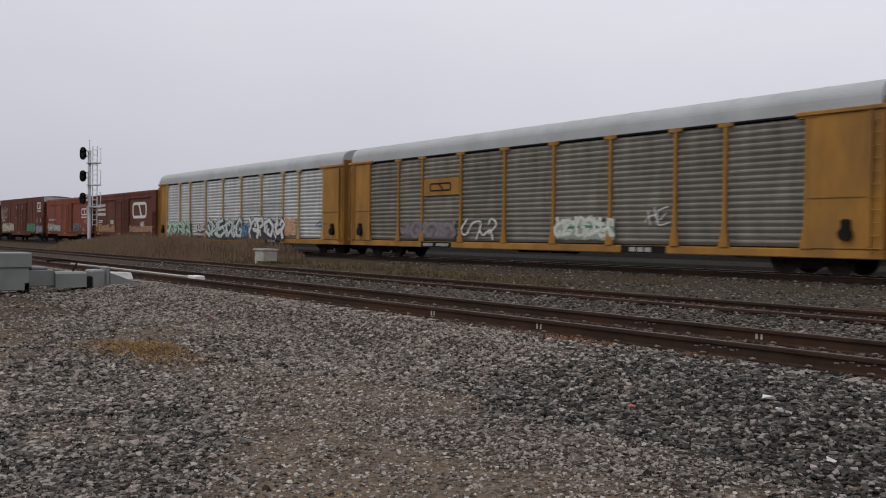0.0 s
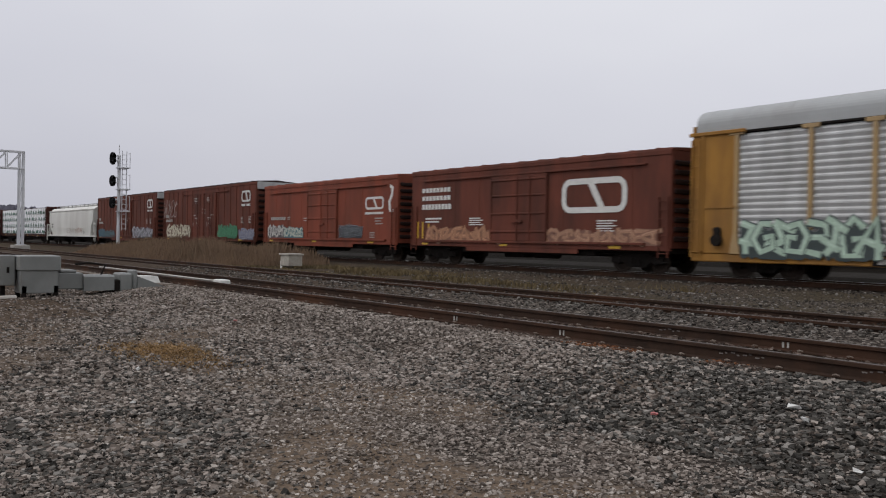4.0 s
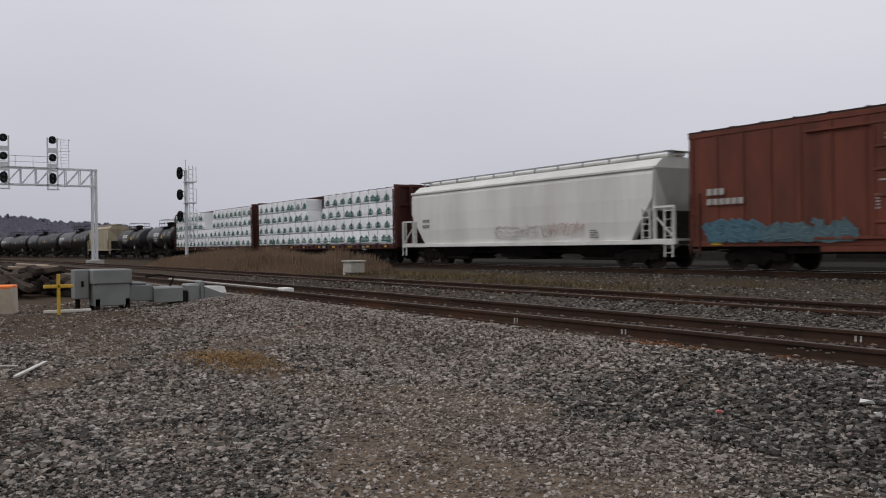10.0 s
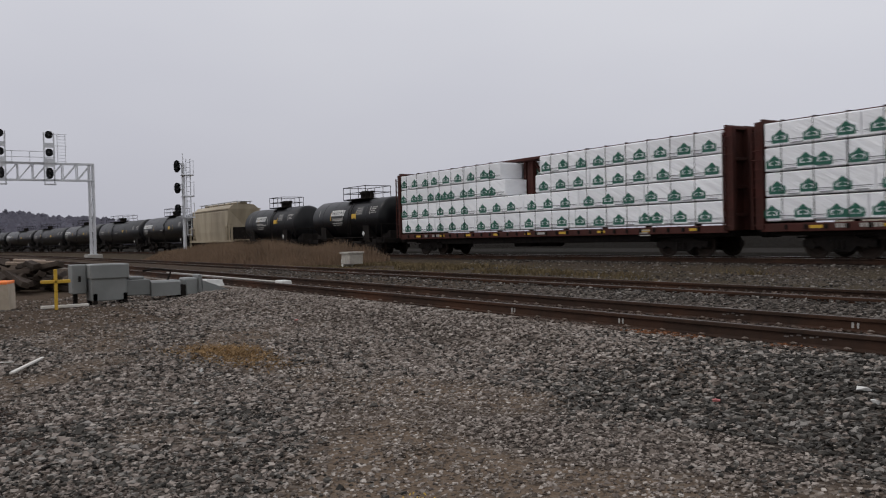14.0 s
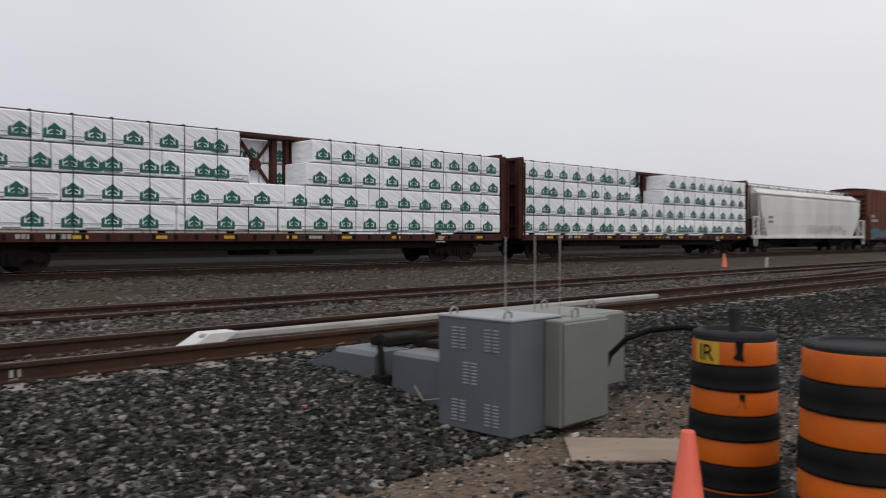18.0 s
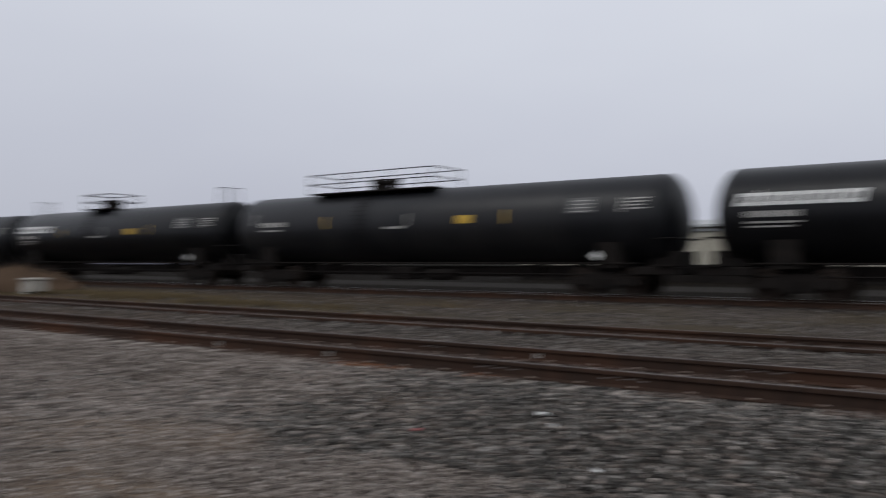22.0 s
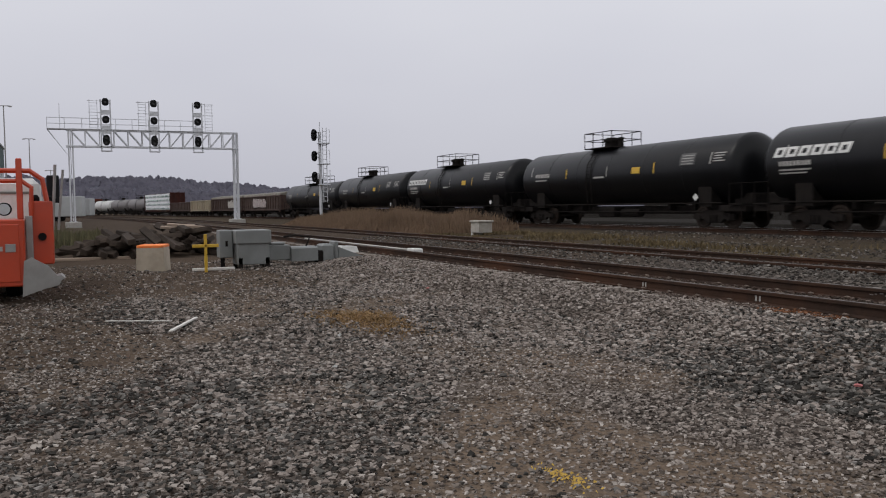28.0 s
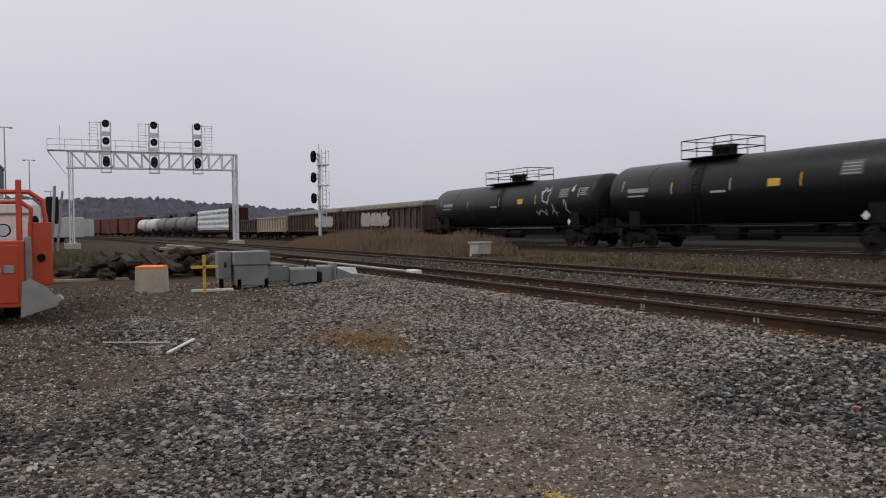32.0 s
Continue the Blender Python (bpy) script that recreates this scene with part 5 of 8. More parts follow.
def make_centerbeam(L, seed, label, wide_gap):
    car = thing("centerbeam_flatcar", label, "freight wagon", group="wagons of the passing train")
    rnd = random.Random(seed)
    a, hw = L / 2, 1.52
    z0, z1 = 1.24, 4.62
    part("deck", Geo().box(-a, -hw, 1.06, a, hw, 1.20, 0.015), DARKRED, car)
    g = Geo().box(-a, -hw - 0.01, 0.92, a, -hw + 0.10, 1.20, 0.015).box(-a, hw - 0.1, 0.92, a, hw + 0.01, 1.20, 0.015)
    part("side_sill", g, DARKRED, car)
    x = -a + 0.9
    while x < a - 0.6:
        part("winch", WINCH_MESH, None, car, at=pose(x, -hw, 0))
        x += 0.72
    x = -a + 1.8
    while x < a - 1:
        part("reflector_strip", STRIP_MESH, None, car, at=pose(x, -hw, 0))
        x += 2.45
    side_bars(car, letter_rows(-a + 2.7, 1.02, 3, 0.11, 0.13) + letter_rows(-a + 3.5, 1.02, 5, 0.11, 0.13) + [(1.0, 1.02, 0.6, 0.1), (a - 4.2, 0.86, 0.55, 0.32)], WHITEDIM, -hw - 0.011)
    # end bulkheads
    for s in (-1, 1):
        b = part("bulkhead", Geo().box(s * (a - 0.10), -hw, 1.0, s * a, hw, 4.78, 0.02), DARKRED, car)
        g = Geo()
        for y in (-hw + 0.12, -0.5, 0.5, hw - 0.12):
            g.box(s * a, y - 0.10, 1.0, s * (a + 0.26), y + 0.10, 4.70, 0.02)
        for z in (1.5, 2.5, 3.5, 4.6):
            g.box(s * a, -hw + 0.2, z, s * (a + 0.18), hw - 0.2, z + 0.12, 0.02)
        part("bulkhead_rib", g, DARKRED, b)
        ladder(b, s * (a + 0.1) - 0.2, -hw, 1.0, 4.5, 0.4, 11, DARKRED)
    # centre beam
    part("top_chord", Geo().box(-a, -0.42, 4.66, a, 0.42, 4.80, 0.02), DARKRED, car)
    for i in range(1, 9):
        x = -a + i * L / 9
        part("post", Geo().box(x - 0.09, -0.10, 1.2, x + 0.09, 0.10, 4.66), DARKRED, car)
    # lumber packs: four layers on both sides; the two upper ones leave a gap in the middle
    hgt = (z1 - z0) / 4
    gap0, gap1 = wide_gap
    for side in (-1, 1):
        ya, yb = (-hw + 0.02, -0.12) if side < 0 else (0.12, hw - 0.02)
        for row in range(4):
            za = z0 + row * hgt
            spans = [(-a + 0.14, a - 0.14)] if row < 2 or side > 0 else [(-a + 0.14, gap0 - (0.0 if row == 3 else -0.35)), (gap1 + (0.0 if row == 3 else -0.3), a - 0.14)]
            for sx0, sx1 in spans:
                m = max(1, round((sx1 - sx0) / (3.6 if side < 0 else 6.0)))
                w = (sx1 - sx0) / m
                off = rnd.uniform(-0.3, 0.3)
                edges = [sx0] + [sx0 + w * i + off for i in range(1, m)] + [sx1]
                for e0, e1 in zip(edges, edges[1:]):
                    jig = rnd.uniform(-0.025, 0.02)
                    p = part("lumber_pack", Geo().box(e0 + 0.012, ya + jig, za + 0.035, e1 - 0.012, yb + jig, za + hgt - 0.012, 0.035), WRAP, car)
                    if side > 0:
                        if row >= 2:
                            for k in range(5):
                                x = gap0 + (k + 0.4) * (gap1 - gap0) / 5
                                if e0 + 0.4 < x < e1 - 0.4:
                                    part("green_emblem", EMBLEM_MESH, None, p, at=pose(x, ya + jig - 0.003, za + 0.1))
                        continue
                    bands = Geo().box(e0 + 0.08, ya + jig - 0.003, za + 0.205, e1 - 0.08, ya + jig, za + 0.232).box(e0 + 0.08, ya + jig - 0.003, za + 0.165, e1 - 0.08, ya + jig, za + 0.175)
                    x = e0 + rnd.uniform(0.25, 0.7)
                    while x < e1 - 0.12:
                        part("green_emblem", EMBLEM_MESH, None, p, at=pose(x, ya + jig - 0.003, za + 0.115 + rnd.uniform(-0.025, 0.025)))
                        if x + 0.95 < e1:
                            bands.box(x + 0.38, ya + jig - 0.003, za + 0.075, x + 0.85, ya + jig, za + 0.115)
                        x += 1.16 if rnd.random() > 0.12 else 0.62
                    part("print_band", bands, WRAPGREY, p, "grey printed lines along the wrap", kind="stuff")
            # straps
        g = Geo()
        x = -a + 0.8
        while x < a - 0.4:
            top = 4.66 if not gap0 < x < gap1 else z0 + 2 * hgt
            g.box(x - 0.012, ya - 0.022 if side < 0 else yb + 0.006, 1.15, x + 0.012, ya - 0.014 if side < 0 else yb + 0.014, top)
            g.box(x - 0.03, side * 0.4, top - 0.01, x + 0.03, side * (hw - 0.02), top + 0.015)
            x += 1.16
            if side < 0:
                part("strap_cable", g, UNDER, car)
                g = Geo()
        if side > 0:
            part("strap_cable", g, UNDER, car, kind="stuff")
    # open cross-braced panel in the gap
    gm = (gap0 + gap1) / 2
    zg = z0 + 2 * hgt
    if gap1 - gap0 > 1:
        for xa, xb, hy in ((gap0 + 0.1, gap0 + 0.24, 0.12), (gap1 - 0.24, gap1 - 0.1, 0.12), (gm - 0.85, gm - 0.65, 0.14), (gm + 0.65, gm + 0.85, 0.14)):
            part("gap_post", Geo().box(xa, -hy, zg, xb, hy, 4.66), DARKRED, car)
        part("cross_brace", Geo().beam((gm - 0.7, -0.03, zg), (gm + 0.7, -0.03, 4.66), 0.10), DARKRED, car)
        part("cross_brace", Geo().beam((gm + 0.7, 0.03, zg), (gm - 0.7, 0.03, 4.66), 0.10), DARKRED, car)
        part("brace_hub", Geo().cyl((gm, -0.12, zg + 0.9 * hgt), (gm, 0.12, zg + 0.9 * hgt), 0.2, 8), DARKRED, car)
    running_gear(car, L, 1.06)
    return car


DIMPANEL = mat("faded_data_panel", (0.10, 0.10, 0.10), (0.05, 0.05, 0.05), rough=0.7, scale=14)


def make_tank(L, R, paintmat, seed, label, big=False, platform=0.0, walk_l=2.6, tag=None, marks=True, placard=True, rail_end=0, name=(0.9, 0.58)):
    car = thing("tank_wagon", label, "freight wagon", group="wagons of the passing train")
    rnd = random.Random(seed)
    a = L / 2
    zc = 1.06 + R
    dome = R * 0.42
    prof = [(0.02, -a)] + [(R * math.sin(t), -a + dome * (1 - math.cos(t))) for t in np.linspace(0.25, math.pi / 2, 7)] + [(R * math.sin(t), a - dome * (1 - math.cos(t))) for t in np.linspace(math.pi / 2, 0.25, 7)] + [(0.02, a)]
    part("tank", Geo().lathe(prof, (0, 0, zc), "x", 40), paintmat, car, smooth=True)
    for i in range(1, 6):
        x = -a + dome + (L - 2 * dome) * i / 6
        part("weld_seam", Geo().lathe([(R, x - 0.03), (R + 0.008, x - 0.02), (R + 0.008, x + 0.02), (R, x + 0.03)], (0, 0, zc), "x", 40), paintmat, car, smooth=True)
    for s in (-1, 1):
        part("saddle", Geo().prism([(-1.25, 0.95), (1.25, 0.95), (1.3, zc - 0.5), (0.7, 1.15), (0, 1.04), (-0.7, 1.15), (-1.3, zc - 0.5)], s * (a - 2.6), s * (a - 1.8)).box(s * (a - 3.2), -0.25, 0.78, s * (a + 0.25), 0.25, 1.08, 0.02), UNDER, car)
        part("end_sill", Geo().box(s * (a - 1.3), -1.32, 0.74, s * (a + 0.22), 1.32, 1.0, 0.02).box(s * (a - 1.0), -0.75, 0.98, s * (a + 0.02), 0.75, 1.5, 0.04), UNDER, car)
        ep = part("end_platform", Geo().box(s * (a - 0.55), -1.45, 1.02, s * (a + 0.15), 1.45, 1.07), UNDER, car)
        for y in (-1.42, 1.42):
            g = Geo().tube([(s * (a + 0.1), y, 0.5), (s * (a + 0.1), y, 1.9), (s * (a - 0.6), y, 1.9), (s * (a - 0.6), y, 0.5)], 0.022, 6)
            part("hand_rail", g, UNDER, ep)
        part("cross_rail", Geo().tube([(s * (a + 0.1), -1.42, 1.9), (s * (a + 0.1), 1.42, 1.9)], 0.022, 6), UNDER, ep)
    # top platform, rails and manway
    top = zc + R
    px = platform
    w = walk_l / 2
    part("platform", Geo().box(px - w, -0.95, top - 0.04, px + w, 0.95, top + 0.02, 0.01), UNDER, car)
    g = Geo()
    for y in (-0.93, 0.93):
        for h in (0.40, 0.80):
            g.tube([(px - w, y, top + h), (px + w, y, top + h)], 0.022, 6)
        for x in (px - w, px - w * 0.36, px + w * 0.36, px + w):
            g.tube([(x, y, top), (x, y, top + 0.80)], 0.022, 6)
    for x in (px - w, px + w):
        for h in (0.40, 0.80):
            g.tube([(x, -0.93, top + h), (x, 0.93, top + h)], 0.022, 6)
    part("guard_rail", g, UNDER, car)
    mw = part("manway", Geo().lathe([(0.40, 0), (0.40, 0.34), (0.48, 0.36), (0.48, 0.46), (0.30, 0.56), (0.05, 0.58)], (px, 0, top - 0.02), "z", 18), UNDER, car)
    part("valve", Geo().lathe([(0.13, 0.0), (0.13, 0.42), (0.18, 0.42), (0.18, 0.5), (0.05, 0.53)], (px + 0.75, 0, top), "z", 12), UNDER, mw)
    part("valve", Geo().lathe([(0.10, 0.0), (0.10, 0.26), (0.06, 0.32)], (px - 0.7, 0.2, top), "z", 10), UNDER, mw)
    # side ladder
    def on_side(x, t, out=0.02):
        return (x, -(R + out) * math.sin(t), zc + (R + out) * math.cos(t))
    g = Geo()
    for dx in (-0.2, 0.2):
        g.tube([(px + dx, -1.36, 0.7), on_side(px + dx, 1.75, 0.09), on_side(px + dx, 1.2, 0.08), on_side(px + dx, 0.75, 0.08)], 0.02, 5)
    for i in range(9):
        t = 1.75 - i * 0.12
        g.tube([on_side(px - 0.2, t, 0.09), on_side(px + 0.2, t, 0.09)], 0.014, 5)
    part("ladder", g, UNDER, car)
    if rail_end:
        for x, y in ((a - 1.3, -0.35), (a - 1.3, 0.35), (1.3 - a, -0.35), (1.3 - a, 0.35)):
            g = Geo().tube([(x - 0.4, y, top - 0.1), (x - 0.4, y, top + 0.62), (x - 0.3, y, top + 0.7), (x + 0.3, y, top + 0.7), (x + 0.4, y, top + 0.62), (x + 0.4, y, top - 0.1)], 0.022, 6)
            part("grab_hoop", g, UNDER, car)

    def patch(g, x, zlo, w, h, lean=0.0, rise=0.0):
        """Adds a patch that follows the tank's flank, leaning by lean with its height."""
        k = max(2, int(h / 0.12) + 1)
        vs = []
        for i in range(k + 1):
            z = zlo + h * i / k - zc
            p = on_side(0, math.acos(max(-1, min(1, z / (R + 0.004)))), 0.006)
            dx = lean * (rise + h * i / k)
            vs += [(x + dx, p[1], p[2]), (x + w + dx, p[1], p[2])]
        return g.add(vs, [(2 * i, 2 * i + 1, 2 * i + 3, 2 * i + 2) for i in range(k)])

    def decal(name, x, zlo, w, h, material, label="", parent=car):
        return part(name, patch(Geo(), x, zlo, w, h), material, parent, label)

    def bars(x, z, n, w, h, material, gap=0.3, name="stencil"):
        for i in range(n):
            decal(name, x + i * w * (1 + gap), z, w, h, material)

    if big:
        # slanted hollow blocks in place of the owner's name
        nx, nw = -a + name[0], name[1]
        for i in range(6):
            x, w_ = nx + i * nw, nw * 0.86
            g = Geo()
            for q0, q1, za, zb in ((0.0, 1.0, 0.24, 0.34), (0.0, 1.0, 0.52, 0.62), (0.0, 0.3, 0.34, 0.52), (0.7, 1.0, 0.34, 0.52)):
                patch(g, x + w_ * q0, zc + za, w_ * (q1 - q0), zb - za, 0.28, za - 0.24)
            part("name_block", g, WHITE, car)
        bars(nx + 0.3, zc - 0.10, 9, 0.13, 0.18, WHITEDIM)
        decal("stencil_line", nx + 0.3, zc - 0.28, 1.5, 0.06, WHITEDIM)
        decal("stencil_line", nx + 0.3, zc - 0.40, 1.3, 0.05, WHITEDIM)
    elif marks:
        bars(-a + 2.0, zc + 0.1, 9, 0.13, 0.2, WHITEDIM)
        decal("stencil_line", -a + 2.0, zc - 0.1, 1.2, 0.07, WHITEDIM)
    if marks:
        for i in range(5):
            x = -a + 1.5 + i * (L - 3.2) / 4
            decal("reflector_strip", x, zc - 0.05 + (0.25 if i in (0, 4) else 0.0), 0.07, 0.5, SAFETY if i % 2 else WHITEDIM)
        decal("yellow_panel", a * 0.22, zc + 0.0, 0.62, 0.30, SAFETY, "yellow warning panel")
        decal("data_panel", a - 3.6, zc + 0.22, 0.95, 0.52, DIMPANEL, "worn grey data panel")
        for k in range(4):
            decal("stencil_line", a - 1.5, zc + 0.62 - 0.11 * k, 0.7 - 0.08 * (k % 3), 0.045, WHITEDIM)
            decal("stencil_line", a - 3.5, zc + 0.62 - 0.12 * k, 0.75, 0.03, WHITEDIM)
        decal("stencil_line", -1.2, zc - 0.12, 0.9, 0.09, WHITEDIM)
    if placard:
        g = Geo()
        x, z = a - 2.55, 1.35
        g.slab([(x, z - 0.17), (x + 0.17, z), (x, z + 0.17), (x - 0.17, z)], -R * 0.98 - 0.02, -R * 0.98)
        part("placard", g, WHITE, car, "white diamond placard")
    if tag:
        for j, (x0, x1, zz0, zz1, colr) in enumerate(tag):
            r2 = random.Random(seed + j)
            for i in range(7):
                g, x, z = Geo(), x0 + (x1 - x0) * r2.random(), zz0 + r2.random() * (zz1 - zz0)
                for _ in range(6):
                    dx, dz = r2.uniform(-0.22, 0.34), r2.uniform(-0.32, 0.32)
                    for q in range(6):
                        patch(g, x + dx * q / 6, zc + z + dz * q / 6, 0.055, 0.075)
                    x, z = x + dx, max(zz0, min(zz1, z + dz))
                part("graffiti", g, paint(colr), car, "spray-painted scribble")
    for i, lx in enumerate((-a + 3.6, -a + 5.1, a - 5.6, a - 3.9)):
        part("bottom_fitting", Geo().box(lx, -0.5, 0.78, lx + 0.22, 0.5, 1.12, 0.02), UNDER, car)
    part("running_pipe", Geo().tube([(-a + 1.2, -1.28, 1.10), (a - 1.2, -1.28, 1.10)], 0.03, 6), UNDER, car)
    running_gear(car, L, 1.0, stub=True)
    return car


def make_gondola(L, H, body, label, cap=None):
    car = thing("gondola_wagon", label, "freight wagon", group="wagons of the passing train")
    a, hw = L / 2, 1.52
    g = Geo()
    g.box(-a, -hw, 1.0, a, -hw + 0.08, H).box(-a, hw - 0.08, 1.0, a, hw, H).box(-a, -hw + 0.08, 1.0, -a + 0.08, hw - 0.08, H).box(a - 0.08, -hw + 0.08, 1.0, a, hw - 0.08, H).box(-a + 0.08, -hw + 0.08, 1.0, a - 0.08, hw - 0.08, 1.1)
    part("body", g, body, car)
    rm = fix(Geo().slab([(-0.09, 0.95), (0.09, 0.95), (0.07, H - 0.1), (-0.07, H - 0.1)], -hw - 0.14, -hw).mesh("side_rib", body))
    m = int(L / 1.25)
    for i in range(m + 1):
        part("side_rib", rm, None, car, at=pose(-a + 0.12 + (L - 0.24) * i / m, 0, 0))
    part("top_rail", Geo().box(-a, -hw - 0.16, H - 0.12, a, -hw + 0.1, H + 0.03, 0.02).box(-a, hw - 0.1, H - 0.12, a, hw + 0.05, H + 0.03, 0.02), body, car)
    part("side_sill", Geo().box(-a, -hw - 0.1, 0.9, a, -hw + 0.02, 1.08, 0.02), body, car)
    if cap:
        part("cover", Geo().prism([(-hw - 0.1, H + 0.03), (-hw - 0.05, H + 0.25), (0, H + 0.5), (hw + 0.05, H + 0.25), (hw + 0.1, H + 0.03)], -a + 0.05, a - 0.05), cap, car, "pale fabric cover over the load")
        g = Geo()
        for i in range(int(L / 1.4)):
            x = -a + 0.5 + i * 1.4
            g.prism([(-hw - 0.11, H + 0.0), (-hw - 0.07, H + 0.27), (0, H + 0.53), (hw + 0.06, H + 0.27), (hw + 0.11, H)], x, x + 0.08)
        part("cover_bows", g, WHITEDIM, car)
    ladder(car, -a + 0.2, -hw - 0.05, 0.7, H, 0.4, 6, body)
    ladder(car, a - 0.6, -hw - 0.05, 0.7, H, 0.4, 6, body)
    running_gear(car, L, 1.0)
    return car

TANPOST = mat("tan_post_paint", (0.40, 0.27, 0.12), (0.34, 0.225, 0.10), rough=0.65, scale=2.0, stain=(0.25, 0.2, 0.14), sscale=0.7, samount=0.5)

MIDGREY = mat("faded_grey_stencil", (0.17, 0.165, 0.16), (0.24, 0.235, 0.225), rough=0.7, scale=8)

# ---- the train: each wagon with its two ends along the train, in metres behind the origin ----
TRAIN = []


def couple(car, s0, s1):
    TRAIN.append((car, (s0 + s1) / 2))
    return car


c = couple(make_autorack(27.5, RACKPANEL, YELLOW, ("yellow autorack wagon with grimy grey corrugated panels", 11, False)), -9.6, 17.9)
c = couple(make_autorack(28.2, RACKPANEL, YELLOW, ("yellow autorack wagon with grimy panels and graffiti along the sill", 11, False)), -38.4, -10.9)
part("emblem_panel", Geo().box(-7.5, -1.56, 3.05, -4.85, -1.47, 3.85, 0.01), YELLOW, c, "yellow emblem panel")
emblem(c, -7.0, -5.4, 3.25, 3.65, UNDER, -1.562)
scrawl(c, -9.1, -5.1, 0.95, 1.9, 3, (0.19, 0.165, 0.175), (0.15, 0.125, 0.135), -1.56, 4)
scrawl(c, -4.5, -2.2, 0.95, 2.0, 4, None, (0.60, 0.62, 0.60), -1.56, 2)
scrawl(c, 1.3, 4.3, 1.0, 2.05, 5, (0.62, 0.63, 0.56), (0.40, 0.42, 0.36), -1.56, 5)
strokes(c, "green_stroke", [[(1.8, 1.5), (2.9, 1.55), (4.2, 1.5)]], 0.10, paint((0.03, 0.22, 0.10)), -1.575)
scrawl(c, 5.7, 6.75, 1.5, 2.3, 6, None, (0.62, 0.62, 0.60), -1.56, 2)
c = couple(make_autorack(28.0, RACKSILVER, TANPOST, ("silver autorack wagon with yellow ends and large graffiti", 10, True)), -67.4, -39.4)
scrawl(c, -12.0, -7.4, 0.68, 2.1, 7, (0.42, 0.56, 0.45), (0.05, 0.07, 0.07), -1.585, 5)
scrawl(c, -6.2, -4.9, 1.2, 1.9, 8, (0.60, 0.52, 0.50), (0.10, 0.09, 0.09), -1.585, 2)
scrawl(c, -4.3, 1.3, 0.68, 2.3, 9, (0.50, 0.56, 0.53), (0.04, 0.05, 0.06), -1.585, 5)
scrawl(c, 1.3, 2.4, 0.75, 2.0, 10, (0.10, 0.22, 0.38), (0.05, 0.07, 0.12), -1.585, 2)
scrawl(c, 2.5, 7.2, 0.68, 2.4, 11, (0.62, 0.62, 0.60), (0.03, 0.03, 0.04), -1.585, 4)
scrawl(c, 7.3, 8.6, 1.0, 2.2, 12, (0.50, 0.26, 0.12), (0.55, 0.52, 0.45), -1.585, 2)
scrawl(c, 1.8, 7.0, 2.7, 3.3, 13, None, (0.38, 0.39, 0.40), -1.585, 9)
strokes(c, "blue_stroke", [[(11.0, 1.6), (11.5, 1.9), (12.2, 1.75), (11.3, 1.6)]], 0.08, paint((0.04, 0.12, 0.25)), -1.56)

c = couple(make_boxcar(16.3, 4.72, BROWN, "brown boxcar with one sliding door and a large white emblem", ribs=False, doors=1), -84.6, -68.3)
emblem(c, 2.65, 6.1, 2.35, 3.75, WHITE, -1.51)
side_bars(c, letter_rows(-7.2, 3.55, 8, 0.22, 0.22) + letter_rows(-7.2, 3.15, 8, 0.22, 0.22) + letter_rows(-7.2, 2.7, 9, 0.2, 0.26) + [(-6.9, 2.2, 1.3, 0.08), (-6.9, 2.05, 1.1, 0.07), (4.6, 1.6, 1.0, 0.5), (-3.4, 1.9, 1.0, 0.4)], WHITE, -1.515)
part("yellow_bars", Geo().box(-7.6, -1.52, 1.25, -7.5, -1.5, 2.1).box(-7.2, -1.52, 1.25, -7.1, -1.5, 2.1).box(-6.7, -1.52, 1.25, -6.6, -1.5, 2.0), SAFETY, c)
scrawl(c, -6.8, -0.6, 1.0, 1.9, 22, (0.40, 0.20, 0.11), (0.26, 0.12, 0.07), -1.53, 7)
scrawl(c, 1.8, 7.6, 1.0, 1.8, 23, (0.38, 0.21, 0.13), (0.25, 0.12, 0.08), -1.53, 6)

c = couple(make_boxcar(16.2, 4.72, BROWN2, "red-brown boxcar with one door and blue graffiti", ribs=False, doors=1), -102.1, -85.9)
emblem(c, 4.9, 6.75, 2.82, 3.52, WHITE, -1.51)
side_bars(c, letter_rows(4.9, 2.55, 9, 0.17, 0.13, 0.22), WHITE, -1.515)
side_bars(c, letter_rows(-7.0, 2.35, 8, 0.2, 0.2) + [(-4.6, 2.5, 0.35, 0.05), (-4.6, 2.38, 0.3, 0.05), (-2.4, 2.4, 0.6, 0.06), (-2.4, 2.26, 0.5, 0.05), (5.9, 2.3, 0.8, 0.06), (5.9, 2.15, 0.6, 0.05), (6.0, 2.0, 0.7, 0.05), (5.4, 1.5, 0.5, 0.05), (5.4, 1.38, 0.5, 0.05), (5.4, 1.26, 0.5, 0.05)], WHITEDIM, -1.515)
strokes(c, "white_scribble", [[(7.35, 4.05), (7.6, 3.95), (7.55, 3.6), (7.3, 3.2), (7.4, 2.75), (7.65, 2.7)]], 0.2, WHITE, -1.51)
scrawl(c, -7.35, -5.15, 1.1, 2.15, 32, (0.50, 0.49, 0.46), (0.11, 0.10, 0.11), -1.53, 4)
part('blue_field', Geo().box(-5.1, -1.515, 0.95, -2.45, -1.49, 1.5), paint((0.05, 0.14, 0.20)), c, 'dull blue painted field')
scrawl(c, -5.1, -2.45, 1.15, 1.95, 33, (0.46, 0.49, 0.42), (0.06, 0.17, 0.21), -1.53, 5)
scrawl(c, 2.05, 4.55, 1.2, 2.05, 34, (0.03, 0.035, 0.045), (0.34, 0.38, 0.40), -1.53, 5)

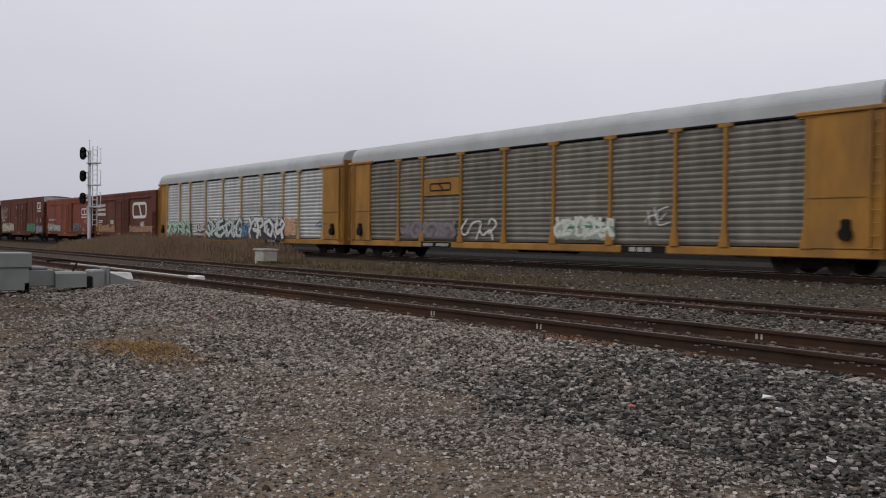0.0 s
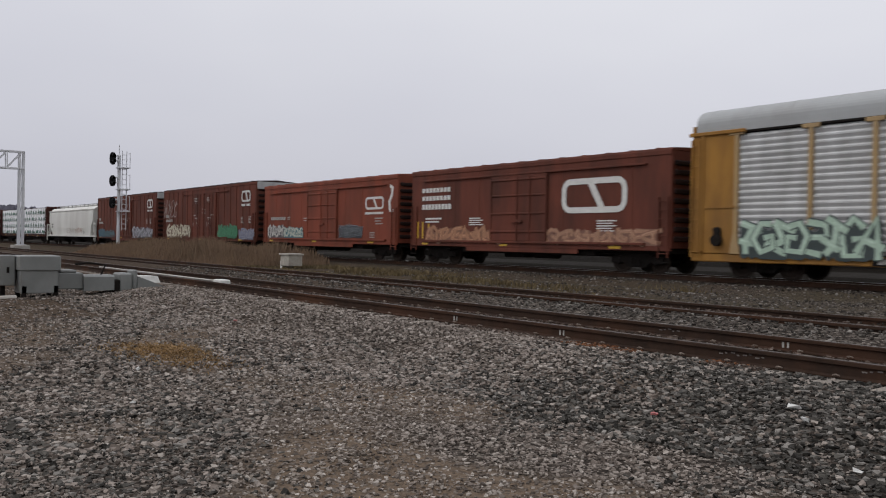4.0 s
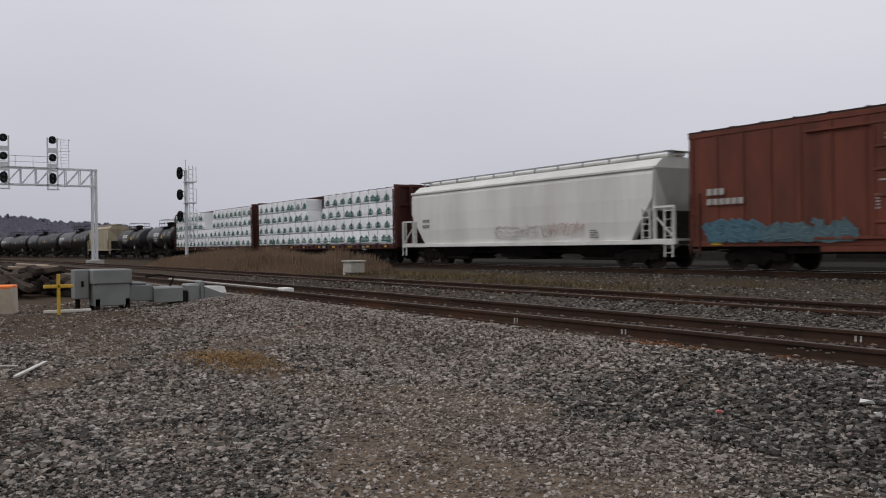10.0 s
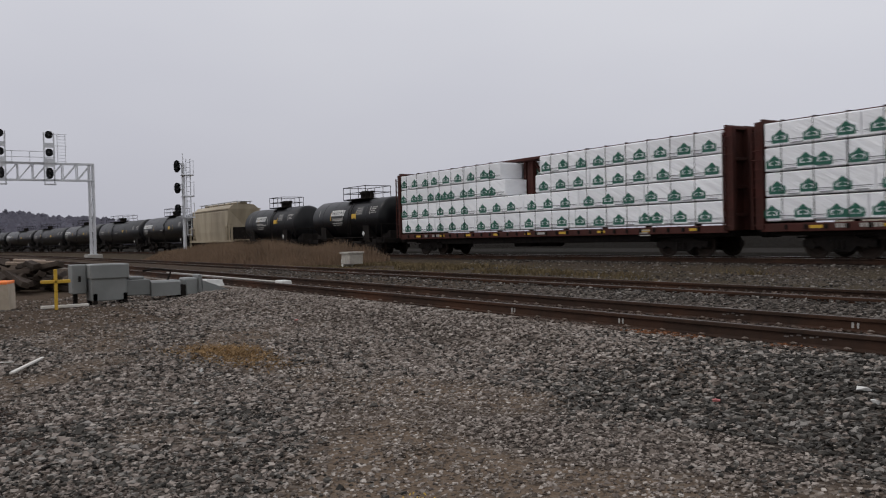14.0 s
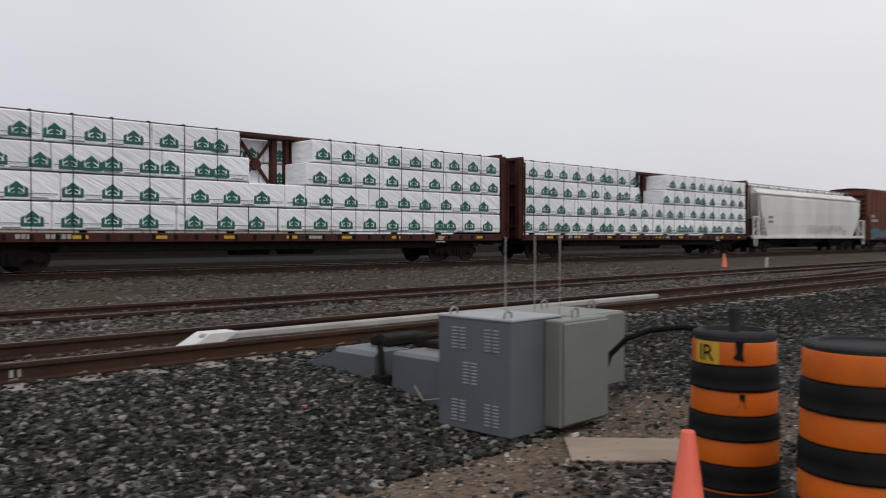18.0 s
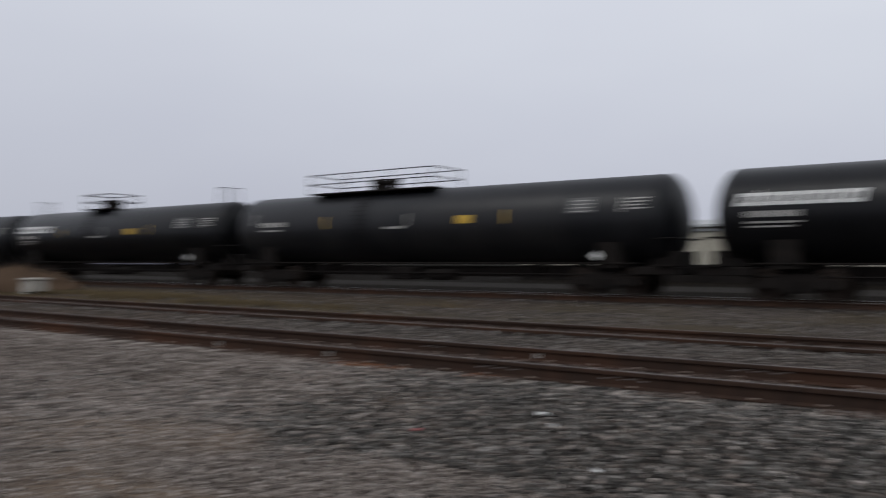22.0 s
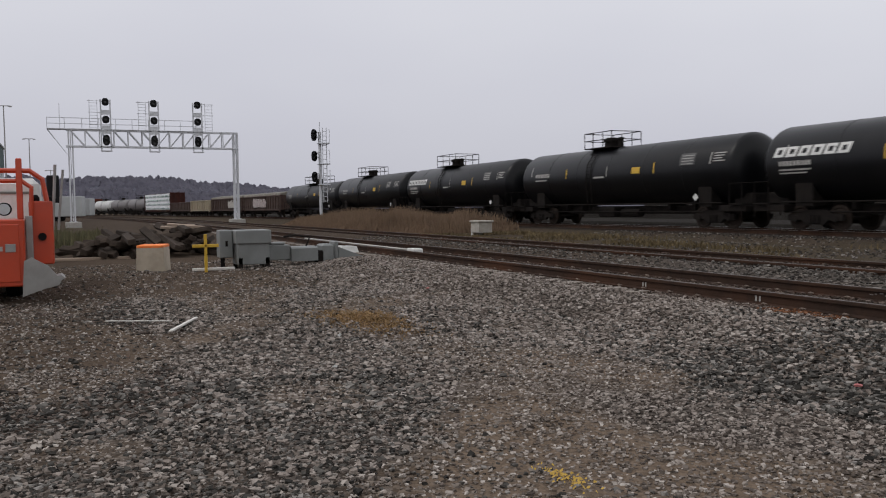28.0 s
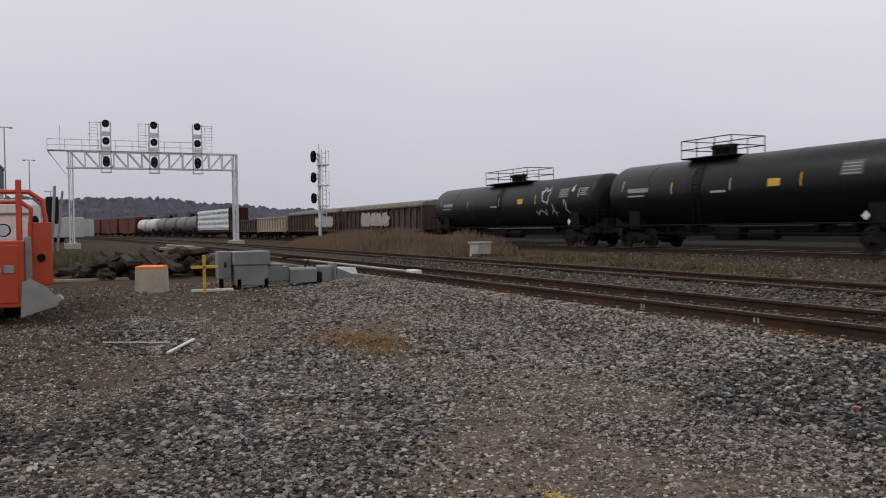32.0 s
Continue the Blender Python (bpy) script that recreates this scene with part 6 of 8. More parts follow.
c = couple(make_boxcar(19.0, 5.2, BROWN, "tall brown double-door boxcar with cream and green graffiti", roof_mat=GALV), -122.4, -103.3)
emblem(c, 7.1, 8.6, 3.72, 4.52, WHITE, -1.565)
side_bars(c, letter_rows(7.1, 3.42, 4, 0.12, 0.15) + letter_rows(7.95, 3.42, 4, 0.12, 0.15), WHITE, -1.562)
side_bars(c, letter_rows(-8.6, 2.75, 3, 0.2, 0.24) + letter_rows(-8.6, 2.4, 6, 0.2, 0.22) + [(-2.0, 4.22, 0.7, 0.05), (-2.0, 4.1, 0.7, 0.05), (-1.9, 3.98, 0.6, 0.05), (-1.85, 3.84, 0.45, 0.05), (0.6, 4.2, 0.7, 0.05), (0.6, 4.08, 0.6, 0.05), (0.65, 3.96, 0.6, 0.05), (0.7, 3.84, 0.5, 0.04), (7.1, 2.2, 0.35, 0.6), (8.4, 2.2, 0.35, 0.6), (-6.8, 1.9, 0.8, 0.35), (-2.3, 2.0, 0.1, 0.4), (0.6, 2.0, 0.1, 0.4), (-1.9, 2.62, 0.62, 0.07), (-1.5, 2.2, 0.09, 0.4), (0.75, 2.62, 0.62, 0.07), (1.0, 2.2, 0.09, 0.4), (-2.2, 2.85, 0.5, 0.05), (1.4, 2.85, 0.5, 0.05), (-0.25, 3.0, 0.07, 0.5), (0.2, 3.0, 0.07, 0.45)], WHITEDIM, -1.59)
scrawl(c, -8.2, -3.0, 1.0, 2.3, 42, (0.58, 0.54, 0.42), (0.16, 0.10, 0.07), -1.60, 6)
scrawl(c, 3.0, 6.4, 1.05, 2.2, 43, (0.03, 0.16, 0.08), (0.10, 0.32, 0.17), -1.60, 5)
scrawl(c, 6.9, 9.2, 1.0, 1.9, 44, (0.17, 0.18, 0.26), (0.40, 0.40, 0.42), -1.60, 4)
scrawl(c, -9.2, -6.0, 2.6, 4.4, 45, None, (0.42, 0.36, 0.34), -1.56, 4)

c = couple(make_boxcar(19.0, 5.2, BROWN, "tall brown double-door boxcar with silver graffiti", roof_mat=GALV), -143.3, -124.2)
emblem(c, 7.1, 8.6, 3.72, 4.52, WHITE, -1.565)
side_bars(c, letter_rows(7.1, 3.42, 4, 0.12, 0.15) + letter_rows(7.95, 3.42, 4, 0.12, 0.15), WHITE, -1.562)
side_bars(c, letter_rows(-8.6, 2.75, 3, 0.2, 0.24) + letter_rows(-8.6, 2.4, 6, 0.2, 0.22) + [(-2.0, 4.22, 0.7, 0.05), (-2.0, 4.1, 0.7, 0.05), (-1.9, 3.98, 0.6, 0.05), (-1.85, 3.84, 0.45, 0.05), (0.6, 4.2, 0.7, 0.05), (0.6, 4.08, 0.6, 0.05), (0.65, 3.96, 0.6, 0.05), (0.7, 3.84, 0.5, 0.04), (7.0, 2.3, 0.3, 0.5), (8.0, 2.3, 0.3, 0.5), (8.2, 1.35, 0.7, 0.55), (-2.3, 2.0, 0.1, 0.5), (-1.5, 2.0, 0.4, 0.1), (0.6, 2.0, 0.1, 0.5), (-1.9, 2.62, 0.62, 0.07), (-1.5, 2.2, 0.09, 0.4), (0.75, 2.62, 0.62, 0.07), (1.0, 2.2, 0.09, 0.4), (-2.2, 2.85, 0.5, 0.05), (1.4, 2.85, 0.5, 0.05)], WHITEDIM, -1.59)
scrawl(c, 2.9, 8.6, 0.95, 2.1, 52, (0.36, 0.36, 0.40), (0.09, 0.09, 0.11), -1.60, 8)
scrawl(c, -8.6, -6.4, 1.0, 1.9, 53, (0.035, 0.10, 0.14), (0.08, 0.19, 0.23), -1.60, 3)
scrawl(c, -6.3, -3.0, 1.0, 1.8, 54, (0.05, 0.10, 0.12), (0.10, 0.17, 0.19), -1.60, 4)

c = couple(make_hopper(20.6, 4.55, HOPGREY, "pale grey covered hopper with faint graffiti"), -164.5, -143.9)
scrawl(c, -1.2, 2.2, 1.4, 2.0, 61, None, (0.52, 0.47, 0.44), -1.56, 5)
scrawl(c, 2.4, 5.2, 1.4, 2.05, 62, None, (0.52, 0.37, 0.33), -1.56, 5)
side_bars(c, letter_rows(-8.0, 2.35, 4, 0.14, 0.18) + letter_rows(-8.0, 2.05, 4, 0.14, 0.18) + [(5.6, 1.3, 0.5, 0.4)], MIDGREY, -1.545)
couple(make_centerbeam(22.7, 71, "loaded centre-beam flatcar with white-wrapped lumber packs", (-1.8, 1.4)), -188.1, -165.4)
couple(make_centerbeam(23.1, 72, "loaded centre-beam flatcar with white lumber packs and a middle gap", (-1.75, 1.2)), -212.6, -189.5)
couple(make_tank(10.7, 1.3, BLACK, 81, "short black tank wagon with white name blocks", big=True, platform=1.0, walk_l=3.2, name=(3.4, 0.34)), -225.9, -215.2)
couple(make_tank(11.4, 1.3, BLACK2, 82, "short black tank wagon with yellow panels", big=True, platform=0.9, walk_l=2.5, name=(3.0, 0.36)), -239.9, -228.5)
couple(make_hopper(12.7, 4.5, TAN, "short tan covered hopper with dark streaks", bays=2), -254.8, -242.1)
couple(make_tank(18.2, 1.5, BLACK, 83, "long black tank wagon with white name blocks", big=True, platform=0.4, walk_l=3.4), -274.1, -255.9)
couple(make_tank(21.0, 1.5, BLACK2, 84, "long dusty black tank wagon with yellow strips", platform=-2.6, walk_l=6.8), -296.2, -275.2)
couple(make_tank(20.0, 1.5, BLACK, 85, "long black tank wagon with name blocks and end hoops", big=True, platform=-1.6, walk_l=2.6, rail_end=1), -316.95, -296.95)
couple(make_tank(20.9, 1.5, BLACK2, 86, "long dusty black tank wagon with a railed platform", platform=-3.9, walk_l=6.8), -338.55, -317.65)
couple(make_tank(20.0, 1.5, BLACK, 87, "long black tank wagon with big white name blocks", big=True, platform=0.2, walk_l=6.0), -359.4, -339.4)
couple(make_tank(18.0, 1.5, BLACK, 88, "plain black tank wagon with yellow strips", platform=-1.6, walk_l=2.4), -378.3, -360.3)
couple(make_tank(17.4, 1.5, BLACK, 89, "black tank wagon with white name blocks", big=True, platform=-1.8, walk_l=3.2), -396.85, -379.45)
couple(make_tank(17.7, 1.5, BLACK, 90, "black tank wagon with yellow warning panel", platform=-2.1, walk_l=3.1), -415.25, -397.55)
couple(make_tank(21.0, 1.42, BLACK2, 91, "dusty dark tank wagon with white graffiti", platform=0.0, walk_l=5.4, tag=[(4.0, 9.0, -0.7, 0.6, (0.50, 0.52, 0.50))]), -437.1, -416.0)
GONBROWN = mat("rusty_gondola", (0.060, 0.030, 0.022), (0.040, 0.022, 0.018), rough=0.8, scale=2, stain=(0.14, 0.10, 0.08), sscale=0.8, samount=0.5)
COVER = mat("pale_cover_cloth", (0.22, 0.20, 0.165), (0.15, 0.135, 0.11), rough=0.8, scale=2)
c = couple(make_gondola(20.2, 2.85, GONBROWN, "rusty brown gondola with a pale cover and graffiti", COVER), -458.6, -438.4)
scrawl(c, -4, 3, 1.3, 2.6, 93, (0.42, 0.34, 0.33), (0.52, 0.50, 0.47), -1.68, 6)
c = couple(make_gondola(20.2, 2.85, GONBROWN, "rusty brown gondola with a pale cover", COVER), -480.0, -459.8)
scrawl(c, 2, 8, 1.3, 2.6, 95, (0.45, 0.42, 0.38), (0.50, 0.48, 0.44), -1.68, 5)
couple(make_gondola(14.5, 2.75, TAN, "short tan gondola with ribbed sides"), -495.7, -481.2)
couple(make_gondola(16.5, 2.6, GONBROWN, "low empty gondola of rusty steel"), -512.2, -495.7)
couple(make_centerbeam(22.8, 97, "loaded centre-beam flatcar with white wrapped lumber", (-0.2, 0.2)), -536.2, -513.4)
TANKGREY = mat("grey_tank_paint", (0.16, 0.15, 0.15), (0.11, 0.10, 0.10), rough=0.6, scale=1.5)
TANKWHITE = mat("white_tank_paint", (0.55, 0.55, 0.54), (0.42, 0.42, 0.41), rough=0.5, scale=1.5)
couple(make_tank(16.4, 1.45, TANKGREY, 98, "dull grey tank wagon with a platform", marks=False, placard=False), -553.8, -537.4)
couple(make_tank(16.4, 1.45, TANKGREY, 100, "dull grey tank wagon with a platform", marks=False, placard=False), -571.6, -555.2)
couple(make_tank(16.4, 1.45, TANKWHITE, 102, "white tank wagon with a platform", marks=False, placard=False), -589.4, -573.0)
for k in range(4):
    couple(make_boxcar(16.3, 4.6, BROWN, "brown boxcar at the tail of the train", ribs=False, doors=1), -607.3 - k * 18.2, -591.0 - k * 18.2)

PACE = ((0, 12.4), (4, 12.25), (8, 12.1), (13, 12.0), (16, 11.85), (17.5, 11.75), (18.3, 12.1), (21, 12.0), (22, 11.2), (23, 11.5), (26, 11.6), (29, 11.5), (32, 11.35))


def run_out(t):
    """How far the train has come since the start."""
    d = 0.0
    for (t0, v0), (t1, v1) in zip(PACE, PACE[1:]):
        if t <= t0:
            break
        e = min(t, t1)
        v = v0 + (v1 - v0) * (e - t0) / (t1 - t0)
        d += (v0 + v) / 2 * (e - t0)
    return d


def motions():
    for car, s in TRAIN:
        rows = []
        for k in range(33):
            x, y, a = along(s + run_out(k), MAIN_Y)
            rows.append((k, pose(x, y, MAIN_Z, 0, 0, math.degrees(a))))
        walk(car, rows)

# ---- signals ----
def signal_head(parent, x, y, z, h=1.0, face=1.0, r=0.3):
    """A black signal head, its oval backing plate facing along x, with hooded lenses."""
    zc, rz = z + h / 2, h / 2
    oval = [(y + r * math.copysign(abs(math.cos(a)) ** 0.8, math.cos(a)), zc + rz * math.copysign(abs(math.sin(a)) ** 0.8, math.sin(a))) for a in np.linspace(0, 6.2832, 25)[:-1]]
    hd = part("signal_head", Geo().prism(oval, x, x + 0.05 * face).box(x - 0.30 * face, y - r * 0.55, z + h * 0.14, x, y + r * 0.55, z + h * 0.86, 0.05), SIGBLACK, parent, "black signal head")
    for k in ((0.28, 0.72) if h > r * 2.4 else (0.5,)):
        zz = z + h * k
        part("hood", Geo().cyl((x + 0.05 * face, y, zz), (x + 0.42 * face, y, zz), r * 0.46, 14, caps=False), SIGBLACK, hd)
        part("lens", Geo().cyl((x + 0.05 * face, y, zz), (x + 0.07 * face, y, zz), r * 0.38, 12), LENS, hd)
    return hd


def make_mast():
    X, Y = -76.6, 22.0
    m = thing("signal_mast", "tall galvanised signal mast with three black heads and a ladder", "signal mast", pose(X, Y, -0.85) @ Matrix.Diagonal((1.335, 1.335, 1.335, 1)))
    part("mast_base", Geo().box(-0.3, -0.3, 0.2, 0.3, 0.3, 0.62, 0.03), CONC, m)
    part("mast_pole", Geo().cyl((0, 0, 0.3), (0, 0, 6.9), 0.11, 12).cyl((0, 0, 6.9), (0, 0, 7.6), 0.03, 6), GALVWHITE, m)
    for z in (3.35, 4.82, 6.25):
        for dz in (0.22, 0.55):
            part("bracket", Geo().box(-0.05, -0.45, z + dz, 0.05, 0.05, z + dz + 0.1), GALVWHITE, m)
        signal_head(m, 0.0, -0.42, z, 0.84 if z > 5 else 0.74, 1.0, 0.21)
    g = Geo()
    for y in (0.18, 0.46):
        g.tube([(0.1, y, 1.9), (0.1, y, 7.2)], 0.03, 5)
    for i in range(16):
        g.tube([(0.1, 0.18, 2.0 + i * 0.33), (0.1, 0.46, 2.0 + i * 0.33)], 0.022, 5)
    for z in (3.2, 4.65, 6.1):
        g.tube([(0, 0, z), (0.1, 0.58, z), (0.45, 0.58, z), (0.45, 0.15, z)], 0.03, 5)
        g.tube([(0.45, 0.58, z), (0.45, 0.58, z + 0.95), (0.1, 0.58, z + 0.95)], 0.022, 5)
    part("ladder", g, GALVWHITE, m, "ladder with small platforms")
    for z in (3.14, 4.59, 6.04):
        part("platform", Geo().box(-0.2, -0.15, z, 0.5, 0.62, z + 0.05), GALVWHITE, m)


make_mast()


def make_gantry():
    X = -88.0
    y0, y1 = 0.55, 16.2
    zb, zt = 7.75, 9.35
    m = thing("signal_bridge", "galvanised truss signal bridge with three pairs of black signals", "signal bridge", pose(X, 0, -0.3))
    for y in (y0, y1):
        part("footing", Geo().box(-0.7, y - 0.75, -0.2, 0.7, y + 0.75, 0.45, 0.05), CONC, m)
        g = Geo()
        for dx in (-0.32, 0.32):
            for dy in (-0.18, 0.18):
                g.box(dx - 0.07, y + dy - 0.07, 0.45, dx + 0.07, y + dy + 0.07, zt)
        z, k = 0.6, 0
        while z < zt - 1.0:
            g.beam((-0.32, y, z), (0.32, y, z + 0.9), 0.05) if k % 2 else g.beam((0.32, y, z), (-0.32, y, z + 0.9), 0.05)
            z += 0.9
            k += 1
        g.box(-0.45, y - 0.4, 0.42, 0.45, y + 0.4, 0.5)
        part("leg", g, GALVWHITE, m)
    for dx in (-0.45, 0.45):
        g = Geo().box(dx - 0.07, y0 - 0.4, zb - 0.07, dx + 0.07, y1 + 0.2, zb + 0.07).box(dx - 0.07, y0 - 0.4, zt - 0.07, dx + 0.07, y1 + 0.2, zt + 0.07)
        n = 12
        for i in range(n):
            a, b = y0 + (y1 - y0) * i / n, y0 + (y1 - y0) * (i + 1) / n
            g.beam((dx, a, zb), (dx, a, zt), 0.09)
            g.beam((dx, a, zt), (dx, b, zb), 0.09) if i < n / 2 else g.beam((dx, a, zb), (dx, b, zt), 0.09)
        part("truss", g, GALVWHITE, m)
    g = Geo()
    for i in range(13):
        y = y0 + (y1 - y0) * i / 12
        g.beam((-0.45, y, zb), (0.45, y, zb), 0.05).beam((-0.45, y, zt), (0.45, y, zt), 0.05)
    part("cross_braces", g, GALVWHITE, m)
    g = Geo()
    for z in (zt + 0.55, zt + 1.1):
        g.tube([(0.5, y0 - 2.0, z), (0.5, 13.0, z)], 0.035, 5)
    y = y0 - 2.0
    while y < 13.1:
        g.tube([(0.5, y, zt), (0.5, y, zt + 1.1)], 0.03, 5)
        y += 1.52
    g.tube([(0, y0 - 2.0, zt), (0, y0, zt), (0, y0, zb - 1.2), (0, y0 - 2.0, zt)], 0.05, 5).tube([(0, y0 - 0.9, zt), (0, y0 - 0.9, zt + 2.5)], 0.03, 5)
    part("walkway_rail", g, GALVWHITE, m, "walkway hand rail")
    part("walkway", Geo().box(0.05, y0 - 2.0, zt + 0.03, 0.6, 13.0, zt + 0.08), GALVWHITE, m)
    for yy, flip in ((3.75, 0), (8.2, 0), (12.4, 1)):
        fr = part("signal_frame", Geo().box(0.42, yy - 0.5, zb - 0.5, 0.52, yy - 0.37, zt + 2.95).box(0.42, yy + 0.37, zb - 0.5, 0.52, yy + 0.5, zt + 2.95).box(0.42, yy - 0.5, zb - 0.5, 1.0, yy + 0.5, zb - 0.40).box(0.40, yy - 0.37, zt + 1.5, 0.50, yy + 0.37, zt + 1.95).box(0.40, yy - 0.37, zb + 1.25, 0.50, yy + 0.37, zt + 0.45), GALVWHITE, m)
        for z in (zb + 0.1, zt + 0.65, zt + 2.35):
            signal_head(fr, 0.55, yy, z, 1.05 if z < zb + 1 else 0.74, 1.0, 0.33)
        g = Geo()
        s = -1 if not flip else 1
        for dy in (0.75, 1.45):
            g.tube([(0.5, yy + s * dy, zt), (0.5, yy + s * dy, zt + 2.9)], 0.03, 5)
        for i in range(9):
            g.tube([(0.5, yy + s * 0.75, zt + 0.3 * i + 0.2), (0.5, yy + s * 1.45, zt + 0.3 * i + 0.2)], 0.02, 5)
        g.tube([(0.5, yy + s * 0.3, zt + 1.7), (0.5, yy + s * 1.6, zt + 1.7)], 0.03, 5).tube([(0.5, yy + s * 0.3, zt + 2.8), (0.5, yy + s * 1.6, zt + 2.8)], 0.03, 5)
        part("ladder", g, GALVWHITE, fr)


make_gantry()

# ---- switch machine and heater at the west end ----
def make_west_switch():
    m = thing("switch_machine", "grey switch machine with a junction cabinet beside the near track", "switch machine", pose(-22.0, 4.37, FLOOR))
    part("junction_cabinet", Geo().box(-0.4, -0.42, 0.12, 0.4, 0.40, 0.68, 0.02), CABWEST, m)
    part("cabinet_lid", Geo().box(-0.45, -0.46, 0.66, 0.45, 0.45, 1.02, 0.025), CABWEST, m, "overhanging grey lid")
    part("rear_cabinet", Geo().box(-0.55, -0.80, 0.30, 0.0, -0.47, 1.02, 0.02), CABWEST, m)
    part("cabinet_latch", Geo().box(0.0, -0.66, 0.6, 0.02, -0.60, 0.74, 0.005), UNDER, m)
    for lx, ly in ((-0.4, -0.4), (0.3, -0.4), (-0.4, 0.3), (0.3, 0.3), (-0.3, -0.75)):
        part("cabinet_leg", Geo().box(lx, ly, -0.04, lx + 0.1, ly + 0.1, 0.30), UNDER, m)
    part("duct", Geo().box(-0.3, 0.40, 0.20, 0.25, 1.00, 0.60, 0.02), CABWEST, m)
    part("duct_cap", Geo().box(-0.3, 0.48, 0.60, 0.22, 0.86, 0.67, 0.02), CABWEST, m)
    part("machine_housing", Geo().slab([(-0.4, 0.16), (0.35, 0.16), (0.35, 0.50), (0.28, 0.54), (-0.3, 0.54), (-0.4, 0.50)], 1.0, 1.72), CABWEST, m)
    part("crank_handle", Geo().tube([(-0.1, 1.5, 0.5), (-0.1, 1.62, 0.78), (-0.1, 1.2, 0.84), (-0.1, 0.9, 0.80)], 0.03, 6), UNDER, m)
    part("dark_linkage", Geo().box(-0.35, 1.72, 0.1, 0.25, 1.9, 0.42, 0.03), UNDER, m)
    part("motor_cover", Geo().box(-0.4, 1.88, 0.12, 0.25, 2.2, 0.58, 0.04), CABWEST, m)
    part("motor_cap", Geo().box(-0.3, 2.22, 0.16, 0.2, 2.34, 0.66, 0.03), CABWEST, m)
    part("gear_cover", Geo().add([(-0.3, 2.34, 0.06), (0.2, 2.34, 0.06), (0.2, 2.34, 0.50), (-0.3, 2.34, 0.50), (-0.3, 3.05, 0.06), (0.2, 3.05, 0.06), (0.2, 3.05, 0.22), (-0.3, 3.05, 0.22)], [(0, 1, 2, 3), (4, 7, 6, 5), (0, 4, 5, 1), (1, 5, 6, 2), (2, 6, 7, 3), (3, 7, 4, 0)]), CABWEST, m)


make_west_switch()


def duct_pair(x0, x1, y, z, name, label, k=1.0):
    m = thing(name, label, "point heater duct", pose(0, 0, 0))
    part("duct", Geo().box(x0, y, z, x1, y + 0.10 * k, z + 0.09 * k, 0.02), DUCT, m)
    part("duct", Geo().box(x0 + 0.35, y + 0.16, z - 0.01, x1, y + 0.16 + 0.09 * k, z - 0.01 + 0.08 * k, 0.02), DUCT, m)
    return m


d = duct_pair(-31.0, -19.95, 8.20, 0.0, "heater_duct", "white point-heater ducts along the rail", 0.5)
part("duct_end", Geo().box(-20.4, 8.16, -0.10, -19.9, 8.42, 0.07, 0.02), WHITE, d)
d = duct_pair(4.42, 13.6, 8.20, 0.005, "heater_duct", "white point-heater ducts along the rail")
part("duct_end", Geo().slab([(4.15, -0.10), (4.5, 0.1), (4.85, 0.1), (4.5, -0.10)], 8.18, 8.48), WHITE, d)
solid("heater_shield", Geo().add([(-24.3, 7.35, -0.30), (-23.7, 7.35, -0.30), (-23.7, 7.95, -0.22), (-24.3, 7.95, -0.22), (-24.3, 7.45, 0.02), (-23.8, 7.45, 0.02), (-23.8, 7.9, 0.0), (-24.3, 7.9, 0.0)], [(0, 3, 2, 1), (4, 5, 6, 7), (0, 1, 5, 4), (1, 2, 6, 5), (2, 3, 7, 6), (3, 0, 4, 7)]), WHITE, "white slanted heater shield at the ballast edge", "heater shield")


def cross_stake():
    m = thing("marker_stake", "yellow wooden cross-shaped marker stake in the dirt", "marker stake", pose(-21.3, 3.1, FLOOR))
    part("upright", Geo().box(-0.04, -0.035, -0.1, 0.04, 0.035, 0.95, 0.01), SAFETY, m)
    part("crossbar", Geo().box(-0.05, -0.32, 0.62, -0.04 + 0.08, 0.32, 0.70, 0.01), SAFETY, m)
    part("ground_bar", Geo().box(-0.3, -0.3, 0.02, -0.2, 0.75, 0.09, 0.01), WOODPALE, m)


cross_stake()


CREAM = mat("cream_stained_concrete", (0.50, 0.43, 0.34), (0.42, 0.36, 0.28), rough=0.9, scale=5, bump=0.15, stain=(0.26, 0.21, 0.16), sscale=2.0, samount=0.5)


def spray_block(x, y, w, d, h, rz, name_label):
    m = thing("concrete_block", name_label, "concrete block", pose(x, y, FLOOR, 0, 0, rz), group="concrete blocks")
    part("block", Geo().slab([(-w / 2, -0.1), (w / 2, -0.1), (w * 0.46, h), (-w * 0.46, h)], -d / 2, d / 2), CREAM, m)
    part("sprayed_rim", Geo().box(-w * 0.47, -d / 2 - 0.008, h - 0.07, w * 0.47, d / 2 + 0.008, h + 0.012, 0.02), ORANGESPRAY, m, "fluorescent orange sprayed rim")


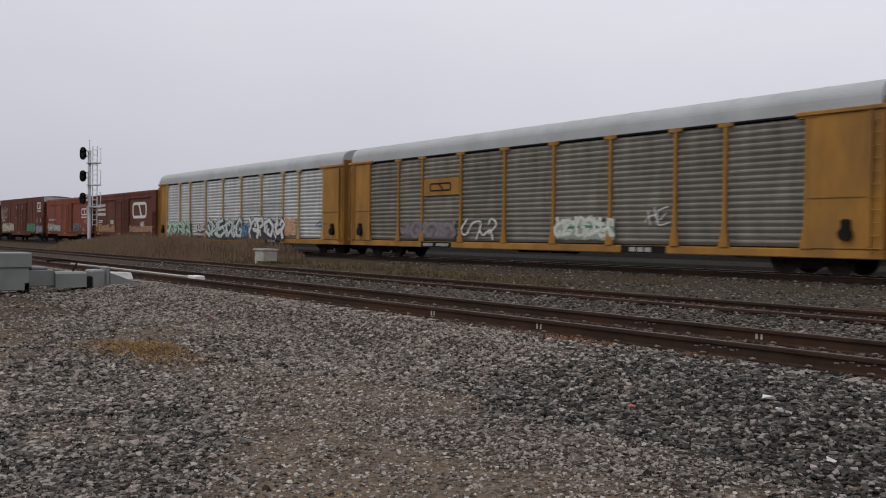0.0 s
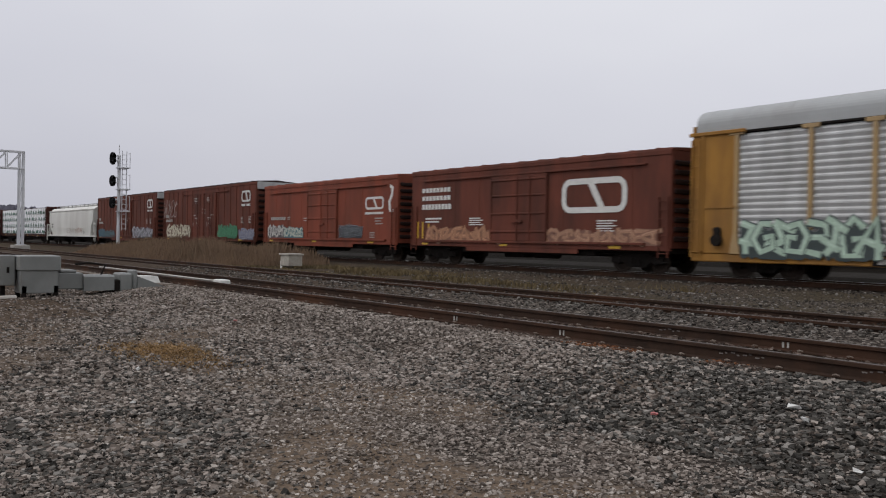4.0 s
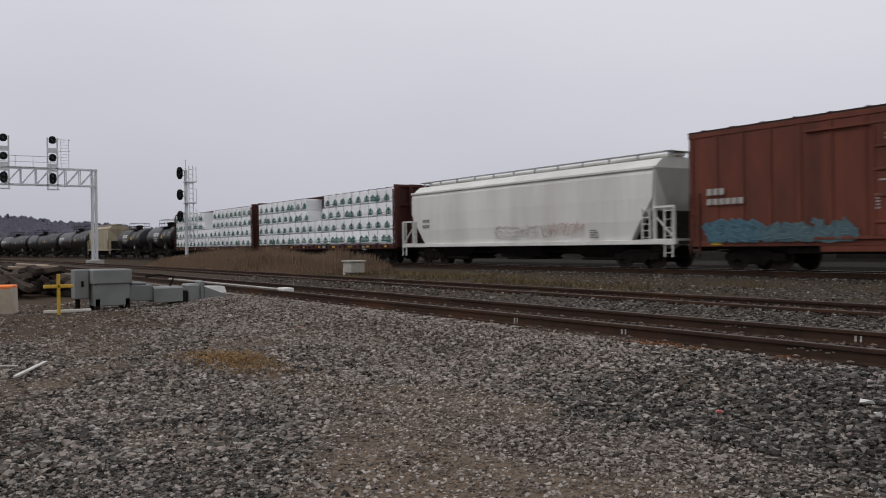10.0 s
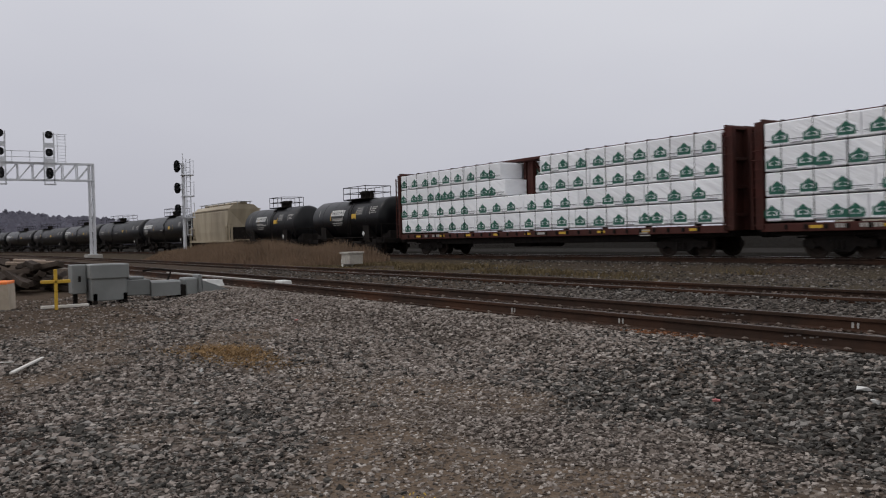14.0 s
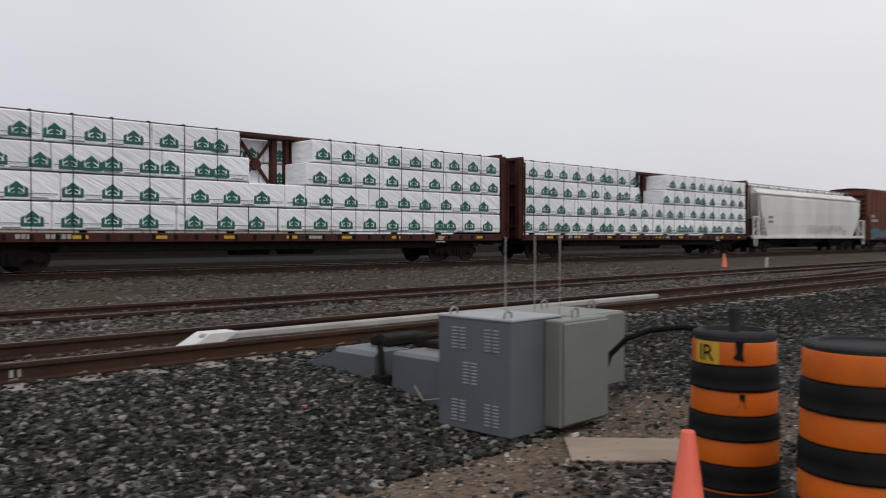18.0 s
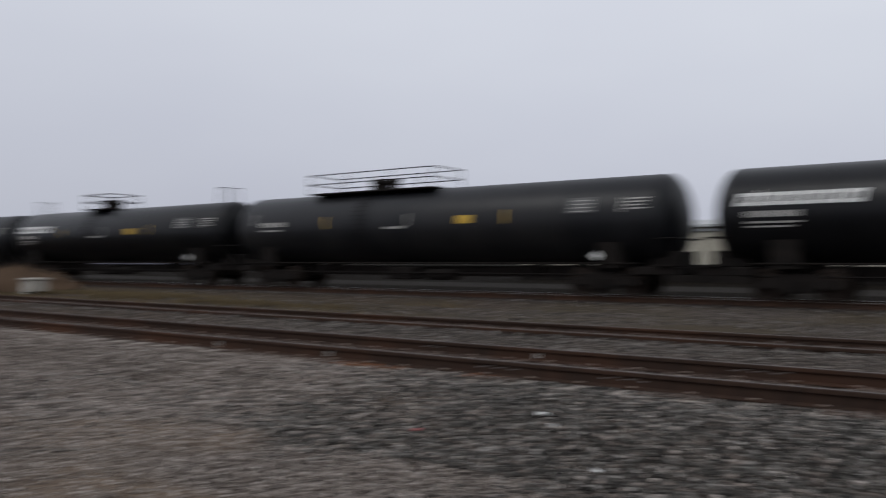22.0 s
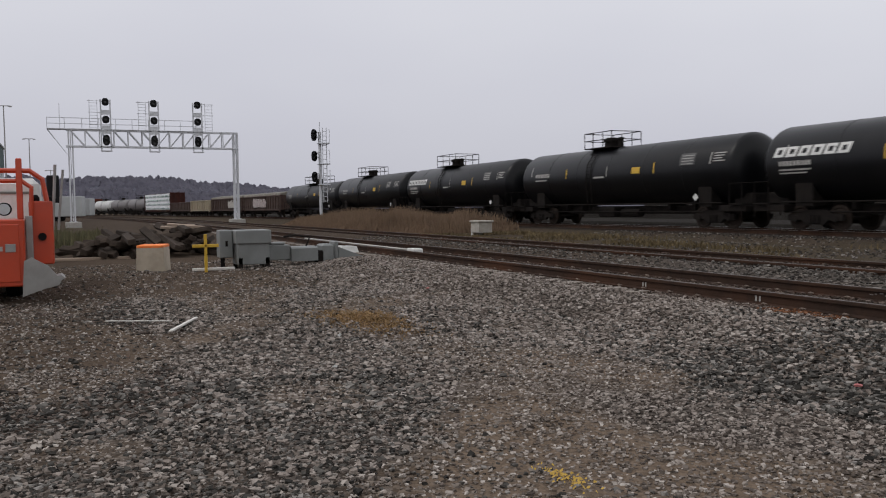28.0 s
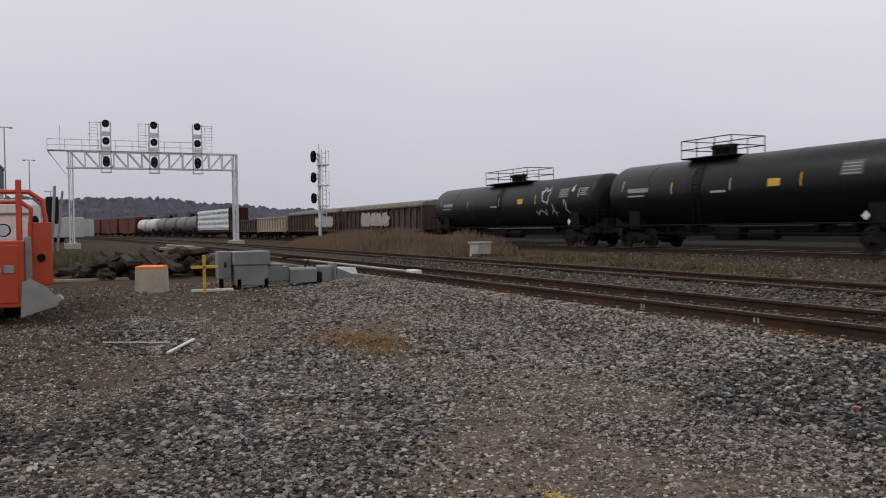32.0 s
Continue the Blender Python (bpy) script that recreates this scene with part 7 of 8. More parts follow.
def edge_block(x, y, w, d, h, rz, name_label):
    """A block whose front and side edges alone are sprayed; its front faces -x before it is turned."""
    m = thing("concrete_block", name_label, "concrete block", pose(x, y, FLOOR, 0, 0, rz), group="concrete blocks")
    part("block", Geo().box(-d / 2, -w / 2, -0.05, d / 2, w / 2, h, 0.02), PALEBLOCK, m)
    part("sprayed_edge", Geo().add([(-d / 2 - 0.004, -w / 2, h - 0.11), (-d / 2 - 0.004, -w / 2 + 0.10, h - 0.075), (-d / 2 - 0.004, 0.03, h - 0.06), (-d / 2 - 0.004, w / 2, h - 0.075), (-d / 2 - 0.004, w / 2, h - 0.006), (-d / 2 - 0.004, -w / 2, h - 0.006), (-d / 2 + 0.01, -w / 2, h - 0.006), (-d / 2 + 0.01, w / 2, h - 0.006)], [(0, 1, 2, 3, 4, 5), (5, 4, 7, 6)]), ORANGESPRAY, m, "orange sprayed front edge")
    part("sprayed_edge", Geo().box(-d / 2 - 0.006, -w / 2 - 0.006, 0.0, -d / 2 + 0.05, -w / 2 + 0.055, h - 0.02, 0.004), ORANGESPRAY, m, "orange sprayed corner")
    part("sprayed_edge", Geo().box(-d / 2, -w / 2 - 0.006, h - 0.06, d / 2 - 0.02, -w / 2 + 0.03, h + 0.006, 0.004), ORANGESPRAY, m, "orange sprayed side edge")


PALEBLOCK = mat("pale_dirty_block", (0.42, 0.395, 0.35), (0.32, 0.295, 0.26), rough=0.9, scale=7, bump=0.15, stain=(0.19, 0.17, 0.145), sscale=2.5, samount=0.6)


spray_block(-22.9, 2.0, 0.72, 0.85, 0.66, 74, "pale concrete block with orange sprayed top")


def tie_pile():
    rnd = random.Random(12)
    tie = fix(Geo().box(-1.1, -0.12, -0.09, 1.1, 0.12, 0.09, 0.012).mesh("old_tie", TIMBER))
    pale = fix(Geo().box(-0.45, -0.12, -0.08, 0.45, 0.12, 0.08, 0.012).mesh("tie_offcut", TIMBER))
    p = thing("tie_pile", "untidy pile of old dark railway ties", "tie pile", pose(-31.3, 2.6, FLOOR))
    for i in range(95):
        x, y = rnd.uniform(-2.2, 2.0), rnd.uniform(-2.3, 1.9)
        hmax = 0.55 + 0.36 * math.exp(-((y - 0.9) / 1.1) ** 2) - 0.2 * max(0.0, -y - 1.0)
        part("old_tie", tie if rnd.random() < 0.6 else pale, None, p, at=pose(x, y, 0.09 + rnd.random() * hmax, rnd.uniform(-45, 45), rnd.uniform(-12, 12), rnd.gauss(5, 24)))
    for x, y, z, rz in ((-0.5, 1.2, 1.0, 70), (0.2, 1.5, 0.95, 95), (-1.0, 1.0, 0.9, 60)):
        part("pale_offcut", Geo().box(-0.5, -0.1, -0.05, 0.5, 0.1, 0.05, 0.01), BOARD, p, at=pose(x, y, z, 5, 4, rz))
    part("kerb_timber", Geo().box(2.3, -6.5, -0.02, 2.5, -0.2, 0.09, 0.02), BOARD, p, "long pale timber on the ground")


tie_pile()

# lath and wire lying in the yard
m = thing("wooden_lath", "pale wooden lath lying on the gravel", "lath", pose(-11.4, 1.335, FLOOR + 0.03, 0, 1.5, 161))
part("lath", Geo().box(-0.78, -0.024, 0, 0.8, 0.024, 0.025, 0.005), WOODPALE, m)
m = thing("wooden_lath", "thin pale lath lying on the gravel", "lath", pose(-12.1, 0.82, FLOOR + 0.03, 0, 0, 60))
part("lath", Geo().box(-0.48, -0.010, 0, 0.48, 0.010, 0.012, 0.003), WOODPALE, m)

# red scraps, white stones
for x, y in ((-13.71, 5.87), (-4.62, 5.75), (3.9, 5.6)):
    solid("red_scrap", Geo().slab([(-0.03, 0), (0.025, 0.0), (0.035, 0.01), (0.0, 0.018), (-0.025, 0.012)], -0.02, 0.02), RED, "small faded red plastic scrap on the ballast", "scrap", pose(x, y, yard_z(x, y) + 0.02, 5, 0, 40), group="red scraps")
scatter("white_stones", WHITE, "single white stones on the dark ballast", [(x, y, yard_z(x, y) + 0.02) for x, y in ((-3.74, 6.48), (-3.5, 6.2), (-0.6, 5.3), (-0.45, 5.35), (-1.9, 4.9), (-9.5, 2.9), (-7.7, 2.3), (-2.7, 5.4), (0.7, 5.5))], [0.05, 0.035, 0.045, 0.045, 0.03, 0.03, 0.03, 0.03, 0.035])


STRAW = mat("yellow_flakes", (0.50, 0.32, 0.05), (0.40, 0.26, 0.06), rough=0.8, scale=8)


def leaf_litter():
    rnd = random.Random(9)
    vs, fs = [], []
    for _ in range(90):
        x, y = -3.87 + rnd.gauss(0, 0.12), 2.48 + rnd.gauss(0, 0.05)
        s, a = rnd.uniform(0.006, 0.016), rnd.uniform(0, 3.1)
        o = len(vs)
        z = yard_z(x, y) + 0.03
        vs += [(x + s * math.cos(a), y + s * math.sin(a), z + rnd.uniform(0, 0.015)), (x - s * math.sin(a) * 0.6, y + s * math.cos(a) * 0.6, z + 0.01), (x - s * math.cos(a), y - s * math.sin(a), z), (x + s * math.sin(a) * 0.6, y - s * math.cos(a) * 0.6, z)]
        fs.append((o, o + 1, o + 2, o + 3))
    me = bpy.data.meshes.new("leaf_litter")
    me.from_pydata(vs, [], fs)
    me.materials.append(STRAW)
    tagged(new("leaf_litter", me), "scatter of yellow flakes on the gravel", "litter", kind="stuff")


leaf_litter()

# ---- east end: heater cabinets, drums, cones ----
def louvres(parent, x, y0, z0, axis="x"):
    for c_ in range(2):
        g = Geo()
        for r in range(7):
            g.box(x - 0.010, y0 + c_ * 0.085, z0 + r * 0.026, x - 0.001, y0 + c_ * 0.085 + 0.055, z0 + r * 0.026 + 0.009)
        part("louvre", g, SLOT, parent, "punched louvre slots", kind="stuff")


def make_heater():
    m = thing("heater_cabinet", "blue-grey steel switch heater cabinet with louvres and a side box", "heater cabinet", pose(4.72, 4.13, -0.43, 0, 0, 1.5))
    body = part("cabinet", Geo().box(0, 0, 0.06, 0.62, 0.76, 0.94, 0.012), CABGREY, m)
    part("cabinet_top", Geo().box(-0.008, -0.008, 0.93, 0.626, 0.768, 0.955, 0.008), CABTOP, body)
    for y, z in ((0.12, 0.70), (0.46, 0.70), (0.34, 0.43), (0.12, 0.13), (0.46, 0.13)):
        louvres(body, 0.0, y, z)
    sb = part("side_box", Geo().box(0.40, -0.16, 0.10, 1.05, 0.0, 0.93, 0.012), CABGREEN, m, "greenish side box with door")
    part("box_door", Geo().box(0.42, -0.185, 0.12, 1.03, -0.16, 0.91, 0.01), CABGREEN, sb)
    part("rear_box", Geo().box(0.80, -0.02, 0.30, 1.55, 0.95, 0.93, 0.02), CABGREEN, m)
    for x, y in ((0.08, 0.66), (0.08, 0.1), (0.7, -0.08), (1.2, 0.6), (1.5, 0.3)):
        g = Geo().tube([(x - 0.04, y, 0.93), (x - 0.04, y, 0.99), (x, y, 1.01), (x + 0.04, y, 0.99), (x + 0.04, y, 0.93)], 0.010, 6)
        part("lifting_eye", g, STEELGREY, m)
    for x, y in ((0.51, 0.48), (0.645, 0.28), (0.845, 0.175)):
        part("antenna", Geo().cyl((x, y, 0.92), (x, y, 1.58), 0.005, 5), STEELGREY, m, "thin upright rod")
    part("skid", Geo().box(0.0, 0.05, -0.06, 1.1, 0.15, 0.06, 0.01).box(0.0, 0.6, -0.06, 1.1, 0.7, 0.06, 0.01), TIMBER, m)
    part("tag", Geo().box(0.45, -0.24, -0.02, 0.53, -0.22, 0.07), WHITE, m, "small white tag")
    part("cable", Geo().tube([(1.06, -0.1, 0.40), (1.08, -0.16, 0.60), (1.14, -0.28, 0.74), (1.22, -0.46, 0.82), (1.28, -0.72, 0.86), (1.26, -1.0, 0.84), (1.15, -1.3, 0.78), (0.98, -1.52, 0.72)], 0.024, 8), RUBBER, m, "thick black hose", smooth=True)
    return m


make_heater()


def make_east_switch():
    m = thing("switch_machine", "grey switch machine with low housings beside the rail", "switch machine", pose(5.25, 5.05, -0.44))
    part("machine_housing", Geo().slab([(-0.2, 0.0), (0.38, 0.0), (0.38, 0.53), (-0.16, 0.53), (-0.2, 0.50)], 0.0, 0.80), CABGREY, m)
    part("motor_cover", Geo().slab([(-0.25, 0.0), (0.2, 0.0), (0.2, 0.50), (-0.2, 0.50), (-0.25, 0.46)], 1.0, 1.6), CABGREY, m)
    part("gear_cover", Geo().add([(-0.2, 1.6, 0.0), (0.15, 1.6, 0.0), (0.15, 1.6, 0.48), (-0.2, 1.6, 0.48), (-0.15, 2.3, 0.0), (0.15, 2.3, 0.0), (0.15, 2.3, 0.24), (-0.15, 2.3, 0.24)], [(0, 1, 2, 3), (4, 7, 6, 5), (0, 4, 5, 1), (1, 5, 6, 2), (2, 6, 7, 3), (3, 7, 4, 0)]), CABGREY, m)
    part("hand_lever", Geo().cyl((-0.22, 0.9, 0.2), (-0.25, 0.92, 0.62), 0.03, 8).lathe([(0.05, 0), (0.04, 0.05), (0.01, 0.08)], (-0.25, 0.92, 0.62), "z", 10).box(-0.3, 0.84, 0.2, -0.15, 0.98, 0.30), UNDER, m)
    part("cable", Geo().tube([(-0.2, 0.5, 0.25), (-0.28, 0.3, 0.16), (-0.25, 0.1, 0.2), (-0.2, -0.05, 0.35)], 0.008, 6), BOARD, m)
    for q in ((0.3, 0.95, 0.5, 0.9, 1.05, 0.62), (0.2, 0.2, 0.52, 0.8, 0.8, 0.60), (0.1, 1.2, 0.5, 0.7, 1.5, 0.60), (0.9, 0.9, 0.3, 1.6, 1.2, 0.5), (0.8, 1.4, 0.34, 1.9, 1.55, 0.46), (0.38, 0.3, 0.3, 1.3, 0.6, 0.58)):
        part("dark_linkage", Geo().box(*q, 0.02), UNDER, m)
    part("throw_rod", Geo().tube([(0.2, 1.8, 0.3), (1.4, 3.2, 0.28)], 0.04, 6), UNDER, m)


make_east_switch()


def make_drum(x, y, r, rz, label, top=0.96, period=0.283, rise=0.05, topper=False):
    """Bands from the lid down, each black one a little proud of the orange ones."""
    m = thing("traffic_drum", label, "traffic drum", pose(x, y, -0.41, 0, 0, rz), group="traffic drums")
    part("base", Geo().lathe([(r * 1.28, 0.0), (r * 1.3, 0.05), (r * 1.1, 0.09), (r, 0.10)], (0, 0, 0), "z", 28), RUBBER, m)
    z1, i = top, 0
    while z1 > 0.09:
        z0 = max(0.07, z1 - period / 2)
        m_ = RUBBER if i % 2 else ORANGE
        rr = r * (0.94 + 0.014 * i) + (0.008 if i % 2 else 0.0)
        if i % 2:
            prof = [(rr - 0.02, z0), (rr + 0.004, z0 + 0.004), (rr + 0.005, z0 + 0.018), (rr - 0.003, z0 + 0.024), (rr - 0.001, (z0 + z1) / 2), (rr - 0.004, z1 - 0.012), (rr - 0.02, z1)]
        else:
            prof = [(rr - 0.02, z0), (rr - 0.003, z0 + 0.003), (rr, z0 + 0.012), (rr - 0.003, z1 - 0.012), (rr - 0.006, z1 - 0.003), (rr - 0.02, z1)]
        part("band", Geo().lathe(prof, (0, 0, 0), "z", 40), m_, m, "black rubber band" if i % 2 else "scuffed orange reflective band", smooth=True)
        z1 -= period / 2
        i += 1
    part("lid", Geo().lathe([(r * 0.925, top - 0.004), (r * 0.93, top + rise * 0.5), (r * 0.90, top + rise * 0.8), (r * 0.80, top + rise), (r * 0.72, top + rise), (r * 0.68, top + rise * 0.5), (0.02, top + rise * 0.5)], (0, 0, 0), "z", 36), RUBBERGREY, m, "dark moulded lid")
    if topper:
        part("handle", Geo().box(-0.03, -0.025, top + 0.02, 0.03, 0.025, top + 0.15, 0.01).lathe([(0.035, top + 0.14), (0.035, top + 0.17), (0.015, top + 0.18)], (0, 0, 0), "z", 12), RUBBERGREY, m)
        for z, a_, k in ((top - 0.06, 212, 1.0), (top - 0.06 - period, 216, 0.75)):
            t = math.radians(a_)
            part("tar_drip", Geo().prism([(-0.02 * k, 0.065 * k), (0.028 * k, 0.065 * k), (0.022 * k, -0.005), (0.03 * k, -0.05 * k), (-0.03 * k, -0.035 * k), (-0.012 * k, 0.0)], -0.004, 0.004), RUBBER, m, "black tar drip", at=pose(r * 0.943 * math.cos(t), r * 0.943 * math.sin(t), z, 0, 0, a_))
    return m


RUBBERGREY = mat("weathered_rubber", (0.020, 0.021, 0.022), (0.032, 0.033, 0.034), rough=0.8, scale=4, spec=0.15)
DRUM_A = (4.71, 2.39)
a_ = make_drum(*DRUM_A, 0.255, 0, "orange and black striped traffic drum with yellow sticker", 0.96, 0.283, 0.05, topper=True)
DRUM_B = (4.36, 1.54)
make_drum(*DRUM_B, 0.31, 30, "orange and black striped traffic drum", 1.012, 0.30, 0.03)
# yellow sticker with the black letters on the first drum
def around(x, z, r, a0):
    """A place on the drum's flank, x metres round it from the angle a0."""
    t = math.radians(a0) + x / r
    return r * math.cos(t), r * math.sin(t), z


g = Geo()
for i in range(8):
    x0, x1 = i * 0.021, (i + 1) * 0.021
    g.add([around(x0, 0.826, 0.242, 147), around(x1, 0.826, 0.242, 147), around(x1, 0.955, 0.242, 147), around(x0, 0.955, 0.242, 147)], [(0, 1, 2, 3)])
st = part("sticker", g, SAFETY, a_, "yellow sticker with black letters")
for word, x0 in (("I", 0.030), ("R", 0.058)):
    fc = bpy.data.curves.new("letter", "FONT")
    fc.body, fc.size, fc.resolution_u = word, 0.135, 3
    fo = bpy.data.objects.new("letter", fc)
    fm = bpy.data.meshes.new_from_object(fo)
    bpy.data.objects.remove(fo)
    for v in fm.vertices:
        v.co = around(x0 + v.co.x, 0.843 + v.co.y, 0.2438, 147)
    fm.materials.clear()
    fm.materials.append(RUBBER)
    part("letter", fm, None, st, "black letter")


def make_cone(x, y, s, label, z=-0.41):
    m = thing("traffic_cone", label, "traffic cone", pose(x, y, z), group="traffic cones")
    part("cone_base", Geo().box(-0.18 * s, -0.18 * s, 0, 0.18 * s, 0.18 * s, 0.035, 0.01), RUBBER, m)
    part("cone_body", Geo().lathe([(0.135 * s, 0.035), (0.12 * s, 0.06), (0.035 * s, 0.70 * s), (0.028 * s, 0.71 * s), (0.02 * s, 0.70 * s)], (0, 0, 0), "z", 24), CONEPINK, m, smooth=True)


make_cone(3.56, 2.05, 0.92, "faded orange traffic cone beside the drum")
make_cone(38.3, 19.35, 1.0, "faded orange traffic cone beside the main track", -0.37)
edge_block(5.68, 1.435, 0.44, 1.15, 0.66, 14.0, "pale block with orange sprayed edges beside the drums")
solid("black_cable", Geo().tube([(4.95, 1.62, -0.12), (5.0, 1.5, -0.13), (5.02, 1.36, -0.2), (5.03, 1.2, -0.22), (5.1, 1.05, -0.36)], 0.022, 6), RUBBER, "thick black cable across the block", "cable", smooth=True)
solid("plywood_board", Geo().box(-0.47, -0.32, 0, 0.47, 0.32, 0.02, 0.006), BOARD, "weathered plywood board lying on the ground", "board", pose(5.15, 3.35, -0.385, 0, 0, -48))
solid("marker_post", Geo().box(-0.03, -0.03, 0, 0.03, 0.03, 0.55, 0.005), WHITE, "thin white marker post by the track", "marker post", pose(36.0, 16.2, -0.3), group="marker posts")
solid("marker_post", Geo().box(-0.03, -0.03, 0, 0.03, 0.03, 0.55, 0.005), WHITE, "thin white marker post by the track", "marker post", pose(52.0, 16.2, -0.3), group="marker posts")


# ---- verge: concrete box, grass ----
def make_trackside_box():
    m = thing("relay_box", "low grey concrete relay box in the weeds", "relay box", pose(-38.1, 19.4, -0.36))
    part("box", Geo().box(-0.42, -0.38, 0.15, 0.5, 0.38, 0.68, 0.02), PALEBLOCK, m)
    part("lid", Geo().box(-0.5, -0.44, 0.68, 0.56, 0.44, 0.78, 0.02), PALEBLOCK, m)
    part("foot", Geo().box(-0.62, -0.3, -0.1, -0.36, 0.3, 0.42, 0.03), WHITE, m)


make_trackside_box()


def grass(name, label, material, spots, hmin, hmax, w=0.02, lean=0.35, seed=1):
    """Blades as bent strips, one mesh."""
    rnd = random.Random(seed)
    vs, fs = [], []
    for x, y, z, k in spots:
        h = rnd.uniform(hmin, hmax) * k
        a = rnd.uniform(0, 6.283)
        dx, dy = math.cos(a) * lean * h * rnd.random(), math.sin(a) * lean * h * rnd.random()
        b = rnd.uniform(0, 3.14)
        wx, wy = math.cos(b) * w, math.sin(b) * w
        o = len(vs)
        vs += [(x - wx, y - wy, z - 0.02), (x + wx, y + wy, z - 0.02), (x + wx * 0.7 + dx * 0.35, y + wy * 0.7 + dy * 0.35, z + h * 0.55), (x - wx * 0.7 + dx * 0.35, y - wy * 0.7 + dy * 0.35, z + h * 0.55), (x + dx, y + dy, z + h)]
        fs += [(o, o + 1, o + 2, o + 3), (o + 3, o + 2, o + 4)]
    me = bpy.data.meshes.new(name)
    me.from_pydata(vs, [], fs)
    me.materials.append(material)
    return tagged(new(name, me), label, "grass", kind="stuff")


def make_grass():
    rnd = random.Random(3)
    tall, low, patch = [], [], []
    for _ in range(44000):
        x = rnd.uniform(-74, -41.5)
        y = rnd.uniform(17.2, 23.6)
        k = 0.62 + 0.55 * max(0.0, noise.noise((x * 0.22, y * 0.3, 5.0)) + 0.25)
        k *= min(1.0, (x + 75) / 6) * min(1.0, (y - 16.8) / 1.6) * min(1.0, (-40.8 - x) / 2.5)
        tall.append((x, y, height(x, y), k))
    for _ in range(14000):
        x, y = rnd.uniform(-40, -8), rnd.uniform(15.8, 22.5)
        if noise.noise((x * 0.15, y * 0.35, 8.0)) + (-(x + 24) * 0.02) > 0.02:
            low.append((x, y, height(x, y), 1.0))
    for _ in range(5000):
        x, y = rnd.gauss(-10.8, 0.62), 3.62 + rnd.gauss(0, 0.26)
        x += (y - 3.6) * 0.5
        patch.append((x, y, yard_z(x, y), 1.0 if rnd.random() < 0.8 else 1.6))
    grass("dead_weeds", "tall dead brown weeds on the verge", DEADGRASS, tall, 0.75, 1.6, 0.03, 0.3, 1)
    grass("verge_grass", "low dull brown grass on the verge", VERGEGRASS, low, 0.06, 0.24, 0.025, 1.3, 2)
    grass("dry_grass_patch", "small flattened patch of dry yellow grass", DRYGRASS, patch, 0.010, 0.035, 0.009, 3.2, 3)
    left = []
    for _ in range(5000):
        x, y = rnd.uniform(-46, -33), rnd.uniform(-3.5, 1.4)
        left.append((x, y, FLOOR, 0.6 + 0.7 * abs(noise.noise((x * 0.4, y * 0.4, 2.0)))))
    grass("yard_weeds", "rough weeds behind the tie pile", GREENGRASS, left, 0.4, 1.1, 0.03, 0.35, 4)


make_grass()


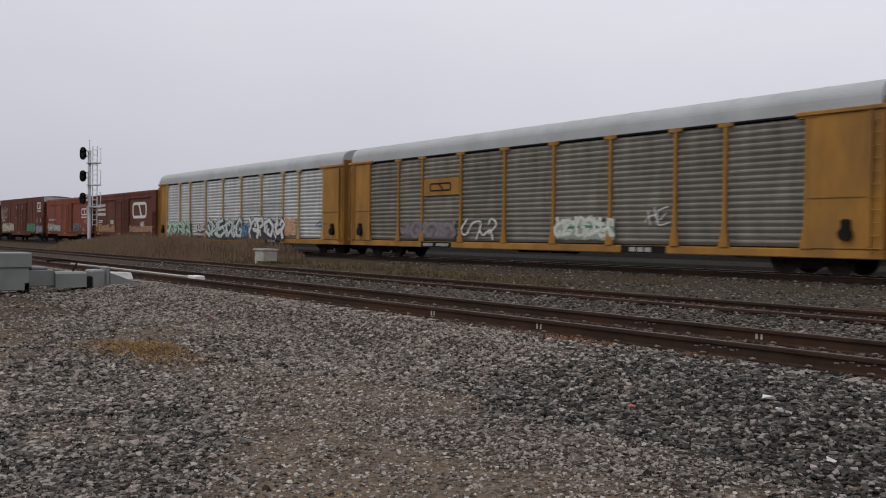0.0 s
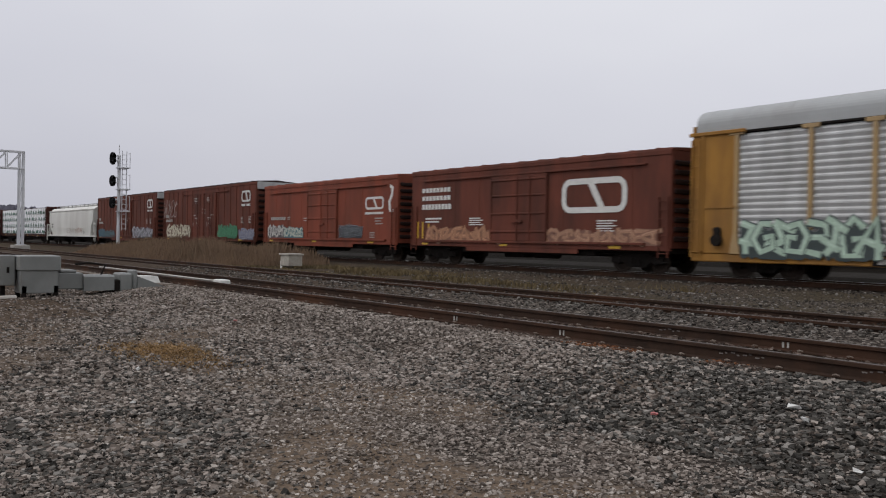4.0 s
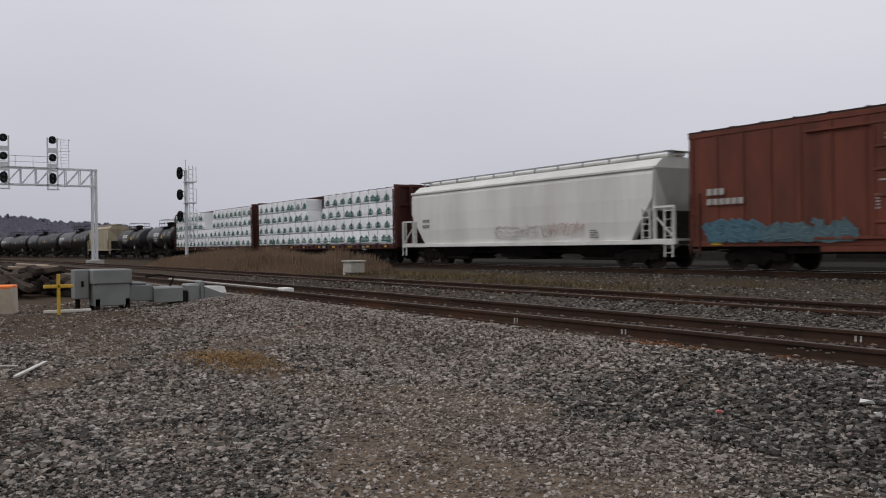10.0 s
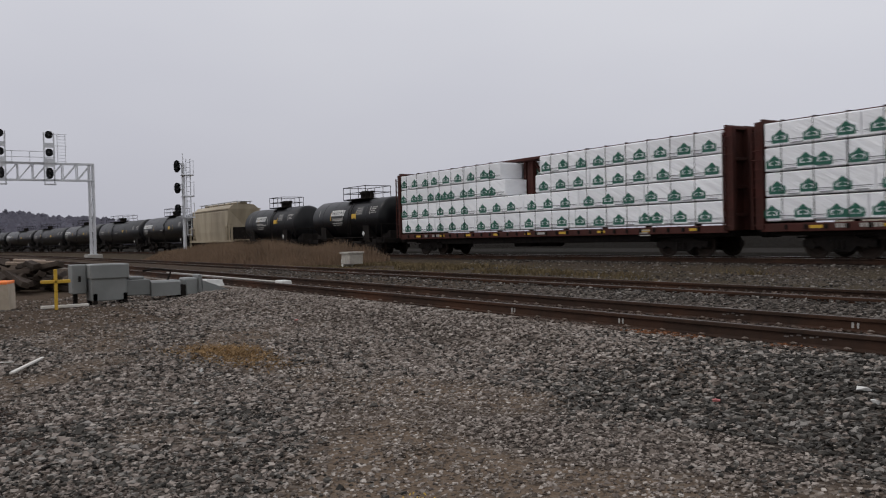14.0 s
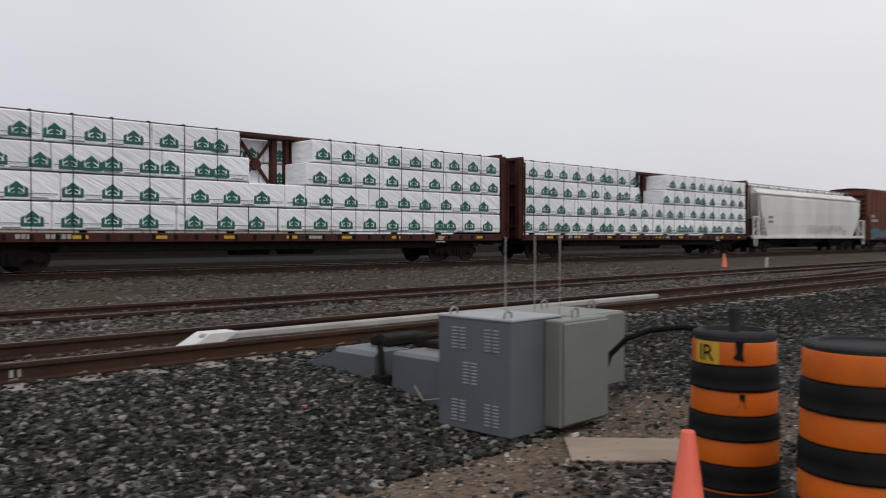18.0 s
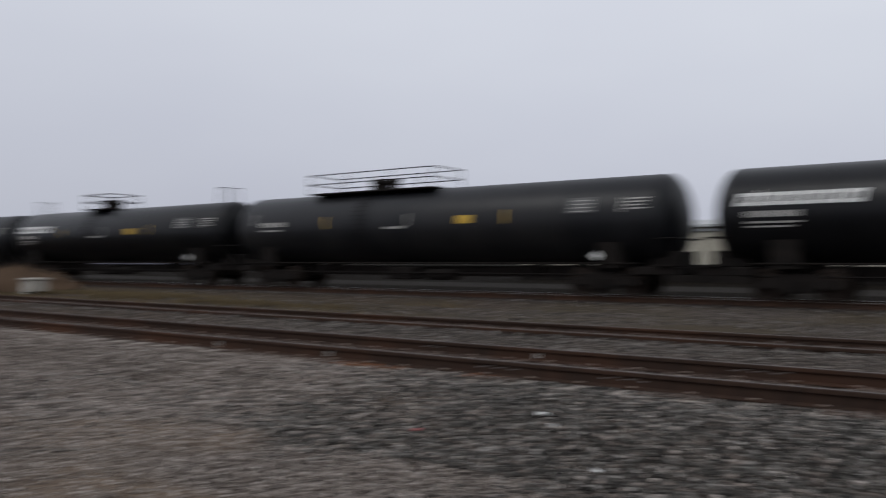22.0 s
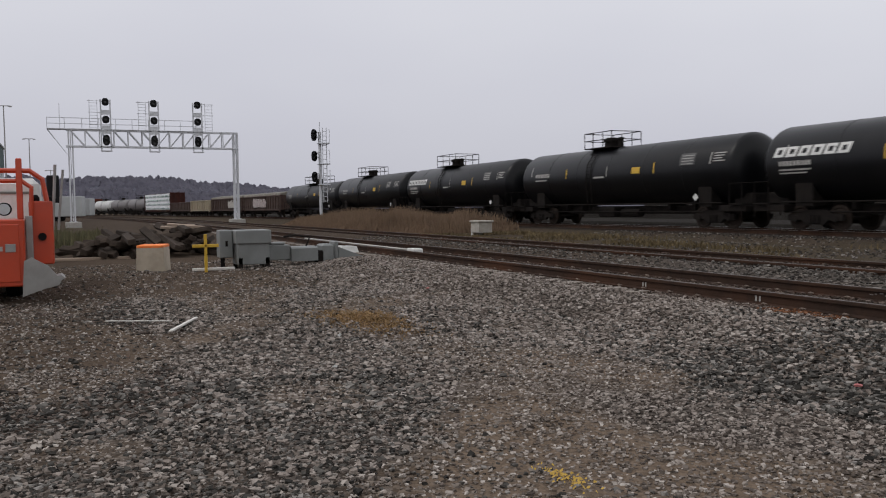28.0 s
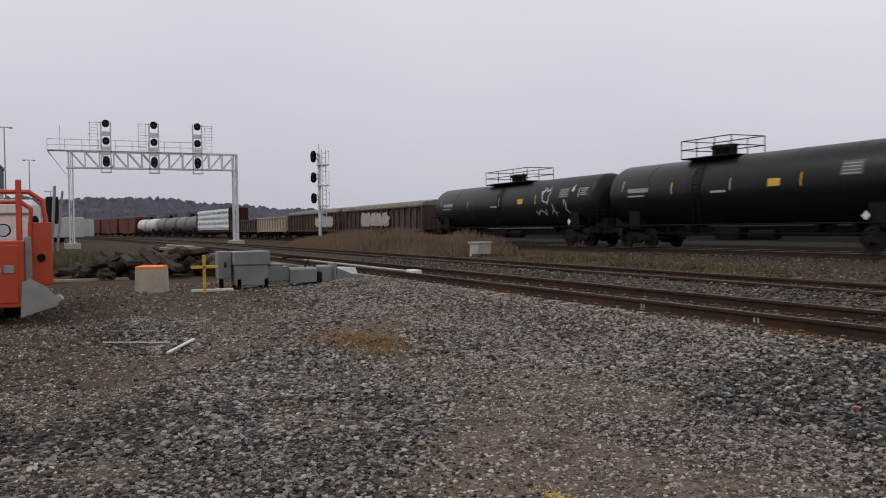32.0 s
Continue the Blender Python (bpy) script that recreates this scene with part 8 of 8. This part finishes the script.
# ---- service truck ----
def make_truck():
    m = thing("service_truck", "orange hi-rail service truck with grey steel corner and rack", "truck", pose(-16.0, 0, FLOOR))
    part("service_body", Geo().box(-3.4, -3.3, 0.28, 0.0, -0.72, 1.44, 0.02), TRUCKRED, m)
    part("side_locker", Geo().box(-1.4, -0.66, 0.62, -0.55, -0.27, 1.76, 0.02), TRUCKRED, m)
    d1 = part("locker_door", Geo().box(0.0, -1.9, 0.36, 0.025, -0.80, 1.36, 0.015), TRUCKRED, m)
    part("latch", Geo().box(0.025, -1.02, 0.88, 0.05, -0.86, 1.02, 0.008), STEELGREY, d1)
    part("badge", Geo().box(0.025, -1.25, 0.90, 0.035, -1.06, 0.98), WHITEDIM, d1)
    part("frame_post", Geo().box(-0.5, -0.72, 0.5, -0.4, -0.60, 1.5, 0.015), STEELGREY, m)
    part("corner_plate", Geo().prism([(-0.78, 0.10), (-0.44, 0.22), (-0.20, 0.28), (-0.16, 0.36), (-0.36, 0.62), (-0.62, 0.78), (-0.74, 0.72)], 0.0, 0.06).prism([(-0.26, 0.30), (-0.10, 0.40), (-0.16, 0.46), (-0.30, 0.42)], -0.5, 0.08), STEELGREY, m, "bare grey steel bumper corner")
    part("upright", Geo().box(-0.55, -0.84, 1.44, -0.45, -0.74, 2.52, 0.015), TRUCKRED, m)
    part("rack_tube", Geo().tube([(-0.5, -3.2, 2.32), (-0.5, -0.62, 2.30), (-0.5, -0.42, 2.15), (-0.5, -0.36, 1.76)], 0.045, 8), TRUCKRED, m, "orange rack tube")
    part("rack_tube", Geo().tube([(-0.5, -3.2, 2.12), (-0.5, -0.75, 2.12), (-0.5, -0.6, 2.0), (-0.5, -0.62, 1.5)], 0.04, 8), TRUCKRED, m, "orange rack tube")
    part("cab", Geo().box(-5.2, -3.0, 0.9, -3.5, -0.55, 2.28, 0.12), WHITE, m, "white cab seen over the body")
    part("cab_trim", Geo().box(-3.5, -2.7, 1.95, -3.47, -0.7, 2.0, 0.01), CABGREEN, m)
    part("strobe", Geo().lathe([(0.07, 0), (0.07, 0.06), (0.04, 0.11), (0.01, 0.12)], (-0.8, -0.55, 1.76), "z", 14), RUBBER, m)
    part("strobe", Geo().lathe([(0.05, 0), (0.05, 0.08), (0.01, 0.10)], (-0.8, -0.32, 1.76), "z", 14), RUBBER, m)
    lamp = part("work_lamp", Geo().cyl((-0.25, -1.02, 1.62), (-0.1, -1.02, 1.62), 0.115, 18), RUBBER, m)
    part("lens", Geo().cyl((-0.1, -1.02, 1.62), (-0.085, -1.02, 1.62), 0.095, 18), LAMPGLASS, lamp)
    part("reel", Geo().cyl((-0.55, -0.45, 1.12), (-0.48, -0.45, 1.12), 0.07, 14), RUBBER, m)
    part("side_mirror", Geo().box(-3.0, -0.40, 1.75, -2.95, -0.16, 2.32, 0.02), SIGBLACK, m)
    part("pole_bundle", Geo().tube([(-2.2, -0.30, 1.2), (-2.2, -0.22, 2.5)], 0.03, 6).tube([(-2.2, -0.2, 1.2), (-2.2, -0.08, 2.4)], 0.025, 6), STEELGREY, m)
    for x in (-1.2, -4.4):
        w = part("wheel", Geo().lathe([(0.2, -0.14), (0.40, -0.14), (0.43, -0.08), (0.43, 0.08), (0.40, 0.14), (0.2, 0.14)], (x, -0.95, 0.42), "y", 24), RUBBER, m)
        part("rim", Geo().lathe([(0.02, -0.1), (0.22, -0.1), (0.24, 0.12), (0.02, 0.06)], (x, -0.95, 0.42), "y", 20), STEELGREY, w)
    part("chassis", Geo().box(-4.8, -2.6, 0.25, -0.2, -1.2, 0.5), UNDER, m)


make_truck()


# ---- far things ----
def light_pole(x, y, h, label="tall grey yard light pole"):
    m = thing("light_pole", label, "light pole", pose(x, y, FLOOR), group="yard light poles")
    part("pole", Geo().cyl((0, 0, 0), (0, 0, h), 0.14, 8, 0.08), STEELGREY, m)
    part("lamp_bar", Geo().box(-0.1, -1.0, h, 0.1, 1.0, h + 0.12).box(-0.25, -1.2, h - 0.1, 0.25, -0.7, h + 0.06).box(-0.25, 0.7, h - 0.1, 0.25, 1.2, h + 0.06), STEELGREY, m)


light_pole(-150, -8.6, 18.5)
light_pole(-190, -6.5, 16.5)
light_pole(-210, -3.0, 11.0)


def far_building():
    m = thing("warehouse", "far warehouse with green and grey cladding", "building", pose(-140, -17, FLOOR))
    part("wall", Geo().box(-8, -12, 0, 8, 8.2, 8.0, 0.05), FARWALL, m)
    part("upper_wall", Geo().box(-8.1, -12.1, 8.0, 8.1, 8.3, 11.5, 0.05), FARGREEN, m, "dark green upper cladding")
    part("roof", Geo().box(-8.3, -12.3, 11.5, 8.3, 8.5, 11.8, 0.05), FARWALL, m)
    for i in range(3):
        part("window", Geo().box(8.0, -9 + i * 5.5, 4.5, 8.06, -6 + i * 5.5, 6.0), GLASS, m)


far_building()


def trackside_warehouse(x, w, h, label):
    """A long low shed across the main track, with a plinth, ribbed wall and roof edge."""
    m = thing("long_shed", label, "building", pose(x, 72, -0.5), group="sheds across the main track")
    part("wall", Geo().box(-w / 2, 0, 0.6, w / 2, 14, h - 0.3, 0.05), SHED, m)
    part("plinth", Geo().box(-w / 2 - 0.05, -0.18, -0.2, w / 2 + 0.05, 14.05, 1.5, 0.03), PLINTH, m, "dark plinth added to keep the gap under wagons dark")
    part("roof", Geo().prism([(-0.5, h - 0.3), (7, h + 0.5), (14.5, h - 0.3), (14.5, h - 0.5), (-0.5, h - 0.5)], -w / 2 - 0.4, w / 2 + 0.4), FARWALL, m)
    k = int(w / 4.5)
    for i in range(k + 1):
        xx = -w / 2 + 0.1 + i * (w - 0.2) / k
        part("wall_rib", Geo().box(xx - 0.1, -0.14, 0.6, xx + 0.1, 0.01, h - 0.5, 0.02), SHED, m)
    part("eave_trim", Geo().box(-w / 2, -0.16, h - 0.9, w / 2, -0.01, h - 0.65, 0.02), FARWALL, m)


# near-black foot of the sheds, added so the gap under the wagons stays dark
PLINTH = mat("dark_plinth", (0.012, 0.011, 0.010), (0.022, 0.019, 0.017), rough=0.95, scale=0.8, spec=0.05)
SHED = mat("pale_shed_cladding", (0.46, 0.43, 0.35), (0.40, 0.37, 0.30), rough=0.8, scale=0.6, stain=(0.28, 0.26, 0.23), sscale=0.3, samount=0.5, stretch=(1, 1, 0.3))
trackside_warehouse(-24, 40, 5.4, "low pale shed across the main track")
trackside_warehouse(33, 47, 8.5, "long pale beige shed across the main track")


def far_trailer(x, y, l, rz, label):
    m = thing("site_trailer", label, "trailer", pose(x, y, FLOOR, 0, 0, rz), group="far trailers")
    part("body", Geo().box(-l / 2, -1.3, 0.9, l / 2, 1.3, 3.7, 0.08), FARWALL, m)
    part("wheel", Geo().cyl((-l / 4, -1.2, 0.5), (-l / 4, 1.2, 0.5), 0.5, 12), RUBBER, m)
    part("window", Geo().box(-1, -1.33, 2.0, 0.2, -1.29, 2.9).box(1.29, -1.0, 2.0, 1.3, 0.6, 2.8), GLASS, m)


far_trailer(-128, -2.2, 9, 80, "pale site trailer by the yard")
far_trailer(-150, 0.6, 7, 70, "pale box trailer in the yard")


def far_woods():
    """A wooded rise across the valley, leafless: many small clumps on a ridge."""
    rnd = random.Random(31)
    vs, fs = [], []
    def clump(x, y, z, r, h):
        o = len(vs)
        for k in range(2):
            a = rnd.uniform(0, 3.14)
            dx, dy = math.cos(a) * r, math.sin(a) * r
            b = len(vs)
            tops = [(1.0, 0.45), (0.92, 0.72), (0.62, 0.92), (0.2, 1.0), (-0.25, 0.97), (-0.65, 0.88), (-0.95, 0.68), (-1.0, 0.42)]
            vs.extend([(x - dx * 0.7, y - dy * 0.7, z), (x + dx * 0.7, y + dy * 0.7, z)] + [(x + dx * u, y + dy * u, z + h * v * rnd.uniform(0.9, 1.06)) for u, v in tops])
            fs.append(tuple(range(b, b + 10)))
    for _ in range(14000):
        az = math.radians(rnd.uniform(-112, -55))
        d = rnd.uniform(620, 900)
        t = (d - 620) / 280
        fade = max(0.0, min(1.0, (-math.degrees(az) - 62) / 22))
        hill = 2 + 30 * t * fade * (1 + 0.25 * noise.noise((math.degrees(az) * 0.25, 0, 0)))
        clump(d * math.sin(az), d * math.cos(az), hill - 6, rnd.uniform(2.5, 5.5), rnd.uniform(7, 12) * (0.55 + 0.45 * fade))
    me = bpy.data.meshes.new("far_woods")
    me.from_pydata(vs, [], fs)
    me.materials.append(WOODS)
    tagged(new("far_woods", me), "far leafless wooded ridge, grey haze in its colour", "woods", kind="stuff")
    # the ridge itself
    vs, fs = [], []
    azs = np.radians(np.arange(-116, -50, 2.0))
    for az in azs:
        fade = max(0.0, min(1.0, (-math.degrees(az) - 62) / 22))
        for d, h in ((600, -8), (640, 2), (760, 4 + 16 * fade), (900, 4 + 28 * fade), (1100, -8)):
            vs.append((d * math.sin(az), d * math.cos(az), h))
    for i in range(len(azs) - 1):
        for j in range(4):
            fs.append((i * 5 + j, (i + 1) * 5 + j, (i + 1) * 5 + j + 1, i * 5 + j + 1))
    me = bpy.data.meshes.new("ridge")
    me.from_pydata(vs, [], fs)
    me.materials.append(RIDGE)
    tagged(new("ridge", me), "low wooded ridge, haze in its colour", "hill", kind="structure")


far_woods()


def bare_tree(x, y, h, seed, label="leafless tree beyond the yard"):
    rnd = random.Random(seed)
    m = thing("bare_tree", label, "tree", pose(x, y, FLOOR), group="bare trees east of the yard")
    tr, tw = Geo(), Geo()
    def grow(p, d, l, r, lev):
        q = p + d * l
        (tr if lev < 2 else tw).cyl(p, q, r, 6 if lev < 2 else 3, r * 0.6, caps=False)
        if lev == 4:
            return
        for _ in range(3 if lev else 5):
            nd = (d + Vector((rnd.uniform(-0.8, 0.8), rnd.uniform(-0.8, 0.8), rnd.uniform(-0.15, 0.6)))).normalized()
            grow(p + d * l * rnd.uniform(0.55, 1.0), nd, l * rnd.uniform(0.55, 0.75), r * 0.55, lev + 1)
    grow(Vector((0, 0, 0)), Vector((0, 0, 1)), h * 0.34, h * 0.022, 0)
    part("trunk", tr, BARK, m)
    part("crown", tw, TWIGS, m, "bare twiggy crown")


for i, (x, y, h) in enumerate(((205, 36, 13), (222, 31, 11), (236, 40, 14), (250, 33, 12), (240, 25, 10), (262, 22, 12), (280, 30, 14), (275, 16, 11), (300, 24, 13), (190, 42, 10), (298, 10, 12), (315, 4, 13), (176, 46, 11))):
    bare_tree(x, y, h, 50 + i)


def utility_pole():
    m = thing("utility_pole", "wooden utility pole with crossarms", "utility pole", pose(113, 30.8, FLOOR))
    part("pole", Geo().cyl((0, 0, 0), (0, 0, 12.9), 0.16, 8, 0.10), BARK, m)
    for z, w in ((9.5, 1.0), (10.7, 0.9)):
        part("crossarm", Geo().beam((-0.6 * w, -w, z), (0.6 * w, w, z), 0.14), BARK, m)
    part("insulator", Geo().cyl((0.5, 0.85, 10.75), (0.5, 0.85, 11.0), 0.06, 6).cyl((-0.5, -0.85, 10.75), (-0.5, -0.85, 11.0), 0.06, 6), SIGBLACK, m)


utility_pole()

motions()
